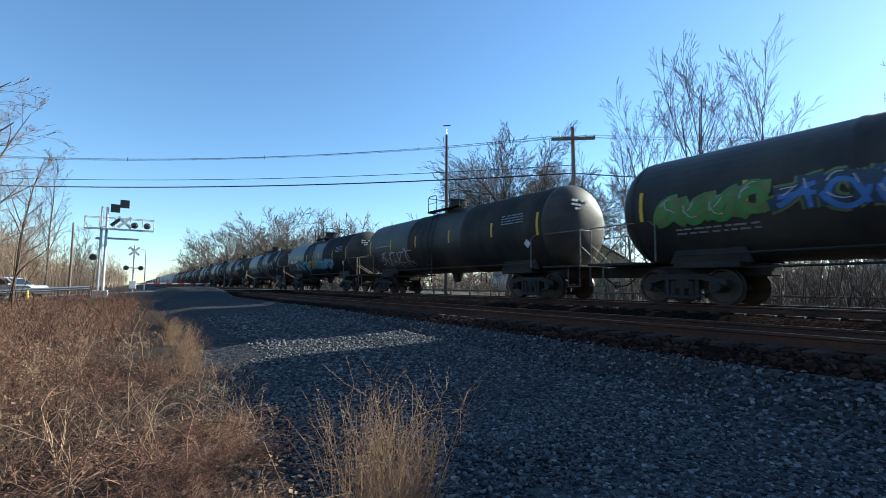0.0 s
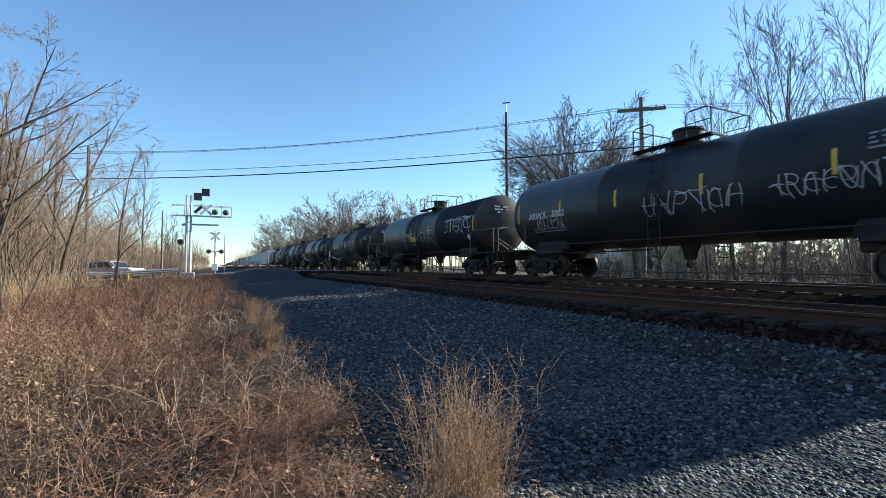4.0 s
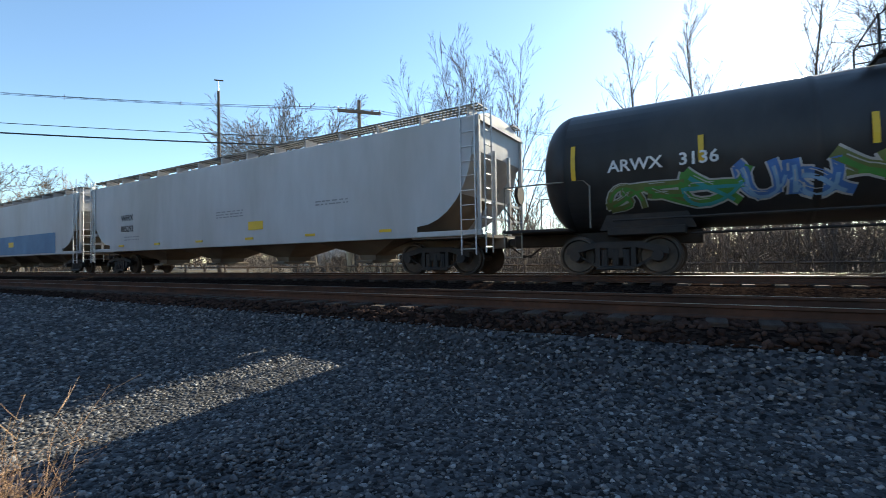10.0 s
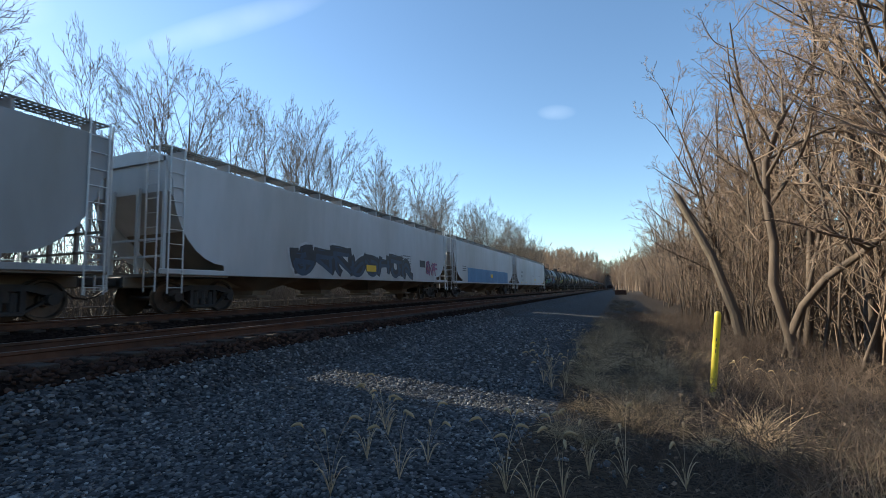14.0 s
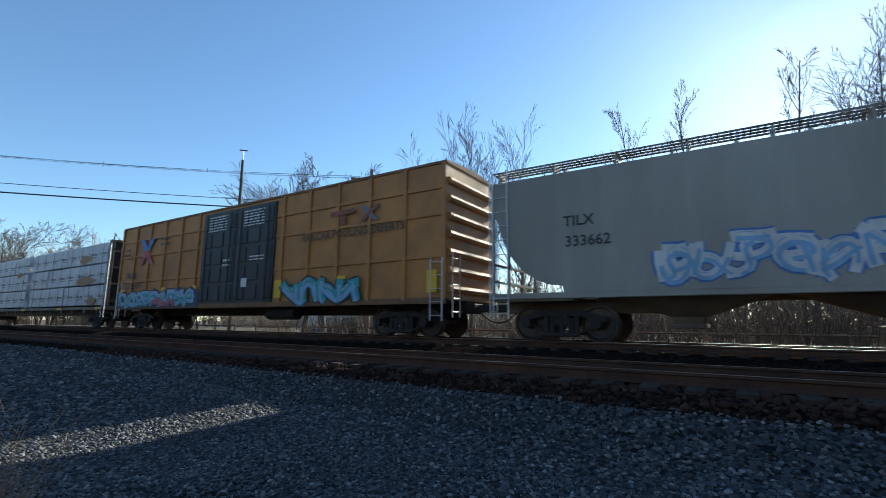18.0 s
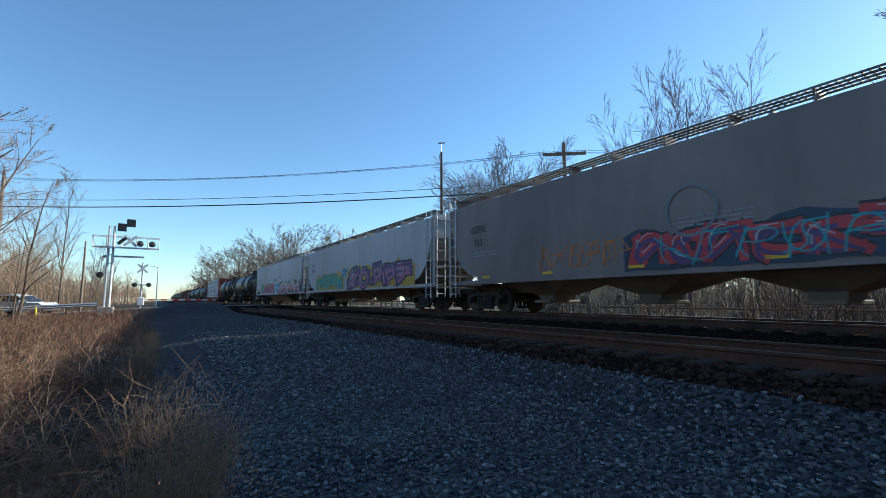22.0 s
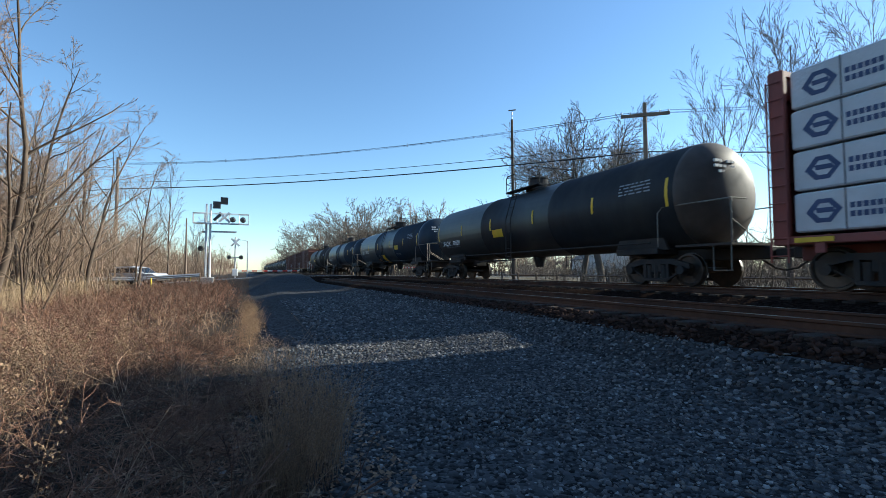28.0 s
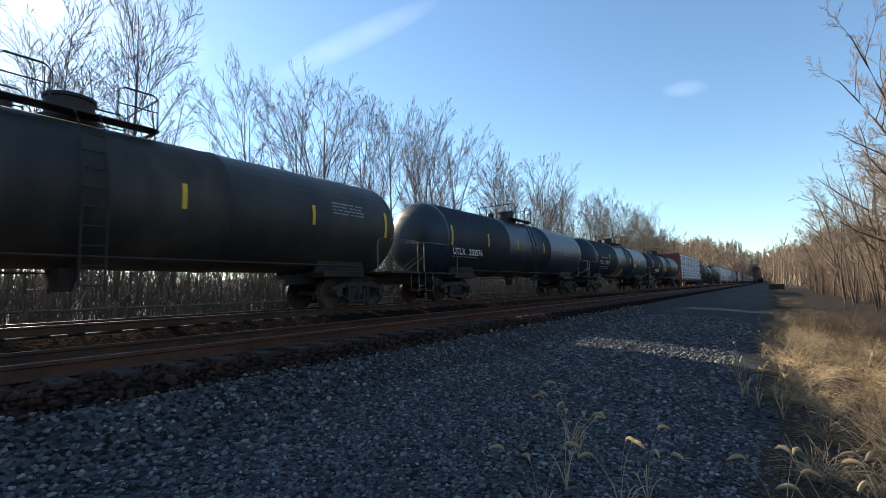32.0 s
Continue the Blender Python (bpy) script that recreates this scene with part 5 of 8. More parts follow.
WEED_RED = [weeds(70 + i, 150, 0.95, 0.4, 1.0, "stem_red", 8, spread=0.9, thick=0.0046, droop=-0.24, leaf=0.009) for i in range(3)]
WEED_FAR = [weeds(73 + i, 40, 1.1, 0.6, 1.2, "stem_red", 5, spread=0.5, thick=0.008, leaf=0.02) for i in range(2)]
WEED_GREY = [weeds(75 + i, 55, 0.9, 0.3, 0.8, "brush_brown", 5, spread=0.6, thick=0.0045, leaf=0.01) for i in range(2)]
GRASS_TAN = [weeds(80 + i, 120, 0.28, 0.6, 1.15, "stem_tan", 1, "tall_grass", 0.12, 0.0026, -0.02, 0.006) for i in range(2)]
GRASS_LOW = [weeds(84 + i, 190, 0.75, 0.25, 0.75, "verge", 0, "dry_grass", 0.5, 0.0042, -0.2) for i in range(3)]
GRASS_GREY = [weeds(88 + i, 150, 0.9, 0.12, 0.4, "brush_brown", 1, "dry_grass", 0.8, 0.0044, -0.16, 0.012) for i in range(2)]

def plant(meshes, k, x, y, s, turn, label, cat, name):
    ob = tagged(new(name, meshes[k % len(meshes)]), label, cat, kind="stuff")
    ob.matrix_basis = pose(x, y, ground_z(x, y), 0, 0, turn) @ Matrix.Diagonal((s, s, s * 1.0, 1))
    return ob

rp = random.Random(9)
k = 0
# the reddish weed bank north of the camera: tangled stems, pale arching stalks, feathery plumes
def arching(seed, n, radius, h0, h1, material, thick, name):
    rs = np.random.RandomState(seed)
    g = Wood()
    for _ in range(n):
        a, q = rs.uniform(0, 6.28), radius * math.sqrt(rs.uniform(0, 1))
        h = rs.uniform(h0, h1)
        sp = grow(rs, (q * math.cos(a), q * math.sin(a), -0.05), (*rs.normal(0, 0.3, 2), 1), h, 7, 0.2, -rs.uniform(0.05, 0.34))
        g.limb(sp, thick, thick * 0.35, 3)
        for _ in range(6):
            k = rs.randint(2, 7)
            g.limb(grow(rs, sp[k], side_dir(rs, sp[k + 1] - sp[k], rs.uniform(0.4, 0.9)), h * rs.uniform(0.1, 0.3), 2, 0.15, -0.06), thick * 0.5, thick * 0.25, 3)
    return g.mesh(name, M[material])

def plumes(seed, n, radius):
    rs = np.random.RandomState(seed)
    g = Wood()
    for _ in range(n):
        a, q = rs.uniform(0, 6.28), radius * math.sqrt(rs.uniform(0, 1))
        h, lean = rs.uniform(0.8, 1.25), rs.uniform(0, 6.28)
        sp = grow(rs, (q * math.cos(a), q * math.sin(a), -0.05), (0.25 * math.cos(lean), 0.25 * math.sin(lean), 1), h, 7, 0.06, -0.07)
        g.limb(sp, 0.0045, 0.002, 3)
        for k in range(3, 8):
            for _ in range(4):
                u = rs.uniform(0, 1)
                p = sp[k - 1] * (1 - u) + sp[k] * u
                b = grow(rs, p, side_dir(rs, sp[k] - sp[k - 1], rs.uniform(0.6, 1.1)), (0.24 - 0.02 * k) * rs.uniform(0.6, 1.2), 3, 0.1, -0.14)
                g.limb(b, 0.0022, 0.0012, 3)
                for _ in range(7):
                    c = b[rs.randint(1, 4)] + rs.normal(0, 0.008, 3)
                    w, v = rs.normal(0, 0.008, 3), rs.normal(0, 0.006, 3)
                    g.v.append(np.array([c - w, c - v, c + w, c + v]))
                    g.f.append(np.array([[g.n, g.n + 1, g.n + 2, g.n + 3]]))
                    g.n += 4
    return g.mesh("dry_goldenrod", M["plume"])
STALKS = [arching(110 + i, 26, 0.95, 0.5, 1.15, "stem_pale", 0.0046, "dry_stalks") for i in range(3)]
STALKS_FAR = [arching(114 + i, 22, 1.2, 0.7, 1.3, "stem_pale", 0.008, "dry_stalks") for i in range(2)]
PLUMES = [plumes(120 + i, 7, 0.45) for i in range(3)]
y = 2.2
while y < 44:
    right = 0.1 + 0.25 * math.sin(y * 0.9) - max(0, y - 16) * 0.03
    n = 7 if y < 14 else 6
    for i in range(n):
        x = right - 0.75 - i * 1.05 - rp.uniform(0, 0.5)
        yy = y + rp.uniform(-0.5, 0.5)
        plant((WEED_RED if y < 13 else WEED_FAR) if rp.random() < 0.88 else WEED_GREY, k, x, yy, rp.uniform(0.7, 1.05), rp.uniform(0, 360), "dense dry reddish-brown weeds with tangled stems", "weeds", "dry_weeds")
        if (i + k) % (2 if y < 8 else 3) == 0:
            plant(STALKS if y < 13 else STALKS_FAR, k, x + rp.uniform(-0.5, 0.5), yy + rp.uniform(-0.5, 0.5), rp.uniform(0.75, 1.05), rp.uniform(0, 360), "pale arching dry stalks among the weeds", "weeds", "dry_stalks")
        k += 1
    y += 1.25 if y < 14 else 2.0
for i in range(24):
    plant(PLUMES, k, -0.9 - rp.uniform(0, 2.6), 2.0 + i * 0.3 + rp.uniform(-0.3, 0.3), rp.uniform(0.75, 1.0), rp.uniform(0, 360), "dry goldenrod with feathery drooping plumes", "weeds", "dry_goldenrod")
    k += 1
# thin single stalks on the bare soil at the bank's foot
for i in range(12):
    plant(STALKS, k, rp.uniform(-0.6, 0.5), 2.0 + i * 0.7, rp.uniform(0.35, 0.6), rp.uniform(0, 360), "thin dry stalks on bare soil", "weeds", "dry_stalks")
    k += 1
# the tall tufts at the gravel's edge
TUFT = [weeds(90 + i, 130, 0.27, 0.55, 1.12, "stem_tuft", 4, "tall_grass", 0.1, 0.002, -0.01, 0.006) for i in range(2)]
for x, y, s in ((0.56, 2.85, 0.95), (0.75, 3.15, 0.75), (0.42, 2.6, 0.55)):
    plant(TUFT, k, x, y, s, k * 70, "tuft of tall dry tan grass in gravel", "grass", "tall_grass")
    k += 1
# short reddish fuzz over the leaf litter at the bank's foot
for i in range(16):
    plant(WEED_RED, k, rp.uniform(-0.6, 0.45), rp.uniform(2.6, 6.2), rp.uniform(0.2, 0.38), rp.uniform(0, 360), "short reddish dry weeds over leaf litter", "weeds", "dry_weeds")
    k += 1
for i in range(5):
    y = 9.4 + i * 2.3
    plant(TUFT, k, 0.3 + 0.15 * math.sin(y) + rp.uniform(-0.3, 0.3), y, rp.uniform(0.5, 0.7), rp.uniform(0, 360), "tuft of tall dry tan grass at the gravel edge", "grass", "tall_grass")
    k += 1
# tall pale reeds before the wood
for i in range(26):
    plant(GRASS_TAN, k, -6.5 - rp.uniform(0, 3.5), 11 + i * 0.8, rp.uniform(1.1, 1.7), rp.uniform(0, 360), "pale dry reeds before the trees", "reeds", "reeds")
    k += 1
STRAW = [weeds(130 + i, 120, 0.3, 0.55, 1.05, "straw", 0, "straw_clump", 0.6, 0.0046, -0.3) for i in range(3)]
# low cover: by the camera and southward
for i in range(84):
    x, y = rp.uniform(-4.5, 0.5), rp.uniform(-11, 2.2)
    if x * x + y * y < 1.4:
        continue
    plant(GRASS_GREY if rp.random() < 0.9 else GRASS_LOW, k, x, y, rp.uniform(0.6, 1.0), rp.uniform(0, 360), "low trampled dry grass and stalks", "grass", "dry_grass")
    k += 1
for i in range(90):
    y = -17.5 - i * 0.5
    plant(GRASS_LOW, k, rp.uniform(-1.6, 0.5), y, rp.uniform(0.28, 0.55), rp.uniform(0, 360), "straw-coloured dry grass verge", "grass", "dry_grass")
    k += 1
for i in range(110):
    y = -5.0 - i * 0.17
    plant(STRAW, k, rp.uniform(-1.7, 0.75 if y < -8 else 0.55), y, rp.uniform(0.45, 0.85), rp.uniform(0, 360), "arching clump of bright dry straw grass", "grass", "straw_clump")
    k += 1
for i in range(80):
    plant(WEED_GREY, k, rp.uniform(-5.5, -0.5), -3.5 - i * 0.33, rp.uniform(0.7, 1.2), rp.uniform(0, 360), "bare grey-brown brush at the wood's edge", "brush", "brush")
    k += 1

# brush and thicket beyond the far track
BRUSH = [weeds(95 + i, 40, 1.8, 1.0, 2.6, "bark_dark", 4, "brush", 0.3, 0.02, -0.02) for i in range(2)]
for i in range(60):
    plant(BRUSH, k, 20.5 + rp.uniform(0, 7), 9 - i * 2.3, rp.uniform(0.7, 1.2), rp.uniform(0, 360), "dark bare brush beyond the far track", "brush", "brush")
    k += 1
for i in range(30):
    plant(BRUSH, k, 18.3 + rp.uniform(0, 2.0), 26 - i * 2.9, rp.uniform(0.6, 1.0), rp.uniform(0, 360), "dark bare brush beyond the far track", "brush", "brush")
    k += 1
for i in range(60):
    plant(GRASS_LOW, k, 16.5 + rp.uniform(0, 3), 34 - i * 1.7, rp.uniform(1.0, 1.6), rp.uniform(0, 360), "straw-coloured dry grass verge", "grass", "dry_grass")
    k += 1

# foxtail grass with drooping seed heads
def foxtail(x, y, seed, label="foxtail grass with drooping pale seed heads"):
    rs = np.random.RandomState(seed)
    t = thing("foxtail_grass", label, "grass", pose(x, y, ground_z(x, y)), "foxtail grasses")
    for i in range(3):
        a = rs.uniform(0, 6.28)
        h = rs.uniform(0.45, 0.72)
        o = np.array([math.cos(a), math.sin(a), 0])
        reach = rs.uniform(0.08, 0.3)
        p = [o * reach * u ** 2 + np.array([0, 0, h * (u - 0.12 * u ** 4)]) for u in np.linspace(0, 1, 7)]
        part("stalk", Geo().tube(p, 0.002, 3), M["stem_tan"], t)
        q, d = [np.array(p[-1])], o * 0.5 + np.array([0, 0, 0.85])
        for k in range(6):
            q.append(q[-1] + d / np.linalg.norm(d) * 0.021)
            d = d + o * 0.28 - np.array([0, 0, 0.42])
        part("seed_head", Geo().tube(q, [0.003, 0.009, 0.0125, 0.013, 0.012, 0.009, 0.003], 7), M["seed"], t, "fuzzy drooping seed head")
        for k in range(2):
            b0 = o * 0 + np.array([0, 0, 0.02])
            dd = np.array([math.cos(a + 1 + 2 * k), math.sin(a + 1 + 2 * k), 0]) * rs.uniform(0.1, 0.22)
            bl = [b0 + dd * u + np.array([0, 0, h * 0.6 * (1.6 * u - u * u)]) for u in np.linspace(0, 1, 5)]
            part("blade", Geo().tube(bl, [0.003, 0.004, 0.004, 0.003, 0.001], 3), M["stem_tan"], t)
    return t
for i, (x, y) in enumerate(((2.1, -3.6), (1.62, -3.3), (1.55, -3.75), (1.95, -2.8), (1.25, -9.5), (0.95, -12.5), (0.65, -11.0), (0.75, -3.45), (0.5, -3.25), (0.15, -4.0), (-0.15, -3.9), (-0.6, -4.05), (0.3, -3.4), (-2.2, -9.7), (-1.9, -9.4), (-2.6, -9.0), (1.1, -8.4), (0.95, -7.6), (0.75, -8.1), (1.15, -8.0), (0.7, -7.2), (2.4, -4.5), (2.25, -4.3))):
    foxtail(x, y, i)

# fallen leaves
def leaves(name, n, box, seed):
    rs = np.random.RandomState(seed)
    v, f = [], []
    for i in range(n):
        x, y = rs.uniform(*box[0]), rs.uniform(*box[1])
        z = ground_z(x, y) + rs.uniform(0.005, 0.05)
        a, s = rs.uniform(0, 6.28), rs.uniform(0.012, 0.03)
        c, d = math.cos(a) * s, math.sin(a) * s
        o = len(v)
        v += [(x - c, y - d, z), (x + d * 0.6, y - c * 0.6, z + rs.uniform(-0.5, 0.8) * s), (x + c, y + d, z + rs.uniform(-0.3, 0.6) * s), (x - d * 0.6, y + c * 0.6, z + rs.uniform(-0.5, 0.8) * s)]
        f += [(o, o + 1, o + 2), (o, o + 2, o + 3)]
    return tagged(new(name, mesh_of(name, v, f, M["leaf_dry"])), "scattered dry brown leaves on the ground", "leaves", kind="stuff")
leaves("fallen_leaves", 2600, ((-5, 0.9), (-9, 9)), 4)
leaves("leaf_litter", 3200, ((-0.9, 1.35), (2.4, 6.4)), 5)

# ---- the freight train ----
SPEED = 19.55
WHEEL_R = 0.457
cache = {}

def once(key, build):
    if key not in cache:
        cache[key] = build()
    return cache[key]

def side_frame_mesh():
    g = Geo()
    g.slab([(-1.12, 0.5), (-1.1, 0.63), (-0.5, 0.78), (0.5, 0.78), (1.1, 0.63), (1.12, 0.5), (1.0, 0.5), (0.46, 0.64), (-0.46, 0.64), (-1.0, 0.5)], -0.07, 0.07)
    for s in (-1, 1):
        g.slab([(s * 0.98, 0.5), (s * 0.84, 0.5), (s * 0.36, 0.14), (s * 0.42, 0.24)] if s > 0 else [(s * 0.84, 0.5), (s * 0.98, 0.5), (s * 0.42, 0.24), (s * 0.36, 0.14)], -0.06, 0.06)
        g.slab([(s * 0.34, 0.2), (s * 0.44, 0.2), (s * 0.44, 0.68), (s * 0.34, 0.68)], -0.065, 0.065)
    g.box(-0.1, 0.1, -0.42, 0.42, 0.13, 0.23, 0.02)
    for y in (-0.89, 0.89):
        g.lathe([(-0.14, 0.12), (0.06, 0.12), (0.1, 0.09)], "x", (-0.03, y, 0.457), 12)
    for y in (-0.24, 0, 0.24):
        g.lathe([(0.22, 0.085), (0.6, 0.085)], "z", (0.0, y, 0), 8)
    return fix_normals(g.mesh("side_frame", M["steel_dark"]))

def wheelset_mesh():
    g = Geo()
    g.lathe([(-1.05, 0.08), (1.05, 0.08)], "x", (0, 0, 0), 10)
    for s in (-1, 1):
        a = 0.717 * s
        pr = [(a - 0.03 * s, 0.49), (a, 0.485), (a + 0.005 * s, WHEEL_R), (a + 0.11 * s, WHEEL_R - 0.008), (a + 0.115 * s, 0.4), (a + 0.06 * s, 0.37), (a + 0.05 * s, 0.16), (a + 0.12 * s, 0.13), (a + 0.12 * s, 0.09)]
        g.lathe([(a - 0.03 * s, 0.1), *pr], "x", (0, 0, 0), 24)
    return fix_normals(g.mesh("wheelset", M["wheel"]))

def bogie(parent, y):
    b = part("bogie", once("bolster", lambda: fix_normals(Geo().box(-1.05, 1.05, -0.2, 0.2, 0.38, 0.7, 0.04).box(-0.25, 0.25, -0.25, 0.25, 0.7, 0.92).mesh("bolster", M["steel_dark"]))), None, parent, at=pose(0, y, 0))
    for x in (-1.0, 1.0):
        part("side_frame", once("side_frame", side_frame_mesh), None, b, at=pose(x, 0, 0))
    for w in (-0.89, 0.89):
        part("wheelset", once("wheelset", wheelset_mesh), None, b, at=pose(0, w, WHEEL_R))
    return b

def coupler(parent, y, s):
    g = Geo()
    g.box(-0.28, 0.28, min(y, y - 1.4 * s), max(y, y - 1.4 * s) , 0.72, 1.02, 0.03)
    g.box(-0.12, 0.12, min(y, y + 0.5 * s), max(y, y + 0.5 * s), 0.76, 0.98, 0.03)
    g.tube([(0.3, y - 0.1 * s, 0.75), (0.34, y + 0.25 * s, 0.5), (0.3, y + 0.5 * s, 0.45)], 0.025, 6)
    return part("coupler", g, M["steel_dark"], parent)

def ladder(parent, x, y, z0, z1, w=0.42, along="y", material="steel_dark", label=""):
    g = Geo()
    ends = [(x, y - w / 2), (x, y + w / 2)] if along == "y" else [(x - w / 2, y), (x + w / 2, y)]
    for a, b in ends:
        g.tube([(a, b, z0), (a, b, z1)], 0.022, 6)
    z = z0 + 0.15
    while z < z1 - 0.05:
        g.tube([(*ends[0], z), (*ends[1], z)], 0.014, 5)
        z += 0.38
    return part("ladder", g, M[material], parent, label)

def lettering(parent, text, x, y, z, size, material, tilt=0.0, label=""):
    """Words on a car's near side, read from -x."""
    c = bpy.data.curves.new("lettering", "FONT")
    c.body, c.size, c.align_x, c.align_y = text, size, "CENTER", "CENTER"
    c.resolution_u = 2
    c.offset = size * 0.018
    tmp = bpy.data.objects.new("lettering", c)
    scene.collection.objects.link(tmp)
    me = bpy.data.meshes.new_from_object(tmp.evaluated_get(bpy.context.evaluated_depsgraph_get()))
    bpy.data.objects.remove(tmp)
    me.materials.clear()
    me.materials.append(M[material])
    ob = part("lettering", me, None, parent, label)
    turn = Matrix(((0, 0, -1), (-1, 0, 0), (0, 1, 0))).to_4x4()
    ob.matrix_basis = Matrix.Translation((x, y, z)) @ Matrix.Rotation(tilt, 4, "Y") @ turn
    return ob

def bars(parent, x, y0, y1, z0, z1, rows, material, surf=None, seed=0):
    """Small writing too small to read: rows of short bars."""
    rnd, g = random.Random(seed), Geo()
    h = (z1 - z0) / rows
    for r in range(rows):
        y = y1
        while y > y0:
            w = rnd.uniform(0.08, 0.3)
            za, zb = z0 + r * h + h * 0.25, z0 + r * h + h * 0.68
            xs = [surf(q) - 0.012 if surf else x for q in (za, zb)]
            yb = max(y - w, y0)
            g.add([(xs[0], y, za), (xs[0], yb, za), (xs[1], yb, zb), (xs[1], y, zb)], [(0, 1, 2, 3)])
            y -= w + rnd.uniform(0.03, 0.1)
    return part("small_print", g, M[material], parent)

def strip(parent, y, z, h, surf, material="yellow", w=0.1):
    g = Geo()
    for k in range(3):
        a, b = z - h / 2 + h * k / 3, z - h / 2 + h * (k + 1) / 3
        g.add([(surf(a) - 0.012, y - w / 2, a), (surf(a) - 0.012, y + w / 2, a), (surf(b) - 0.012, y + w / 2, b), (surf(b) - 0.012, y - w / 2, b)], [(0, 1, 2, 3)])
    return part("reflector", g, M[material], parent)

def panel(parent, name, y0, y1, z0, z1, surf, material, off=0.008, label=""):
    g, n = Geo(), 6
    for k in range(n):
        a, b = z0 + (z1 - z0) * k / n, z0 + (z1 - z0) * (k + 1) / n
        g.add([(surf(a) - off, y0, a), (surf(a) - off, y1, a), (surf(b) - off, y1, b), (surf(b) - off, y0, b)], [(0, 1, 2, 3)])
    return part(name, g, M[material], parent, label)

# strokes of the spray painter's hand, as cubic curves in a unit square: bends, hooks and tails
STROKES = [((0.9, 0.82), (-0.1, 1.15), (-0.05, -0.1), (0.95, 0.2)), ((0.12, 1.0), (0.3, 0.6), (0.0, 0.35), (0.4, -0.05)), ((0.08, 0.0), (0.1, 1.35), (0.95, 1.2), (0.82, 0.02)),
           ((0.1, 0.95), (0.0, -0.35), (0.95, -0.25), (0.9, 0.98)), ((0.0, 0.12), (0.5, 0.3), (0.5, 0.8), (1.0, 0.9)), ((0.15, 0.92), (1.3, 1.05), (0.95, 0.3), (0.2, 0.45)),
           ((0.2, 0.5), (0.75, 0.7), (0.7, 0.1), (1.12, 0.02)), ((0.85, 0.95), (-0.35, 0.9), (1.25, 0.15), (0.02, 0.05)),
           ((0.15, 0.0), (0.12, 0.33), (0.2, 0.66), (0.16, 1.0)), ((0.75, 1.0), (0.7, 0.6), (0.82, 0.4), (0.78, 0.0)), ((0.02, 0.56), (0.3, 0.5), (0.7, 0.62), (1.0, 0.52)),
           ((0.05, 1.0), (0.3, 0.65), (0.6, 0.35), (1.0, 0.02)), ((0.0, 0.95), (0.35, 1.02), (0.7, 0.92), (1.02, 1.0))]

SHADES = {"g_navy": "g_blue", "g_black": "g_navy", "g_purple": "g_pink", "g_teal": "g_sky", "g_olive": "g_green", "g_cream": "g_pink", "g_white": "g_sky", "g_silver": "g_sky", "g_red": "g_purple", "g_green": "g_teal",
          "g_gold": "g_orange", "g_sky": "g_teal", "g_blue": "g_sky", "g_orange": "g_gold", "g_pink": "g_red"}

def bezier(c, n):
    out = []
    for k in range(n + 1):
        u = k / n
        w = ((1 - u) ** 3, 3 * u * (1 - u) ** 2, 3 * u * u * (1 - u), u ** 3)
        out.append((sum(a * p[0] for a, p in zip(w, c)), sum(a * p[1] for a, p in zip(w, c))))
    return out

def ribbon(g, path, wide, surf, off, taper=0.75):
    """A painted stroke laid on the car's side along (y, z) points; its ends are cut like a broad nib's."""
    n, v = len(path) - 1, []
    for k, (y, z) in enumerate(path):
        (ya, za), (yb, zb) = path[max(k - 1, 0)], path[min(k + 1, n)]
        ln = math.hypot(yb - ya, zb - za) or 1
        w = wide * (1 + (taper - 1) * k / n) / 2
        for sg in (-1, 1):
            yy, zz = y - sg * (zb - za) / ln * w, z + sg * (yb - ya) / ln * w
            v.append((surf(zz) - off, yy, zz))
    g.add(v, [(2 * k, 2 * k + 1, 2 * k + 3, 2 * k + 2) for k in range(n)])

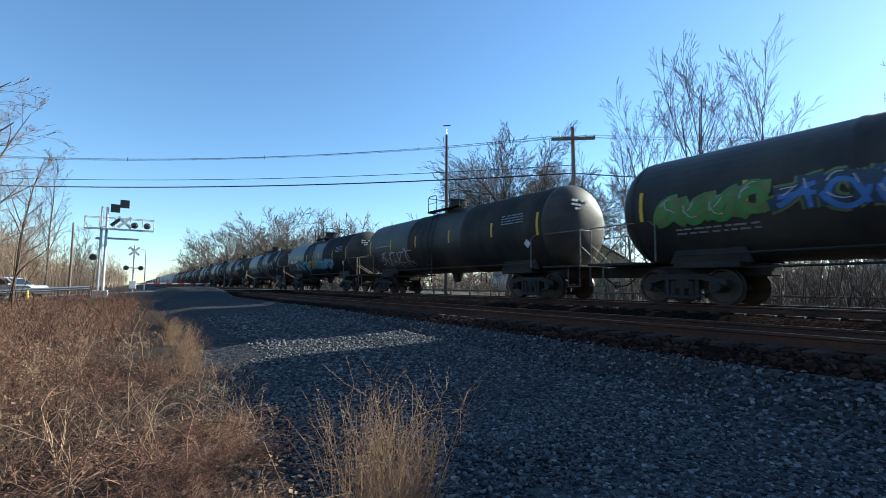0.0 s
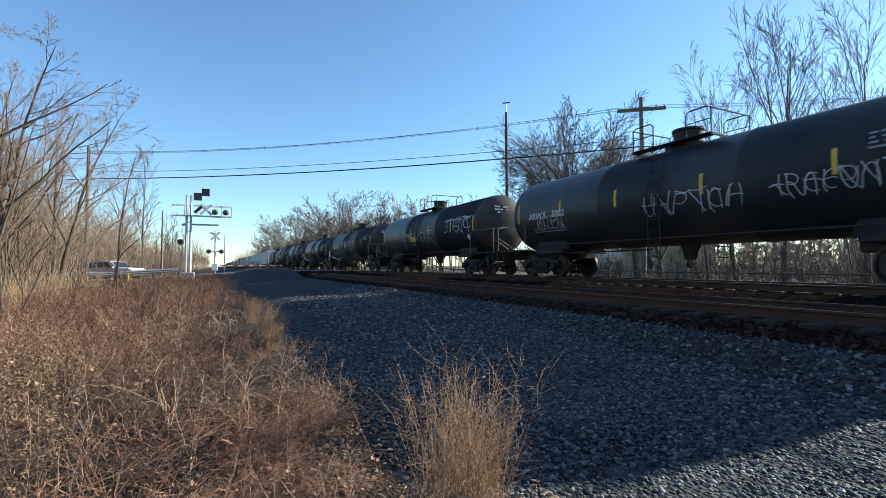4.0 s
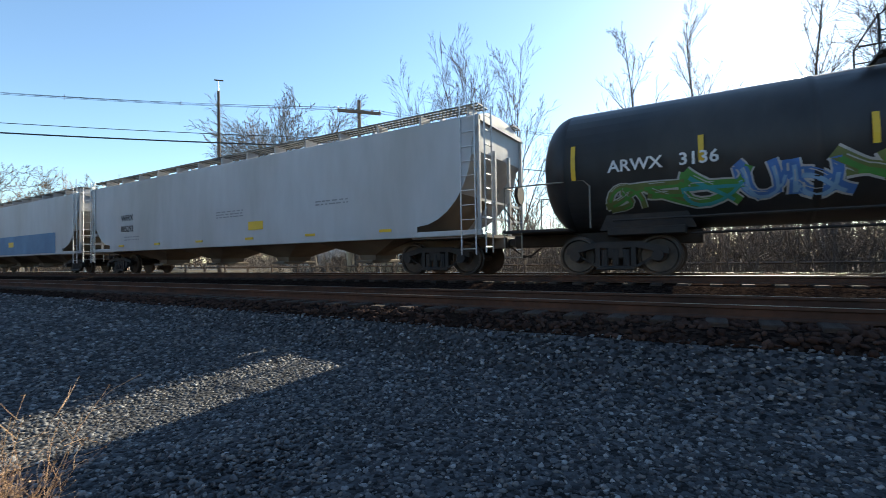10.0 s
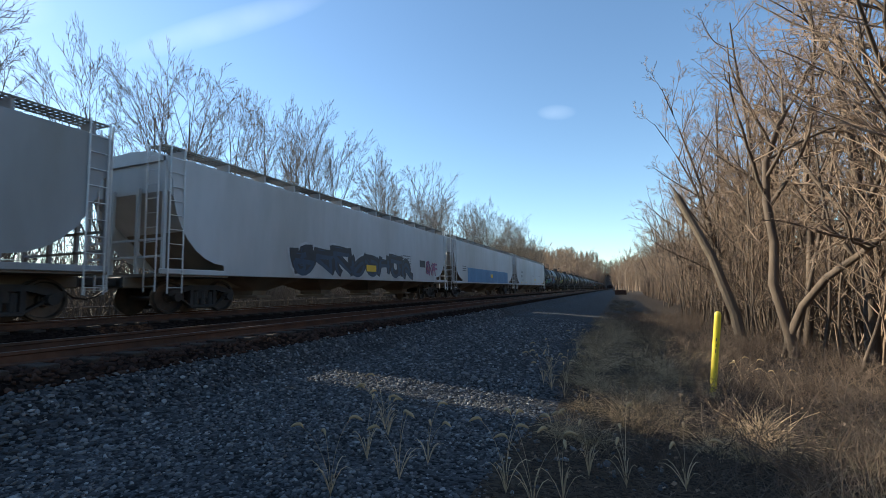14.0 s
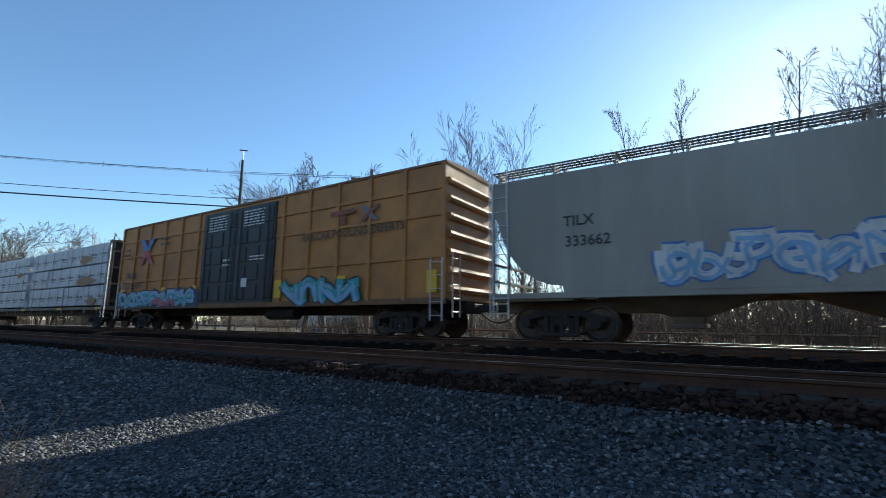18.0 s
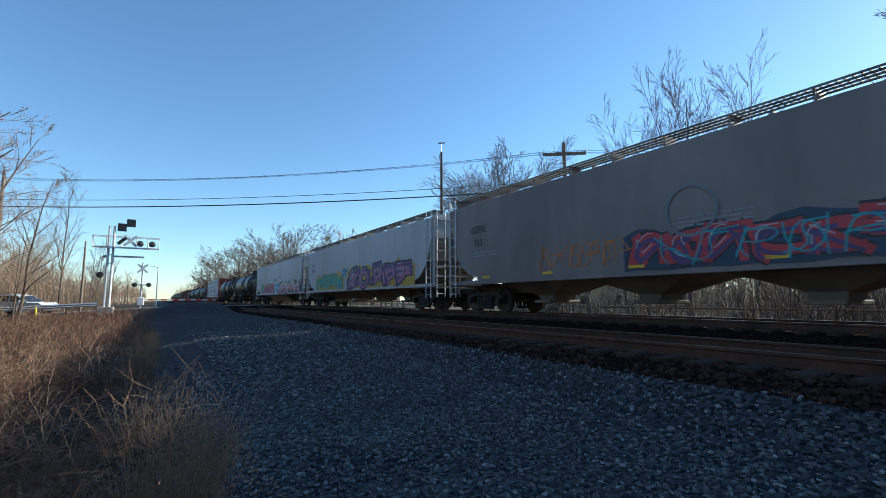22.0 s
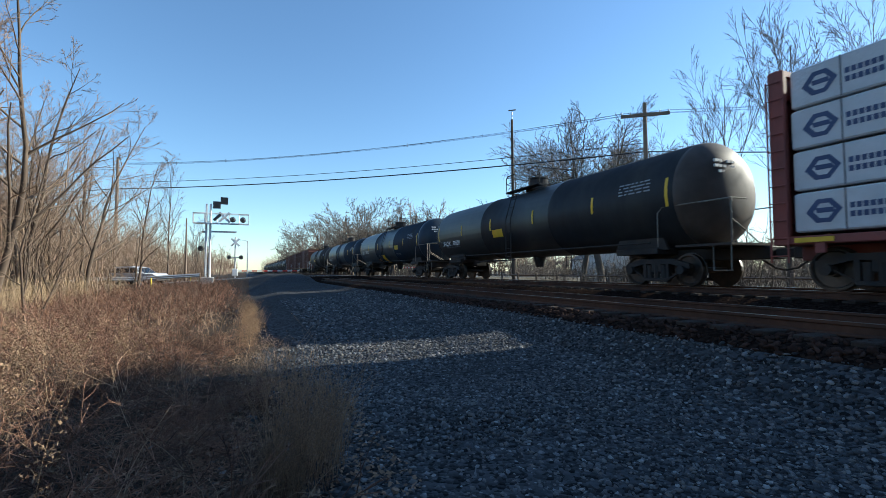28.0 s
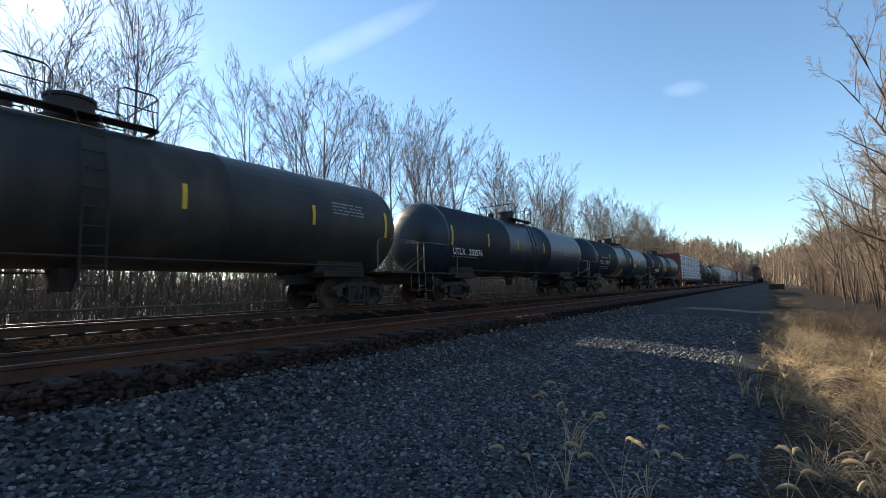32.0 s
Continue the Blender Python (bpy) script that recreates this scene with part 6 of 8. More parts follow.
def graffiti(parent, y0, width, z0, height, n, fill, outline, surf, seed, back="", thick=0.3, label=""):
    """Spray painting in interlocked bold strokes that spell nothing; y0 is the end that is read first."""
    rnd = random.Random(seed)
    if fill == outline or thick < 0.2:
        # a quick tag in thin strokes
        step = width / n
        for i in range(n):
            g, lean = Geo(), rnd.uniform(-0.1, 0.3)
            for k, st in enumerate(rnd.sample(STROKES, 3)):
                c = bezier([(a + rnd.uniform(-0.1, 0.1), b + rnd.uniform(-0.1, 0.1)) for a, b in st], 7)
                ribbon(g, [(y0 - step * (i + (u + lean * (w - 0.5)) * 0.95), z0 + height * w) for u, w in c], height * max(0.06, thick * 0.38), surf, 0.014 + 0.001 * k, 0.7)
            part("graffiti_tag", g, M[fill], parent, label)
        return
    if back:
        g, m = Geo(), 26
        top = [(y0 + 0.3 - (width + 0.6) * k / m, z0 + height * (1.0 + 0.16 * math.sin(k * 1.7 + seed) + rnd.uniform(-0.1, 0.1))) for k in range(m + 1)]
        bot = [(y, z0 - height * rnd.uniform(0.0, 0.06)) for y, _ in top]
        for k in range(m):
            for q in range(4):
                ring = []
                for i, t in ((k, q), (k + 1, q), (k + 1, q + 1), (k, q + 1)):
                    zz = bot[i][1] + (top[i][1] - bot[i][1]) * t / 4
                    ring.append((surf(zz) - 0.009, top[i][0], zz))
                g.add(ring, [(0, 1, 2, 3)])
        part("graffiti_ground", g, M[back], parent)
    shade = SHADES[fill]
    shine = "g_silver" if fill not in ("g_white", "g_cream", "g_silver", "g_black") else SHADES[fill]
    step = width / n
    for i in range(n):
        lift, tall, lean = rnd.uniform(-0.06, 0.06), rnd.uniform(0.88, 1.12), rnd.uniform(-0.18, 0.18)
        strokes = rnd.sample(STROKES, 3)
        wide = thick * min(step, height) * rnd.uniform(0.85, 1.1)
        def place(u, w):
            return (y0 - step * (i - 0.06 + (u + lean * (w - 0.5)) * 1.12), z0 + height * (0.12 + lift + w * 0.76 * tall))
        curves = [[place(*q) for q in bezier([(a + rnd.uniform(-0.08, 0.08), b + rnd.uniform(-0.06, 0.06)) for a, b in st], 9)] for st in strokes]
        g, index = Geo(), []
        for material, grow_, off, dy, dz in ((0, 1.42, 0.013, 0.0, 0.0), (1, 1.0, 0.018, 0.0, 0.0), (2, 0.42, 0.0215, 0.0, -0.26), (3, 0.1, 0.0235, 0.06, 0.3)):
            for k, c in enumerate(curves):
                before = len(g.f)
                ribbon(g, [(y + dy * wide, z + dz * wide) for y, z in (c if material < 2 else c[1:-1] if material == 2 else c[2:6])], wide * grow_, surf, off + 0.0012 * k + 0.0006 * (i % 2))
                index += [material] * (len(g.f) - before)
        me = g.mesh("graffiti", [M[outline], M[fill], M[shade], M[shine]])
        me.polygons.foreach_set("material_index", index)
        part("graffiti", me, None, parent, label)

# tank car
TANK_R, TANK_Z = 1.5, 2.56

def tank_surf(z):
    return -math.sqrt(max(TANK_R ** 2 - (z - TANK_Z) ** 2, 0.01))

def tank_car(length, shell="tank_black", label="black tank car with a domed end and yellow reflectors", rails="steel_dark"):
    car = thing("tank_car", label, "tank car", group="cars of the freight train")
    h = length / 2 - (1.0 if length < 18 else 0.98)
    straight = h - 0.75
    g = Geo()
    g.lathe([(-straight, TANK_R), (-straight * 0.34, TANK_R), (-straight * 0.34 + 0.01, TANK_R + 0.02), (-straight * 0.32, TANK_R + 0.02), (-straight * 0.32 + 0.01, TANK_R),
             (straight * 0.32, TANK_R), (straight * 0.32 + 0.01, TANK_R + 0.02), (straight * 0.34, TANK_R + 0.02), (straight * 0.34 + 0.01, TANK_R), (straight, TANK_R)], "y", (0, 0, TANK_Z), 40)
    part("tank_shell", g, M[shell], car, smooth=True)
    for s in (-1, 1):
        g = Geo()
        prof = [(s * (straight + 0.75 * math.sin(a)), TANK_R * math.cos(a) ** 0.72) for a in [k * math.pi / 2 / 9 for k in range(9)]] + [(s * h, 0.12)]
        g.lathe(prof, "y", (0, 0, TANK_Z), 40)
        # only the south head gets the dusty colour lightened for the sun
        part("tank_head", g, M["tank_end" if s < 0 and shell != "tank_blue" else shell], car, "domed end, the southern one dusty with sunlight in its colour", smooth=True)
        g = Geo()
        for x in (-1.2, 1.2):
            g.slab([(s * (h - 3.4), 1.05), (s * (h - 1.4), 1.05), (s * (h - 1.7), 1.7), (s * (h - 3.1), 1.7)], x * 0.75 - 0.05, x * 0.75 + 0.05)
        g.box(-1.15, 1.15, min(s * (h - 3.2), s * (h - 1.6)), max(s * (h - 3.2), s * (h - 1.6)), 0.92, 1.1, 0.02)
        part("saddle", g, M["steel_dark"], car)
        g = Geo()
        g.box(-1.5, 1.5, min(s * (h - 0.7), s * (h + 0.85)), max(s * (h - 0.7), s * (h + 0.85)), 1.06, 1.12)
        g.box(-0.3, 0.3, min(s * (h - 3.5), s * (h + 1.0)), max(s * (h - 3.5), s * (h + 1.0)), 0.72, 1.05, 0.03)
        part("end_platform", g, M["steel_dark"], car)
        e = s * (h + 0.8)
        for x in (-1.45, 1.45):
            g = Geo()
            g.tube([(x, s * (h - 1.3), 1.1), (x, s * (h - 1.3), 2.05), (x * 0.99, s * (h - 1.15), 2.2), (x * 0.97, e, 2.2), (x * 0.6, e, 2.2)], 0.02, 6)
            g.tube([(x * 0.97, e, 2.2), (x * 0.97, e, 1.1)], 0.02, 6)
            g.tube([(x * 0.97, e, 1.7), (x * 0.3, e, 1.15)], 0.018, 5)
            g.tube([(x, e, 1.1), (x, e, 0.45), (x, e - s * 0.45, 0.45), (x, e - s * 0.45, 1.1)], 0.02, 5)
            part("end_handrail", g, M["grating" if rails == "galv" else "steel_dark"], car)
        if s < 0:
            bars_end = Geo()
            for r in range(3):
                for k in range(5):
                    if (r + k) % 4:
                        bars_end.box(-0.75 + k * 0.16, -0.63 + k * 0.16, -h + 0.06 - 0.02, -h + 0.09, 3.05 + r * 0.14, 3.12 + r * 0.14)
            part("end_print", bars_end, M["white"], car)
        coupler(car, s * (length / 2 - 0.5), s)
        bogie(car, s * (h - 1.75))
    g = Geo()
    g.lathe([(0, 0.56), (0.12, 0.56), (0.14, 0.42), (0.52, 0.42), (0.54, 0.46), (0.6, 0.46), (0.64, 0.3), (0.66, 0.1)], "z", (0, 0, TANK_Z + TANK_R - 0.06), 18)
    part("manway_housing", g, M["steel_dark"], car)
    zt = TANK_Z + TANK_R + 0.02
    for x in (-0.72, 0.72):
        part("platform_grate", Geo().box(x - 0.2, x + 0.2, -1.3, 1.3, zt, zt + 0.03, 0.008), M["steel_dark"], car)
    for y in (-1.3, 1.3):
        part("platform_beam", Geo().box(-0.9, 0.9, y - 0.035, y + 0.035, zt - 0.05, zt - 0.002), M["steel_dark"], car)
    for x in (-0.88, 0.88):
        for y0, y1 in ((0.55, 1.3), (-1.3, -0.55)):
            r_ = part("top_railing", Geo().tube([(x, y0, zt), (x, y0, zt + 0.68), (x, y0 + 0.1, zt + 0.76), (x, y1 - 0.1, zt + 0.76), (x, y1, zt + 0.68), (x, y1, zt)], 0.021, 6), M["steel_dark"], car)
            part("mid_bar", Geo().tube([(x, y0, zt + 0.4), (x, y1, zt + 0.4)], 0.015, 5), M["steel_dark"], r_)
    for y in (-1.3, 1.3):
        part("end_bar", Geo().tube([(-0.88, y, zt + 0.7), (0.88, y, zt + 0.7)], 0.02, 6), M["steel_dark"], car)
    g = Geo()
    g.lathe([(0, 0.16), (0.35, 0.16), (0.4, 0.08)], "z", (0.4, 0.95, zt), 10)
    part("valve", g, M["steel_dark"], car)
    for s in (-1, 1):
        g = Geo()
        for y in (-0.2, 0.2):
            g.tube([(s * 1.62, y, 0.6), (s * 1.62, y, 2.7), (s * 1.28, y, 3.75), (s * 1.0, y, zt)], 0.022, 6)
        for k in range(9):
            z = 0.7 + k * 0.36
            x = 1.62 if z < 2.7 else 1.62 - (z - 2.7) * 0.4
            g.tube([(s * x, -0.2, z), (s * x, 0.2, z)], 0.014, 5)
        part("ladder", g, M["steel_dark"], car)
    g = Geo()
    g.lathe([(0.62, 0.16), (0.75, 0.2), (1.1, 0.3), (1.2, 0.4)], "z", (0, 0, 0), 14)
    part("outlet_valve", g, M["steel_dark"], car)
    part("brake_rod", Geo().tube([(-0.9, 0.6, 0.95), (-0.9, 4.4, 0.92)], 0.03, 6), M["steel_dark"], car)
    part("side_pipe", Geo().tube([(-1.25, -straight + 1, 1.25), (-1.25, straight - 1, 1.25)], 0.03, 6), M["steel_dark"], car)
    for y in (-h + 0.95, -straight * 0.62, -straight * 0.2, straight * 0.22, straight * 0.6, h - 0.95):
        strip(car, y, 2.6, 0.55 if abs(y) < h - 1.5 else 0.8, tank_surf)
    return car

# covered hopper
HOP_W = 1.56

def hop_surf(z):
    return -HOP_W - 0.014 if z < 3.75 else -HOP_W - 0.014 + (z - 3.75) * 0.35

def hopper_car(length, shell="hop_white", bays=4, label="pale grey covered hopper car with sloped ends"):
    car = thing("hopper_car", label, "hopper car", group="cars of the freight train")
    e = length / 2 - 0.62
    g = Geo()
    stations = [(-e + 0.15, 3.25), (-e + 2.3, 1.22), (e - 2.3, 1.22), (e - 0.15, 3.25)]
    rings = []
    for y, zb in stations:
        half = [(-HOP_W + 0.02, zb), (-HOP_W + 0.02, 3.75), (-HOP_W + 0.13, 4.12), (-HOP_W + 0.3, 4.26), (-0.8, 4.4), (0, 4.46)]
        rings.append([(x, y, z) for x, z in half + [(-x, z) for x, z in half[-2::-1]]])
    n = len(rings[0])
    f = [tuple(range(n)), tuple(3 * n + k for k in range(n - 1, -1, -1))]
    for i in range(3):
        f += [(i * n + k, i * n + (k + 1) % n, (i + 1) * n + (k + 1) % n, (i + 1) * n + k) for k in range(n)]
    g.add([p for r in rings for p in r], f)
    part("body", g, M[shell], car)
    # side sheets reach past the sloped floor, with a curved cut at each end
    for s in (-1, 1):
        g = Geo()
        cut = [(e - 0.25 - 1.75 * (1 - math.cos(a)), 3.55 - 2.2 * math.sin(a)) for a in [k * math.pi / 2 / 8 for k in range(9)]]
        out = [(e - 0.05, 4.1), (e - 0.12, 3.8)] + cut + [(e - 2.0, 1.18)]
        out = out + [(-y, z) for y, z in out[::-1]]
        g.slab(out, s * HOP_W - 0.012, s * HOP_W + 0.012)
        part("side_sheet", g, M[shell], car)
        g = Geo()
        g.box(s * (HOP_W - 0.06) - 0.06, s * (HOP_W - 0.06) + 0.1, -e + 0.05, e - 0.05, 1.05, 1.2, 0.015)
        part("side_sill", g, M["hop_under" if s > 0 else shell], car)
        g = Geo()
        g.box(s * 1.42 - 0.05, s * 1.42 + 0.05, -e + 0.1, e - 0.1, 4.1, 4.2, 0.01)
        part("roof_rail", g, M[shell], car)
        # running boards of open grating on brackets
        g = Geo()
        y = -e + 0.1
        while y < e - 0.1:
            g.box(s * 1.2 - 0.28, s * 1.2 + 0.28, y, y + 0.04, 4.46, 4.49)
            y += 0.12
        for x in (-0.28, -0.09, 0.09, 0.28):
            g.box(s * 1.2 + x - 0.012, s * 1.2 + x + 0.012, -e + 0.1, e - 0.1, 4.445, 4.485)
        part("running_board", g, M["grating"], car)
        k = -e + 0.4
        while k < e:
            part("bracket", once("bracket" + shell, lambda: fix_normals(Geo().box(-0.25, 0.22, -0.03, 0.03, 4.2, 4.46).mesh("bracket", M[shell]))), None, car, at=pose(s * 1.2, k, 0))
            k += 1.52
    g = Geo()
    g.box(-0.45, 0.45, -e + 1.2, e - 1.2, 4.44, 4.56, 0.03)
    for k in range(8):
        y = -e + 1.8 + k * (2 * e - 3.6) / 7
        g.box(-0.5, 0.5, y - 0.05, y + 0.05, 4.5, 4.62)
    part("roof_hatch", g, M[shell], car)
    for i in range(bays):
        c = (i - (bays - 1) / 2) * (2 * e - 5.2) / bays
        w = (2 * e - 5.6) / bays / 2
        g = Geo()
        v = [(x, y, z) for (z, a, b) in ((1.2, 1.45, w), (0.62, 0.55, 0.34), (0.42, 0.5, 0.3)) for x, y in ((-a, c - b), (a, c - b), (a, c + b), (-a, c + b))]
        q = [(0, 1, 2, 3), (8, 11, 10, 9)] + [(r * 4 + k, r * 4 + 4 + k, r * 4 + 4 + (k + 1) % 4, r * 4 + (k + 1) % 4) for r in (0, 1) for k in range(4)]
        g.add(v, q)
        g.box(-0.75, 0.75, c - 0.36, c + 0.36, 0.36, 0.46, 0.02)
        part("hopper_chute", g, M["hop_under"], car)
    for s in (-1, 1):
        y = s * (e - 0.02)
        g = Geo()
        g.box(-1.5, 1.5, min(y, y - s * 2.2), max(y, y - s * 2.2), 1.0, 1.08)
        g.box(-0.3, 0.3, min(y + s * 0.1, y - s * 4.0), max(y + s * 0.1, y - s * 4.0), 0.72, 1.02, 0.03)
        part("end_sill", g, M["hop_under"], car)
        g = Geo()
        for x in (-1.48, -0.5, 0.5, 1.48):
            g.box(x - 0.045, x + 0.045, y - s * 0.09 - 0.04, y - s * 0.09 + 0.04, 1.05, 4.15 if abs(x) > 1 else 3.4)
        g.box(-1.5, 1.5, y - s * 0.1 - 0.05, y - s * 0.1 + 0.05, 4.05, 4.18)
        for z in (1.5, 1.95):
            g.box(-1.5, 1.5, y - s * 0.1 - 0.03, y - s * 0.1 + 0.03, z, z + 0.06)
        part("end_frame", g, M[shell], car)
        g = Geo()
        g.slab([(s * (e - 2.3), 1.2), (s * (e - 2.2), 1.2), (s * (e - 0.3), 3.2), (s * (e - 0.4), 3.3)], -1.45, 1.45)
        part("slope_sheet", g, M["hop_under"], car, "rust-stained slope sheet")
        ladder(car, -HOP_W - 0.05, y - s * 0.35, 0.55, 4.5, 0.42, "y", "galv")
        ladder(car, -1.2, y + s * 0.05, 0.6, 4.5, 0.42, "x", "galv")
        ladder(car, HOP_W + 0.05, y - s * 0.35, 0.55, 4.5, 0.42, "y", "galv")
        coupler(car, s * (length / 2 - 0.5), s)
        bogie(car, s * (e - 1.75))
    g = Geo()
    g.lathe([(-0.05, 0.28), (0.05, 0.28)], "y", (0.75, -e - 0.12, 2.3), 16)
    part("brake_wheel", g, M["steel_dark"], car)
    return car

# boxcar
def flat_surf(x):
    return lambda z: -x

def box_car(length, shell="box_yellow", doors="box_door", top=5.25, label="yellow hi-cube boxcar with black double doors"):
    car = thing("box_car", label, "boxcar", group="cars of the freight train")
    e = length / 2 - 0.75
    g = Geo()
    g.box(-1.48, 1.48, -e, e, 1.1, top - 0.12)
    part("body", g, M[shell], car)
    g = Geo()
    g.prism([(-1.52, top - 0.14), (-1.52, top - 0.06), (0, top + 0.04), (1.52, top - 0.06), (1.52, top - 0.14)], -e - 0.02, e + 0.02)
    part("roof", g, M["box_edge"], car)
    for s in (-1, 1):
        d0 = 2.45
        post = once("post" + shell, lambda: fix_normals(Geo().box(-0.05, 0.05, -0.07, 0.07, 1.1, top - 0.14, 0.012).mesh("side_post", M[shell])))
        for k in range(15):
            a = -e + 0.07 + k * (2 * e - 0.14) / 14
            if abs(a) > d0 - 0.2:
                part("side_post", post, None, car, at=pose(s * 1.51, a, 0))
        for z in (2.35, 3.6, 4.4):
            for y0, y1 in ((-e, -d0), (d0, e)):
                part("side_belt", Geo().box(s * 1.5 - 0.03, s * 1.5 + 0.04, y0, y1, z - 0.06, z + 0.06, 0.012), M[shell], car)
        g = Geo()
        g.box(s * 1.5 - 0.05, s * 1.5 + 0.05, -e, e, 0.98, 1.16)
        part("side_sill", g, M["box_edge"], car)
        for y0, y1 in ((-d0 + 0.03, -0.02), (0.02, d0 - 0.03)):
            g = Geo()
            x0 = s * 1.55
            g.box(min(x0, x0 - s * 0.08), max(x0, x0 - s * 0.08), y0, y1, 1.12, top - 0.25)
            for k in range(3):
                for j in range(5):
                    ya, yb = y0 + (y1 - y0) * (k + 0.12) / 3, y0 + (y1 - y0) * (k + 0.88) / 3
                    za, zb = 1.2 + (top - 1.55) * (j + 0.1) / 5, 1.2 + (top - 1.55) * (j + 0.9) / 5
                    g.box(min(x0, x0 + s * 0.035), max(x0, x0 + s * 0.035), ya, yb, za, zb, 0.012)
            for y in (y0 + 0.35, y1 - 0.35):
                g.tube([(x0 + s * 0.07, y, 1.2), (x0 + s * 0.07, y, top - 0.35)], 0.022, 6)
            part("door", g, M[doors], car, "black ribbed sliding door" if doors == "box_door" else "")
        g = Geo()
        y = s * e
        for k in range(7):
            z = 1.4 + k * (top - 1.9) / 6.3
            g.tube([(-1.4, y, z), (1.4, y, z)], 0.12, 8)
        part("end_ribs", g, M[shell], car)
        ladder(car, -1.56, y - s * 0.3, 0.5, 2.3, 0.4, "y", "galv")
        ladder(car, -1.2, y + s * 0.16, 0.6, 2.4, 0.4, "x", "galv")
        coupler(car, s * (length / 2 - 0.5), s)
        bogie(car, s * (e - 1.9))
        g = Geo()
        g.box(-0.35, 0.35, min(y, y - s * 4.4), max(y, y - s * 4.4), 0.72, 1.1, 0.03)
        part("draft_sill", g, M["steel_dark"], car)
    g = Geo()
    g.box(-0.3, 0.3, -e + 3, e - 3, 0.68, 1.0)
    g.tube([(-0.9, -3.2, 0.75), (-0.9, -1.6, 0.75)], 0.24, 12)
    g.tube([(-1.0, 1.0, 0.7), (-1.0, 4.0, 0.7)], 0.03, 6)
    part("underframe", g, M["steel_dark"], car)
    return car

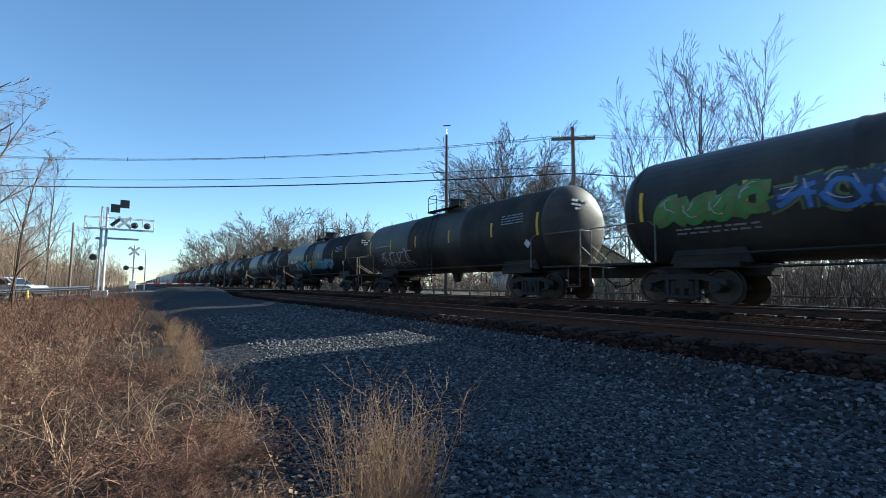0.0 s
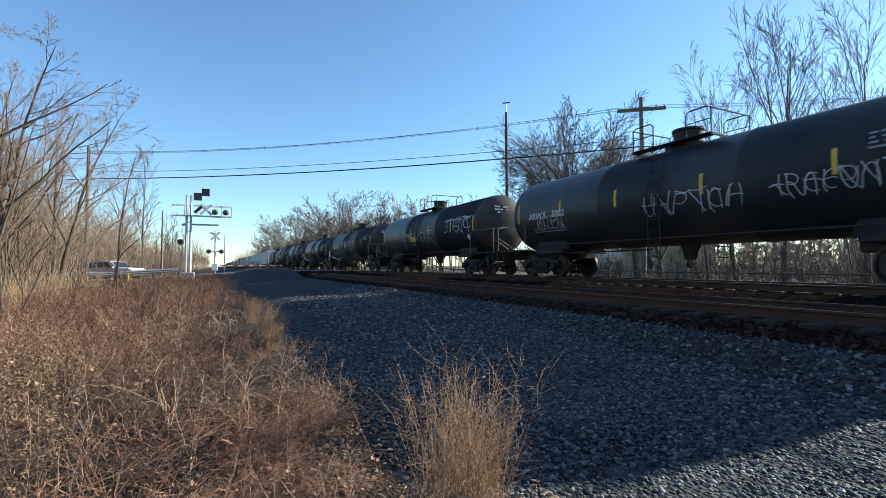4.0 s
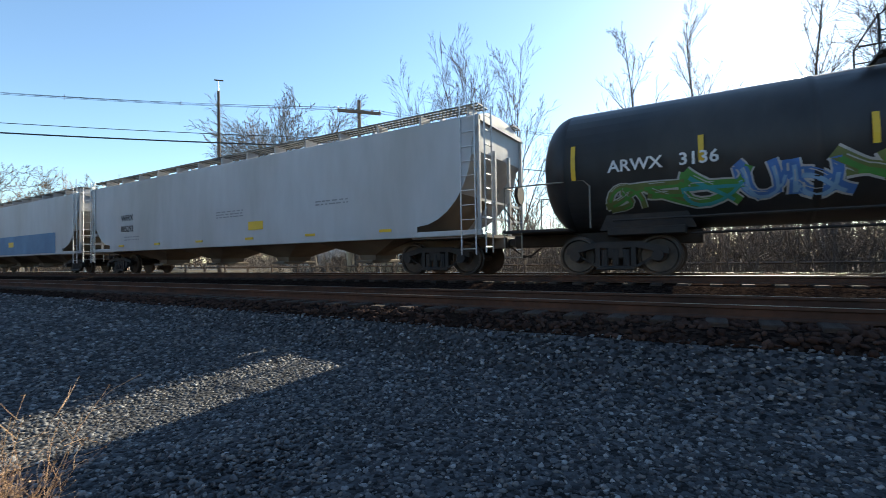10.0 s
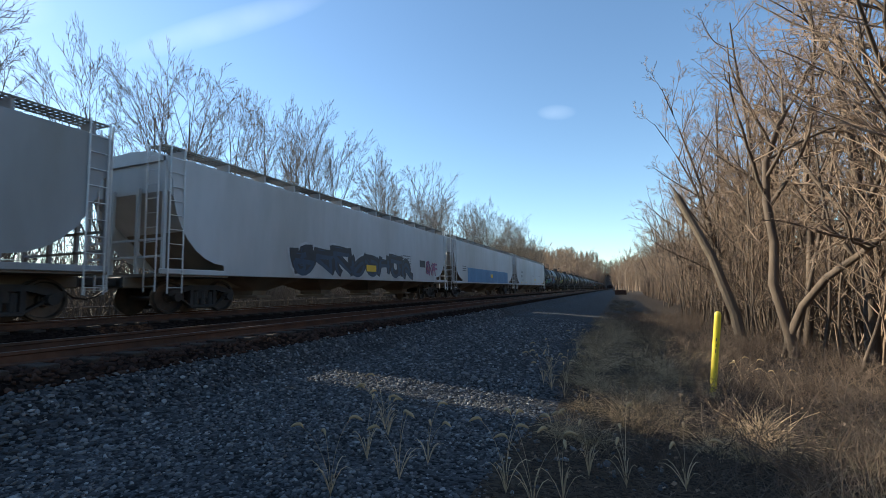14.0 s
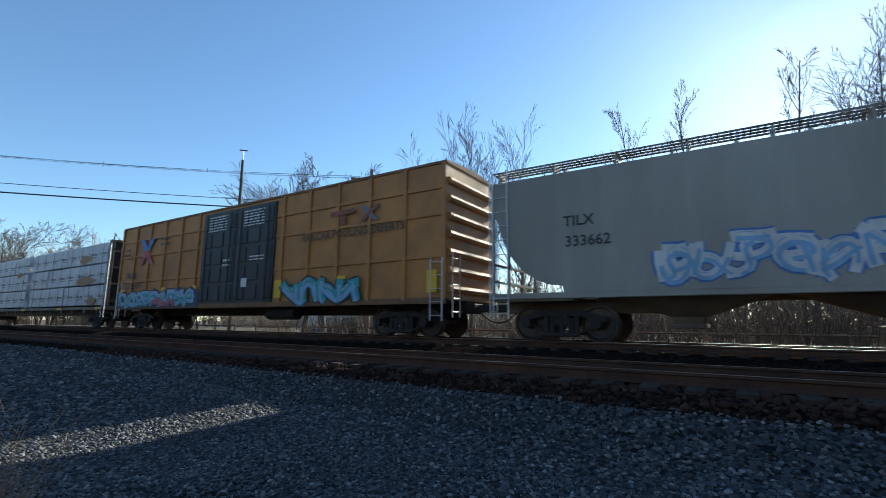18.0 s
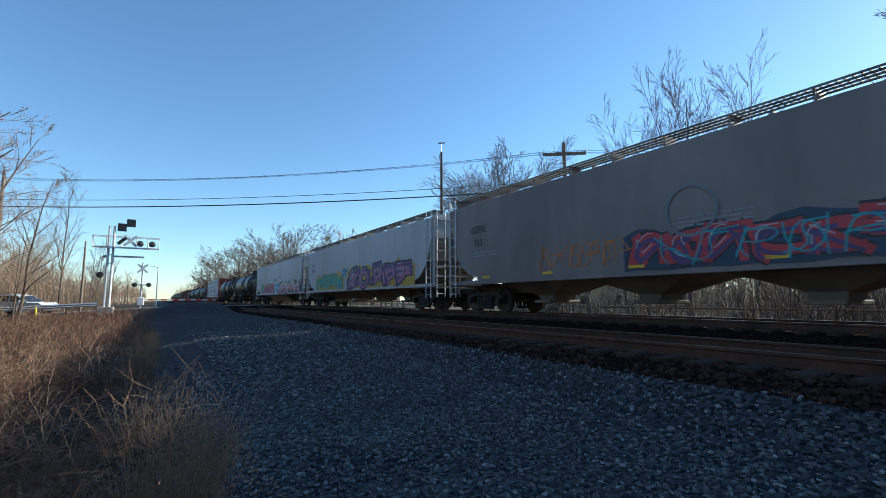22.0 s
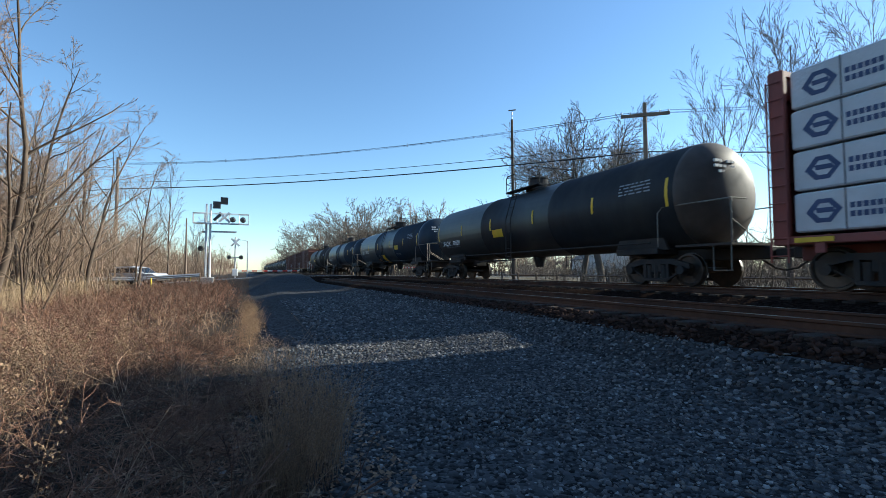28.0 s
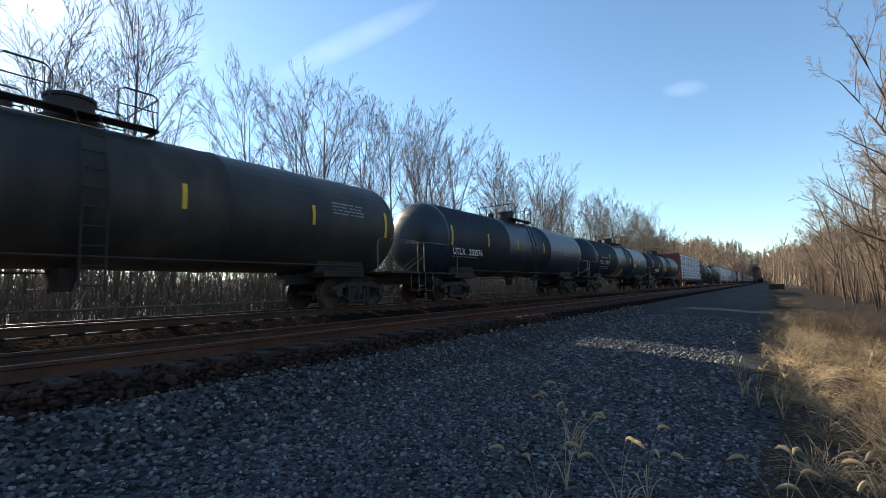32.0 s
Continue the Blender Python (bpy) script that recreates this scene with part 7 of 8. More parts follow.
# centre-beam flat car with wrapped lumber
def lumber_car(length, frame_mat, rows, cols, ink, style, label):
    car = thing("lumber_car", label, "flat car", group="cars of the freight train")
    e = length / 2 - 0.75
    g = Geo()
    g.box(-1.42, 1.42, -e, e, 0.98, 1.16, 0.02)
    g.box(-0.4, 0.4, -e, e, 0.66, 1.0, 0.02)
    for k in range(15):
        y = -e + 0.9 + k * (2 * e - 1.8) / 14
        g.box(-1.46, -1.38, y - 0.09, y + 0.09, 0.8, 1.0)
    part("deck", g, M[frame_mat], car)
    top = 4.75
    for s in (-1, 1):
        y = s * (e - 0.16)
        g = Geo()
        g.box(-1.42, 1.42, y - 0.05, y + 0.05, 1.1, top, 0.02)
        for x in (-1.36, -0.5, 0.5, 1.36):
            g.box(x - 0.07, x + 0.07, y - 0.16, y + 0.16, 1.1, top + 0.05, 0.015)
        for z in (1.5, 2.4, 3.3, 4.2, top):
            g.box(-1.42, 1.42, y - 0.13, y + 0.13, z - 0.06, z + 0.06)
        part("bulkhead", g, M[frame_mat], car)
        ladder(car, -1.48, y, 0.6, 4.6, 0.34, "y", "galv" if frame_mat == "black" else frame_mat)
        coupler(car, s * (length / 2 - 0.5), s)
        bogie(car, s * (e - 1.7))
    g = Geo()
    g.box(-0.12, 0.12, -e + 0.3, e - 0.3, top - 0.14, top + 0.06)
    for k in range(cols + 1):
        y = -e + 0.35 + k * (2 * e - 0.7) / cols
        g.box(-0.09, 0.09, y - 0.05, y + 0.05, 1.1, top)
    part("centre_beam", g, M[frame_mat], car)
    rnd = random.Random(cols * 7 + rows)
    gap = 0.75 if style == "bars" else 0.1
    w = (2 * e - 0.72 - gap) / cols
    h = (top - 0.02 - 1.2) / rows
    for s in (-1, 1):
        for i in range(cols):
            for j in range(rows):
                y0 = -e + 0.36 + i * w + (gap if i >= cols / 2 else 0.0)
                z0 = 1.19 + j * h
                g = Geo()
                out = s * (1.36 + rnd.uniform(-0.03, 0.03))
                inn = s * 0.16
                g.box(min(out, inn), max(out, inn), y0 + 0.03, y0 + w - 0.04, z0 + 0.045, z0 + h - 0.01, 0.035)
                pk = part("lumber_pack", g, M["wrap"], car, "white-wrapped lumber pack")
                if s > 0:
                    continue
                g = Geo()
                for k in range(3):
                    g.box(out * 0.3 - 0.4, out * 0.3 + 0.4, y0 + 0.3 + k * (w - 0.7) / 2, y0 + 0.4 + k * (w - 0.7) / 2, z0, z0 + 0.05)
                part("packing_strip", g, M["lumber"], pk)
                g = Geo()
                x = out - 0.007
                for k in range(2):
                    ys_ = y0 + w * (0.27 + 0.48 * k)
                    part("strap", Geo().box(x - 0.004, x + 0.01, ys_ - 0.012, ys_ + 0.012, z0 + 0.05, z0 + h - 0.01), M["ink"], pk)
                n = 2
                for k in range(n):
                    g = Geo()
                    c = y0 + w * (k + 0.5) / n + 0.35
                    if style == "bars":
                        zc = z0 + h * 0.5
                        g.add([(x, c + 0.16, zc - 0.1), (x, c + 0.11, zc - 0.1), (x, c + 0.02, zc + 0.1), (x, c + 0.07, zc + 0.16)], [(0, 1, 2, 3)])
                        g.add([(x, c - 0.12, zc - 0.1), (x, c - 0.07, zc - 0.1), (x, c + 0.07, zc + 0.16), (x, c + 0.03, zc + 0.1)], [(0, 1, 2, 3)])
                        yy = c - 0.2
                        for q in range(6):
                            tall = 0.15 if q == 0 else 0.11
                            g.add([(x, yy, zc - 0.08), (x, yy - 0.1, zc - 0.08), (x, yy - 0.1, zc - 0.08 + tall), (x, yy, zc - 0.08 + tall)], [(0, 1, 2, 3)])
                            yy -= 0.135
                        g.add([(x, c - 0.25, zc - 0.2), (x, c - 0.95, zc - 0.2), (x, c - 0.95, zc - 0.17), (x, c - 0.25, zc - 0.17)], [(0, 1, 2, 3)])
                    else:
                        zc = z0 + h * 0.52
                        hexa = [(0.34, -0.02), (0.16, -0.24), (-0.1, -0.24), (-0.3, 0.02), (-0.12, 0.24), (0.14, 0.24)]
                        for a in range(6):
                            (ya, za), (yb, zb) = hexa[a], hexa[(a + 1) % 6]
                            g.add([(x, c + ya, zc + za), (x, c + yb, zc + zb), (x, c + yb * 0.6, zc + zb * 0.62), (x, c + ya * 0.6, zc + za * 0.62)], [(0, 1, 2, 3)])
                        g.add([(x, c + 0.14, zc - 0.04), (x, c - 0.18, zc - 0.04), (x, c - 0.14, zc + 0.06), (x, c + 0.17, zc + 0.06)], [(0, 1, 2, 3)])
                        for r in range(2):
                            yy, zz = c - 0.42, zc + 0.05 - r * 0.17
                            for q in range(6):
                                g.add([(x, yy, zz - 0.05), (x, yy - 0.08, zz - 0.05), (x, yy - 0.08, zz + 0.06), (x, yy, zz + 0.06)], [(0, 1, 2, 3)])
                                yy -= 0.105
                    part("printed_mark", g, M[ink], pk)
    for y in (-e + 0.8, -e * 0.5, 0, e * 0.5, e - 0.8):
        g = Geo().box(-1.475, -1.46, y - 0.35, y + 0.35, 1.02, 1.12)
        part("reflector", g, M["yellow"], car)
    return car

# ---- the consist, from the end that leads ----
TRAIN = []

def couple(car, q0, q1):
    TRAIN.append((car, (q0 + q1) / 2))
    return car

def dress_tank(car, seed, marks=None, q=17.3):
    rnd = random.Random(seed)
    h = q / 2 - (1.0 if q < 18 else 0.98)
    if marks:
        z = 1.98 if q > 18 else 2.4
        lettering(car, marks.replace(" ", "   "), tank_surf(z) - 0.075, h - 2.75, z, 0.36, "white", label="white reporting marks")
    else:
        bars(car, 0, h - 3.4, h - 1.7, 2.5, 2.68, 1, "faint_print", tank_surf, seed)
    bars(car, 0, h - 3.7, h - 1.8, 1.75, 1.95, 2, "faint_print", tank_surf, seed + 1)
    bars(car, 0, -h + 1.6, -h + 2.8, 2.7, 3.1, 4, "faint_print", tank_surf, seed + 2)
    if rnd.random() < 0.4:
        y = rnd.uniform(-1, 2.5)
        panel(car, "placard", y, y + 0.9, 2.0, 2.35, tank_surf, "yellow", 0.012)
    g = Geo()
    y, z = -h + 1.5, 1.95
    x = tank_surf(z) - 0.03
    g.add([(x, y - 0.16, z), (x + 0.03, y, z - 0.16), (x, y + 0.16, z), (x - 0.03, y, z + 0.16)], [(0, 1, 2, 3)])
    if q < 18:
        part("hazard_diamond", g, M["white"], car)

T_LEN = 17.36
SHELLS = ["tank_black", "tank_worn", "tank_black", "tank_blue"]
base_tanks = {}

def next_tank(q0, q1, shell):
    key = (round(q1 - q0, 1), shell)
    if key not in base_tanks:
        base_tanks[key] = tank_car(q1 - q0, shell, rails="galv")
        car = base_tanks[key]
    else:
        car = copy_thing(base_tanks[key], Matrix())
        for ob in list(car.children_recursive):
            if ob.name.split(".")[0] in ("graffiti", "graffiti_tag", "graffiti_ground", "lettering", "small_print", "placard", "hazard_diamond"):
                bpy.data.objects.remove(ob)
    return couple(car, q0, q1)

# ten tank cars that lead, then those that pass first
for i in range(10, 0, -1):
    q = 9.8 - T_LEN * i
    car = next_tank(q, q + T_LEN, SHELLS[i % 3])
    dress_tank(car, i + 200)
    if i == 1:
        graffiti(car, 6.3, 2.6, 2.0, 0.85, 4, "g_olive", "g_green", tank_surf, 91, "", 0.32, "olive and yellow spray letters")
        graffiti(car, 3.6, 2.4, 2.0, 0.85, 3, "g_navy", "g_olive", tank_surf, 92, "", 0.34, "dark blue spray letters")
TANK_ART = [  # spray paint on the passing tank cars: start, width, z, height, letters, fill, outline, ground
    [(5.5, 3.6, 1.5, 0.8, 4, "g_white", "g_white", "")],
    [(4.6, 9.0, 1.55, 0.8, 9, "g_teal", "g_navy", ""), (1.2, 2.0, 1.8, 0.5, 3, "g_gold", "g_olive", "")],
    [(5.6, 3.6, 1.85, 0.85, 8, "g_silver", "g_silver", ""), (1.0, 3.9, 1.8, 0.9, 7, "g_black", "g_white", ""), (-3.1, 1.6, 2.0, 0.7, 4, "g_silver", "g_silver", ""), (-5.0, 1.2, 2.9, 0.8, 3, "g_white", "g_white", "")],
    [(2.0, 2.3, 1.5, 0.75, 6, "g_pink", "g_purple", ""), (-0.3, 2.0, 1.45, 0.75, 4, "g_red", "g_pink", "")],
    [(0.5, 3.0, 1.9, 0.6, 6, "g_silver", "g_silver", ""), (-3.0, 2.4, 2.0, 0.5, 7, "g_silver", "g_silver", ""), (5.6, 1.6, 1.9, 0.5, 4, "g_silver", "g_silver", "")],
    [(3.0, 5.0, 1.7, 0.9, 5, "g_silver", "g_silver", ""), (-3.5, 3.0, 2.2, 0.8, 3, "g_white", "g_white", "")],
    [(6.2, 1.8, 2.3, 0.5, 3, "g_white", "g_white", ""), (2.6, 3.4, 2.0, 0.8, 4, "g_white", "g_white", "")],
    [(2.0, 2.6, 2.0, 0.6, 5, "g_silver", "g_silver", ""), (-3.5, 1.6, 2.3, 0.6, 3, "g_white", "g_white", "")],
    [(-1.0, 2.4, 1.9, 0.55, 5, "g_gold", "g_gold", ""), (4.2, 2.4, 1.9, 0.6, 5, "g_silver", "g_silver", "")],
    [(4.0, 4.0, 1.6, 0.6, 4, "g_olive", "g_silver", "")],
    [(6.0, 1.6, 1.4, 0.6, 2, "g_olive", "g_silver", ""), (4.5, 1.1, 1.4, 0.8, 1, "g_green", "g_silver", ""), (3.5, 1.5, 1.45, 0.85, 2, "g_blue", "g_silver", ""), (2.1, 1.0, 1.5, 0.85, 1, "g_olive", "g_silver", ""), (1.2, 1.1, 1.5, 0.85, 1, "g_sky", "g_silver", ""),
     (0.2, 1.1, 1.5, 0.95, 1, "g_olive", "g_silver", ""), (-0.8, 1.4, 1.45, 0.95, 1, "g_purple", "g_silver", ""), (-2.1, 1.4, 1.5, 0.9, 1, "g_blue", "g_silver", ""), (-4.0, 1.2, 2.0, 0.4, 3, "g_gold", "g_olive", ""), (-3.7, 1.8, 1.5, 0.5, 3, "g_sky", "g_blue", ""), (0.4, 1.8, 2.6, 0.85, 5, "g_white", "g_white", "")],
]
MARKS = {1: "AREX 2064", 4: "ARWX 3002", 6: "ARWX 3002", 8: "ARWX 3095", 9: "ARWX 8001", 10: "ARWX 3136"}
for i in range(11):
    q = 9.8 + T_LEN * i
    car = next_tank(q, q + T_LEN, SHELLS[(i + 1) % 3])
    dress_tank(car, 40 + i, MARKS.get(i))
    if i == 3:
        for ob in [o for o in car.children if o.name.split(".")[0] in ("reflector", "small_print", "placard", "hazard_diamond")]:
            bpy.data.objects.remove(ob)
        for word, y, z, size in (("H", -1.95, 2.68, 0.82), ("E", -2.52, 2.65, 0.78), ("N", -3.05, 2.63, 0.78), ("T", -3.92, 2.68, 0.8), ("V", -4.45, 2.56, 0.78), ("i", -4.98, 2.62, 0.8), ("P", -5.73, 2.82, 0.7), ("?", -6.2, 2.95, 0.72), ("SBF", 3.0, 2.62, 0.66)):
            lettering(car, word, tank_surf(z) - 0.07, y, z, size, "white", label="white hand-painted letters")
        panel(car, "graffiti_ground", -6.55, -7.1, 2.35, 2.9, tank_surf, "g_silver", 0.012)
        graffiti(car, -6.62, 0.42, 2.45, 0.34, 2, "g_black", "g_black", tank_surf, 620, "", 0.2)
        graffiti(car, -2.1, 0.9, 1.82, 0.26, 4, "g_gold", "g_gold", tank_surf, 621, "", 0.3)
        graffiti(car, -2.5, 1.1, 1.36, 0.34, 4, "g_teal", "g_teal", tank_surf, 622, "", 0.26)
        graffiti(car, 5.6, 1.5, 2.05, 0.4, 6, "g_gold", "g_gold", tank_surf, 623, "", 0.18)
        g = Geo()
        for y, z in ((-6.45, 1.55),):
            x = tank_surf(z) - 0.03
            g.add([(x, y - 0.17, z), (x + 0.03, y, z - 0.17), (x, y + 0.17, z), (x - 0.03, y, z + 0.17)], [(0, 1, 2, 3)])
        part("hazard_diamond", g, M["white"], car)
    # this car's south head: cream, with stronger sunlight put into the colour
    if i == 10:
        for ob in [o for o in car.children if o.name.startswith("tank_head") and o.data.materials[0] == M["tank_end"]]:
            ob.data = ob.data.copy()
            ob.data.materials[0] = M["tank_end_pale"]
    for k, (y0, wd, z0, ht, n, fill, line, back) in enumerate(TANK_ART[i]):
        graffiti(car, y0, wd, z0, ht, n, fill, line, tank_surf, 100 + i * 5 + k, back, 0.16 if fill in ("g_white", "g_silver") else 0.26, "spray-painted letters")

def hop_marks(car, a, b, q, ink="dark_letter", dy=0.0, dz=0.0):
    e = q / 2 - 0.62
    lettering(car, a, -HOP_W - 0.03, e - 2.15 + dy, 3.1 + dz, 0.38, ink, label="stencilled reporting marks")
    lettering(car, b, -HOP_W - 0.03, e - 2.15 + dy, 2.6 + dz, 0.38, ink, label="stencilled reporting marks")
    bars(car, -HOP_W - 0.03, e - 3.2 + dy, e - 1.9 + dy, 2.05 + dz, 2.3 + dz, 2, "faint_print", None, len(b))
    bars(car, -HOP_W - 0.03, -1.2, 0.4, 2.1, 2.4, 3, "faint_print", None, 3)
    bars(car, -HOP_W - 0.03, -e + 4.0, -e + 5.4, 2.2, 2.4, 2, "faint_print", None, 9)
    for k in range(6):
        y = -e + 2.6 + k * (2 * e - 5.2) / 5
        part("reflector", Geo().box(-HOP_W - 0.035, -HOP_W - 0.012, y - 0.22, y + 0.22, 1.26, 1.34), M["yellow"], car)

HS = hop_surf
car = couple(hopper_car(22.8, "hop_white", 4, "white covered hopper car with rusty hopper chutes"), 200.5, 223.3)
hop_marks(car, "WFRX", "885292", 21.8, "dark_letter", -1.0, -0.55)
panel(car, "placard", -2.3, -1.5, 1.6, 1.9, HS, "yellow", 0.016)
car = couple(hopper_car(20.9, "hop_white", 4, "white covered hopper car with a blue lower band"), 223.3, 244.2)
panel(car, "blue_band", -7.0, 6.6, 1.14, 2.25, HS, "blue", 0.016, "weathered blue paint band")
panel(car, "placard", -1.0, -0.2, 1.6, 1.9, HS, "yellow", 0.022)
bars(car, -HOP_W - 0.03, 6.9, 7.8, 1.9, 2.4, 3, "dark_letter", None, 5)
car = couple(hopper_car(22.1, "hop_white", 4, "pale grey covered hopper car with dark red graffiti"), 244.2, 266.3)
graffiti(car, 5.4, 10.0, 1.2, 1.05, 8, "g_black", "g_silver", HS, 301, "", 0.44, "bold black graffiti")
panel(car, "placard", -0.6, 0.3, 1.45, 1.75, HS, "yellow", 0.03)
bars(car, -HOP_W - 0.03, -4.6, -3.4, 1.7, 2.5, 6, "ink", None, 33)
panel(car, "dark_label", -6.6, -5.8, 1.9, 2.3, HS, "g_black", 0.016)
graffiti(car, -6.8, 1.7, 1.35, 1.0, 4, "g_purple", "g_red", HS, 302, "", 0.22)
car = couple(hopper_car(20.4, "hop_grey", 4, "weathered grey covered hopper car"), 266.3, 286.7)
panel(car, "stain_band", -6.5, 1.5, 1.5, 2.6, HS, "hop_brown", 0.016, "dark primer patch")
panel(car, "placard", -4.5, -3.6, 1.4, 1.75, HS, "yellow", 0.022)
car = couple(hopper_car(21.2, "hop_white", 4, "pale covered hopper car with a grey patch"), 286.7, 307.9)
hop_marks(car, "RTDX", "1396", 20.4, "dark_letter", 0.4, -0.3)
panel(car, "stain_band", -7.2, 2.2, 1.4, 2.8, HS, "patch_grey", 0.016, "dark grey repainted patch")
panel(car, "placard", 2.8, 3.6, 1.85, 2.2, HS, "yellow", 0.022)
car = couple(hopper_car(22.5, "hop_brown", 4, "brown-grey covered hopper car with a plain side"), 307.9, 330.4)
panel(car, "placard", -3.2, -2.3, 1.9, 2.25, HS, "yellow", 0.016)
bars(car, -HOP_W - 0.03, 7.0, 8.3, 2.6, 3.0, 2, "faint_print", None, 41)
car = couple(hopper_car(13.0, "hop_cream", 2, "short cream covered hopper car with red graffiti"), 330.4, 343.4)
lettering(car, "FTIX", -HOP_W - 0.03, 3.0, 3.3, 0.5, "dark_letter", label="stencilled reporting marks")
lettering(car, "2382", -HOP_W - 0.03, 2.9, 2.72, 0.5, "dark_letter", label="stencilled reporting marks")
graffiti(car, 3.0, 4.0, 1.25, 1.0, 5, "g_white", "g_black", HS, 311, "", 0.3, "black outline graffiti")
graffiti(car, -1.4, 4.0, 1.5, 0.85, 5, "g_red", "g_pink", HS, 312, "", 0.36, "red bubble graffiti")
graffiti(car, 1.3, 1.0, 2.7, 0.9, 1, "g_blue", "g_blue", HS, 313, "", 0.12)
graffiti(car, -1.4, 1.15, 2.4, 1.0, 2, "g_teal", "g_black", HS, 314, "", 0.36)
graffiti(car, -0.2, 4.6, 1.22, 0.28, 14, "g_black", "g_black", HS, 317, "", 0.16)
graffiti(car, 4.8, 1.2, 3.0, 0.8, 3, "g_black", "g_black", HS, 315, "", 0.12)
graffiti(car, 3.6, 2.0, 2.05, 0.35, 7, "g_black", "g_black", HS, 316, "", 0.14)
car = couple(hopper_car(14.1, "hop_cream", 2, "short cream covered hopper car with blue graffiti"), 343.4, 357.5)
lettering(car, "TILX", -HOP_W - 0.03, 4.0, 2.9, 0.36, "dark_letter", label="stencilled reporting marks")
lettering(car, "333662", -HOP_W - 0.03, 3.8, 2.4, 0.36, "dark_letter", label="stencilled reporting marks")
graffiti(car, 2.35, 4.1, 1.28, 0.98, 6, "g_white", "g_blue", HS, 321, "", 0.36, "blue and white graffiti")
graffiti(car, -2.8, 2.0, 1.4, 0.9, 4, "g_orange", "g_orange", HS, 322, "", 0.16)
graffiti(car, -4.2, 1.6, 1.3, 0.6, 5, "g_red", "g_red", HS, 323, "", 0.12)
# yellow boxcar
car = couple(box_car(21.6), 357.5, 379.1)
BS = flat_surf(1.565)
lettering(car, "TBOX", -1.575, 8.7, 2.62, 0.4, "dark_letter", label="stencilled reporting marks")
lettering(car, "63 92 49", -1.575, 8.4, 2.1, 0.4, "dark_letter", label="stencilled reporting marks")
graffiti(car, 9.6, 6.9, 1.05, 0.75, 9, "g_sky", "g_black", BS, 331, "g_navy", 0.34, "pale blue graffiti with black outlines")
graffiti(car, 6.2, 2.0, 1.05, 0.4, 3, "g_pink", "g_black", lambda z: BS(z) - 0.014, 334, "", 0.3)
graffiti(car, -3.1, 3.7, 1.0, 0.95, 4, "g_teal", "g_black", BS, 332, "", 0.42, "teal and green graffiti")
lettering(car, "RAILCAR POOLING EXPERTS", -1.585, -6.3, 3.36, 0.36, "box_letter", label="faded dark painted words")
for pts, mname in (([(-5.4, 4.15), (-6.5, 4.18), (-6.5, 4.02), (-5.4, 3.98)], "box_mark"), ([(-5.85, 3.98), (-6.1, 3.98), (-6.1, 3.68), (-5.85, 3.68)], "box_mark"), ([(-6.75, 4.18), (-7.0, 4.18), (-7.55, 3.68), (-7.3, 3.68)], "patch_grey"), ([(-7.4, 4.18), (-7.6, 4.18), (-6.95, 3.68), (-6.75, 3.68)], "box_mark")):
    part("painted_emblem", Geo().slab(pts, -1.59, -1.58), M[mname], car)
for y_ in (1.3, -1.15):
    bars(car, -1.596, y_ - 0.65, y_ + 0.65, 4.15, 4.85, 6, "white", None, 50)
bars(car, -1.596, 0.3, 0.75, 2.6, 3.0, 2, "white", None, 51)
bars(car, -1.596, -1.9, -1.0, 2.75, 3.0, 2, "white", None, 52)
part("placard", Geo().box(-1.605, -1.595, -0.95, -0.6, 1.75, 2.1), M["white"], car)
for pts, mname in (([(8.0, 4.4), (7.65, 4.4), (7.15, 3.8), (7.5, 3.8)], "g_blue"), ([(6.6, 4.4), (6.95, 4.4), (7.45, 3.8), (7.1, 3.8)], "g_blue"),
                   ([(8.0, 3.15), (7.65, 3.15), (7.15, 3.75), (7.5, 3.75)], "g_red"), ([(6.6, 3.15), (6.95, 3.15), (7.45, 3.75), (7.1, 3.75)], "g_red")):
    part("painted_emblem", Geo().slab(pts, -1.565, -1.56), M[mname], car)
for y in (9.4, 5.4, 2.8, -2.8, -6.0, -9.6):
    part("reflector", Geo().box(-1.57, -1.56, y - 0.18, y + 0.18, 1.3, 1.95), M["yellow"], car)
bars(car, -1.57, 8.9, 9.6, 3.6, 4.1, 2, "dark_letter", None, 7)
bars(car, -1.57, 5.2, 6.0, 3.9, 4.4, 2, "dark_letter", None, 8)
# wrapped lumber
car = couple(lumber_car(26.0, "black", 3, 8, "ink", "bars", "black centre-beam flat car stacked with white-wrapped lumber"), 379.1, 405.1)
for k, (y, z, w_) in enumerate(((-9.0, 3.9, 0.9), (-9.2, 2.65, 1.6), (-10.2, 1.5, 0.8), (2.0, 3.5, 0.5))):
    g = Geo()
    rnd_ = random.Random(k)
    pts = [(y + w_ * math.cos(a) * rnd_.uniform(0.6, 1.1), z + 0.28 * math.sin(a) * rnd_.uniform(0.5, 1.1)) for a in [q_ * math.pi / 5 for q_ in range(10)]]
    g.add([(-1.405, *p) for p in pts], [tuple(range(10))])
    part("torn_patch", g, M["lumber"], car, "lumber bared by torn wrap")
lettering(car, "COER", -1.48, 9.3, 1.07, 0.26, "white")
lettering(car, "B16031", -1.48, 7.9, 1.07, 0.26, "white")
bars(car, -1.48, 4.0, 5.0, 0.97, 1.15, 2, "white", None, 31)
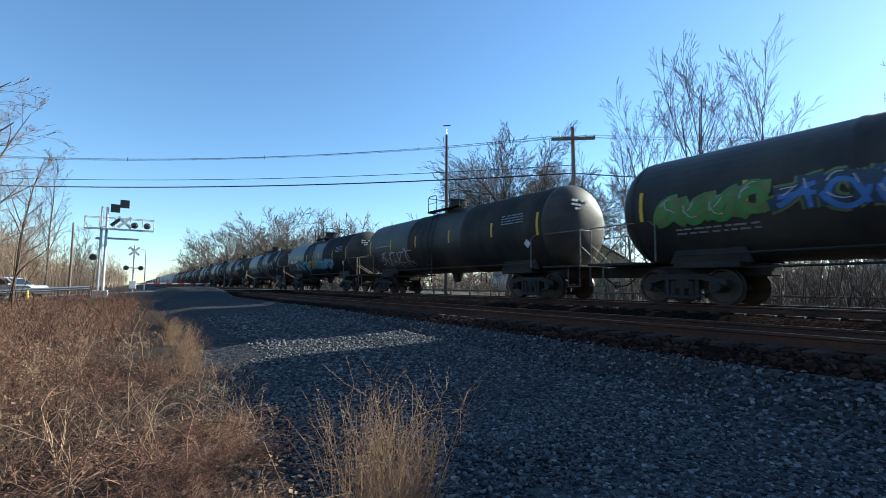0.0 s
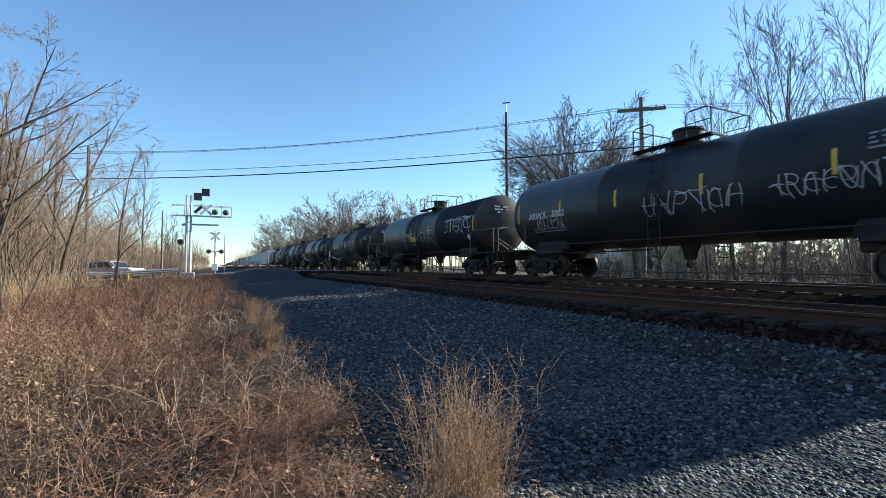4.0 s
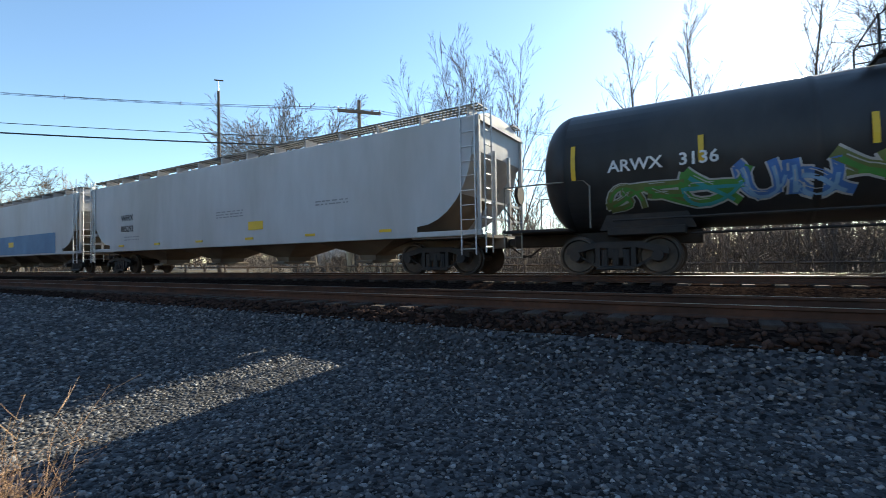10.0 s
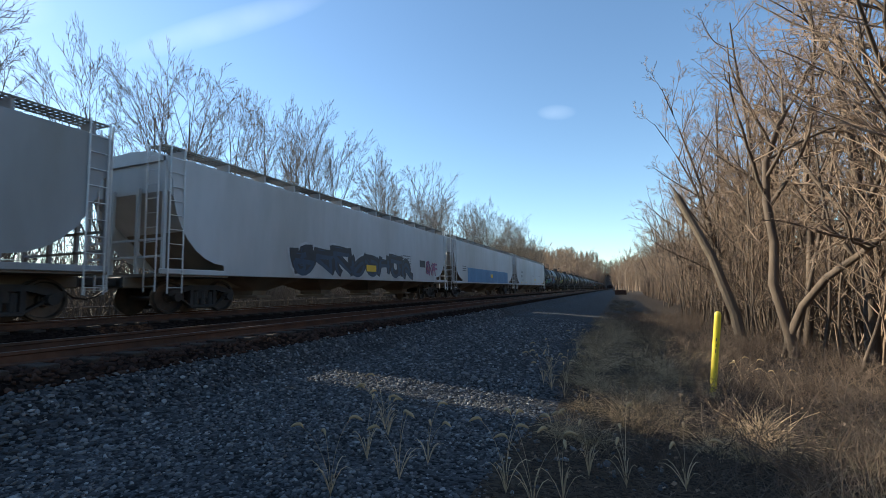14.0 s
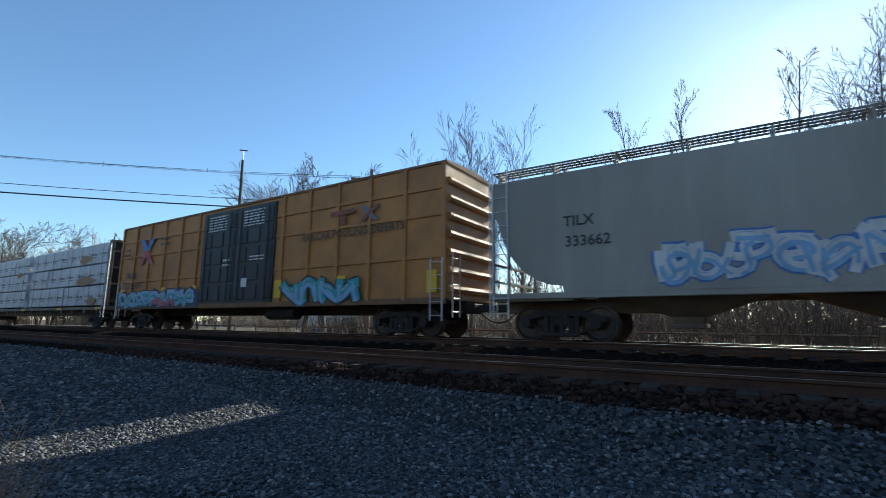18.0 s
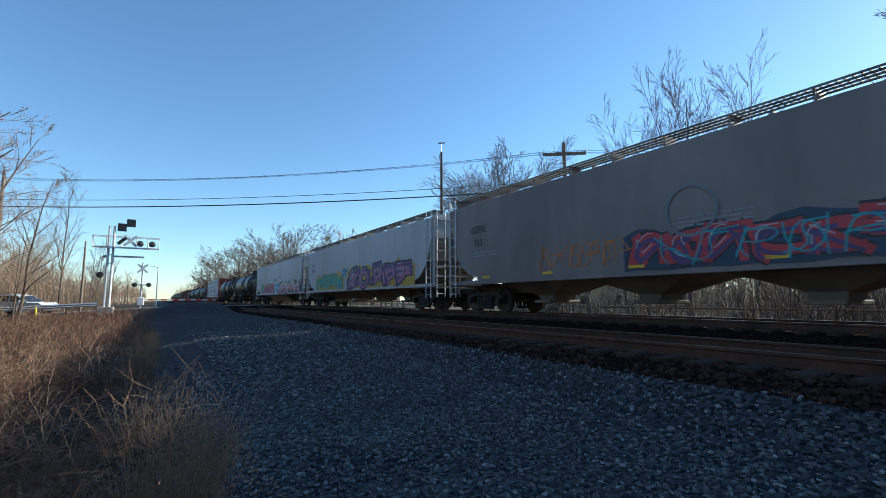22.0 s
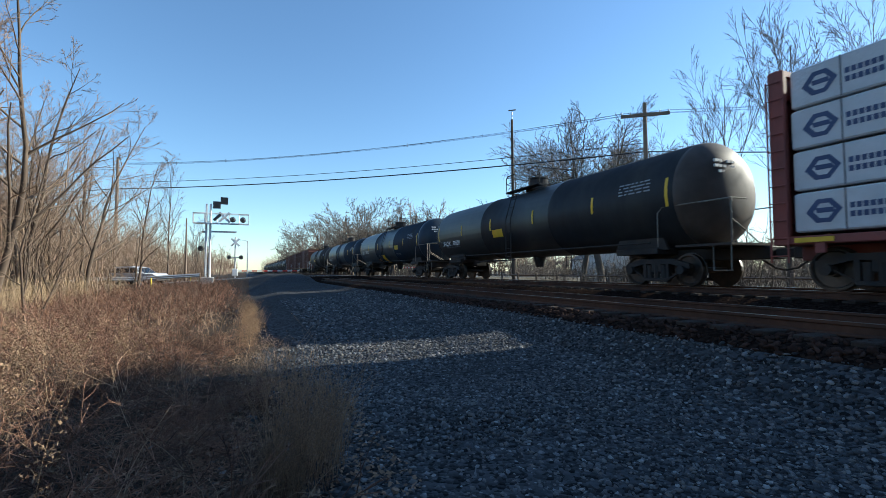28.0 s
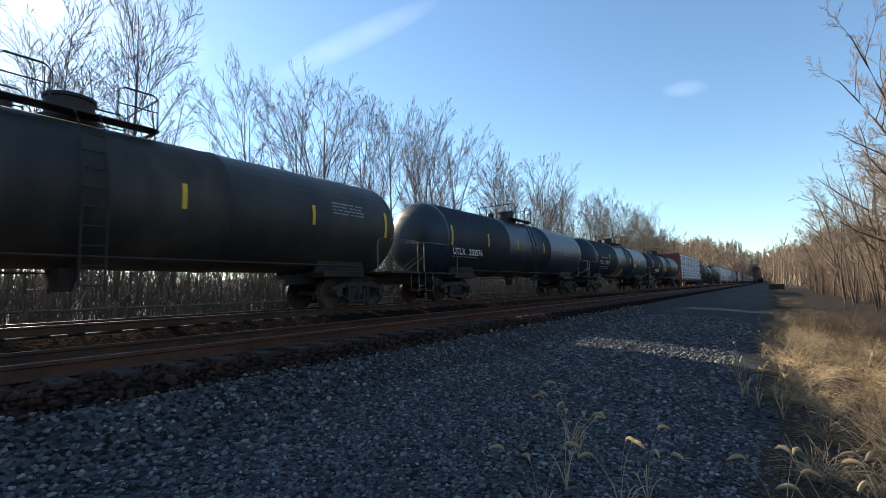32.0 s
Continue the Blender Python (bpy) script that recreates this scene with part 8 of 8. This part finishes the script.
# the middle bay: crossed braces and torn wrap
for s_ in (-1, 1):
    part("cross_brace", Geo().tube([(0, 0.42 * s_, 1.2), (0, -0.42 * s_, 4.6)], 0.07, 6), M["black"], car)
for y_, sd_ in ((0.4, 1), (-0.38, 2), (0.42, 3)):
    rq = random.Random(sd_)
    g = Geo()
    nn = 12
    for side in (0, 1):
        for i in range(nn + 1):
            z_ = 4.6 - 3.4 * i / nn
            g.v.append((-1.37 + (0.35 if side else 0) + rq.uniform(-0.04, 0.04), y_ - (0.02 if y_ > 0 else -0.02) * i * rq.uniform(0.4, 1.4) * (0.4 if side else 1), z_))
    g.f += [(i, i + 1, nn + 2 + i, nn + 1 + i) for i in range(nn)]
    part("torn_wrap", g, M["wrap"], car, "torn white wrap hanging loose")
# tank, then four hoppers
car = next_tank(405.1, 424.2, "tank_blue")
graffiti(car, 4.0, 2.0, 1.8, 0.5, 4, "g_silver", "g_silver", tank_surf, 341, "", 0.14)
bars(car, 0, 4.5, 6.0, 2.6, 3.0, 2, "white", tank_surf, 12)
car = couple(hopper_car(21.9, "hop_brown", 4, "brown-grey covered hopper car with red graffiti"), 424.2, 446.1)
hop_marks(car, "GEFX", "763", 22.0)
graffiti(car, 1.6, 10.8, 1.22, 0.9, 12, "g_red", "g_black", HS, 351, "g_navy", 0.3, "dark red and teal graffiti")
graffiti(car, 1.0, 9.8, 1.3, 0.7, 11, "g_teal", "g_black", lambda z: HS(z) - 0.014, 353, "", 0.16)
ring_ = [(0.62 * math.cos(q_ * 0.3307), 2.5 + 0.62 * math.sin(q_ * 0.3307)) for q_ in range(19)]
for a_ in range(19):
    (ya_, za_), (yb_, zb_) = ring_[a_], ring_[(a_ + 1) % 19]
    part("emblem_ring", Geo().add([(HS(2.6) - 0.03, ya_ + 0.1, za_), (HS(2.6) - 0.03, yb_ + 0.1, zb_), (HS(2.6) - 0.03, yb_ * 0.88 + 0.1, 2.5 + (zb_ - 2.5) * 0.88), (HS(2.6) - 0.03, ya_ * 0.88 + 0.1, 2.5 + (za_ - 2.5) * 0.88)], [(0, 1, 2, 3)]), M["patch_grey"], car)
graffiti(car, 5.0, 3.6, 1.4, 0.7, 6, "g_orange", "g_orange", HS, 352, "", 0.1)
car = couple(hopper_car(21.2, "hop_white", 4, "white covered hopper car with green and purple graffiti"), 446.1, 467.3)
lettering(car, "SHQX", -HOP_W - 0.03, 8.2, 3.1, 0.3, "dark_letter", label="stencilled reporting marks")
lettering(car, "15298", -HOP_W - 0.03, 8.2, 2.68, 0.3, "dark_letter", label="stencilled reporting marks")
graffiti(car, 7.0, 5.4, 1.22, 1.0, 5, "g_green", "g_teal", HS, 361, "g_gold", 0.3, "green graffiti on a gold ground")
graffiti(car, 0.4, 8.4, 1.22, 1.15, 5, "g_purple", "g_black", HS, 362, "g_gold", 0.42, "purple graffiti on a gold ground")
graffiti(car, 1.6, 1.0, 1.9, 0.6, 2, "g_teal", "g_black", HS, 363, "", 0.36)
car = couple(hopper_car(21.5, "hop_white", 4, "pale covered hopper car with large cream graffiti and a round emblem"), 467.3, 488.8)
bars(car, -HOP_W - 0.03, 7.4, 8.3, 2.65, 2.9, 1, "dark_letter", None, 17)
lettering(car, "551229", -HOP_W - 0.03, 7.9, 2.3, 0.28, "dark_letter", label="stencilled car number")
graffiti(car, 7.6, 7.0, 1.25, 0.5, 12, "g_pink", "g_silver", HS, 374, "", 0.4)
graffiti(car, 7.0, 1.3, 1.3, 0.8, 1, "g_green", "g_black", HS, 371, "", 0.42, "green graffiti")
graffiti(car, 5.6, 5.0, 1.25, 1.0, 5, "g_red", "g_purple", HS, 373, "g_silver", 0.4, "red and purple graffiti")
graffiti(car, 0.3, 2.0, 1.25, 0.8, 2, "g_teal", "g_sky", HS, 375, "", 0.5)
graffiti(car, -1.3, 7.6, 1.2, 0.95, 6, "g_cream", "g_black", HS, 372, "g_navy", 0.42, "large cream graffiti on a dark blue ground")
graffiti(car, -1.5, 7.2, 1.25, 0.35, 8, "g_red", "g_red", lambda z: HS(z) - 0.012, 376, "", 0.3)
# round-topped emblem in cream, green and blue
for rad_, off_, mat_ in ((0.72, 0.020, "g_black"), (0.68, 0.024, "g_cream"), (0.46, 0.028, "g_sky")):
    ring = [(rad_ * math.cos(a_), 2.42 + rad_ * 0.95 * math.sin(a_)) for a_ in [k_ * math.pi / 18 for k_ in range(19)]]
    part("emblem", Geo().add([(HS(2.4) - off_, 0.0 + y_, z_) for y_, z_ in ring], [tuple(range(19))]), M[mat_], car, "round-topped painted emblem")
part("emblem_field", Geo().add([(HS(2.4) - 0.032, y_, z_) for y_, z_ in ((0.45, 2.43), (-0.45, 2.43), (-0.38, 2.62), (0.38, 2.55))], [(0, 1, 2, 3)]), M["g_green"], car)
# two tank cars, lumber, tank cars
car = next_tank(488.8, 507.8, "tank_black")
dress_tank(car, 71, None, 19.0)
car = next_tank(507.8, 528.6, "tank_black")
dress_tank(car, 72, None, 19.7)
car = couple(lumber_car(25.3, "flat_red", 4, 6, "ink_blue", "hexa", "red centre-beam flat car stacked with white-wrapped lumber"), 528.6, 553.9)
car = next_tank(553.9, 573.8, "tank_black")
dress_tank(car, 73, "SHQX 70509", 20.1)
# blue shells from here: the sky's sheen is put into the base colour
car = next_tank(573.8, 593.8, "tank_blue")
dress_tank(car, 74, None, 19.6)
lettering(car, "TILX", tank_surf(2.21) - 0.03, 7.05, 2.21, 0.38, "white", label="white reporting marks")
lettering(car, "728372", tank_surf(2.21) - 0.03, 5.62, 2.21, 0.38, "white", label="white reporting marks")
panel(car, "placard", 0.36, 1.17, 1.16, 1.83, tank_surf, "yellow", 0.012)
panel(car, "placard", 2.2, 2.9, 1.24, 1.54, tank_surf, "g_orange", 0.012)
panel(car, "placard", -3.84, -2.95, 2.1, 2.42, tank_surf, "yellow", 0.012)
bars(car, 0, -4.0, -2.9, 1.66, 1.85, 2, "faint_print", tank_surf, 31)
bars(car, 0, 1.7, 3.0, 1.66, 1.85, 2, "faint_print", tank_surf, 32)
car = next_tank(593.8, 612.6, "tank_blue")
dress_tank(car, 75, "UTLX 203576", 20.0)
car = next_tank(612.6, 632.3, "tank_worn")
dress_tank(car, 76, None, 19.0)
base_red = None
for i in range(3):
    q = 632.3 + i * 16.8
    if base_red is None:
        base_red = box_car(16.8, "box_red", "box_red", 4.6, "red-brown boxcar streaked with rust")
        car = base_red
    else:
        car = copy_thing(base_red, Matrix())
    couple(car, q, q + 16.8)
for i in range(10):
    q = 682.4 + i * T_LEN
    dress_tank(next_tank(q, q + T_LEN, SHELLS[i % 3]), 90 + i)

def motions():
    """The train runs along its track; wheels turn while their car is near."""
    for car, q in TRAIN:
        walk(car, [(t, pose(TRACK_X, q - SPEED * t, 0)) for t in (0, 8, 16, 24, 32)])
        near = q / SPEED
        t0, t1 = max(near - 1.3, 0.0), min(near + 1.3, 32.0)
        if t0 >= t1:
            continue
        steps = int((t1 - t0) * FPS)
        turn = -math.degrees(SPEED / WHEEL_R / FPS)
        for ob in car.children_recursive:
            if ob.name.startswith("wheelset"):
                y = ob.location.y
                rows = [(0.0, pose(0, y, WHEEL_R))] if t0 > 0.04 else []
                rows += [(t0 + k / FPS, pose(0, y, WHEEL_R, -turn * k)) for k in range(steps + 1)]
                if t1 < 31.9:
                    rows.append((32.0, pose(0, y, WHEEL_R, -turn * steps)))
                walk(ob, rows)

# ---- sleepers, piece by piece ----
for tr, cx, top_z in TRACKS:
    rest = Geo()
    for i in range(-420, 480):
        y = i * 0.56
        if -150 < i < 150 if cx < 10 else -60 < i < 60:
            o = part("sleeper", TIE, None, tr, at=pose(cx, y, top_z - 0.155, 0, 0, 1.2 * math.sin(i * 2.3)))
        else:
            rest.box(cx - 1.3, cx + 1.3, y - 0.115, y + 0.115, top_z - 0.34, top_z - 0.155)
    ob = part("sleepers_beyond", rest, M["tie"], tr)
    ob["kind"] = "stuff"

motions()
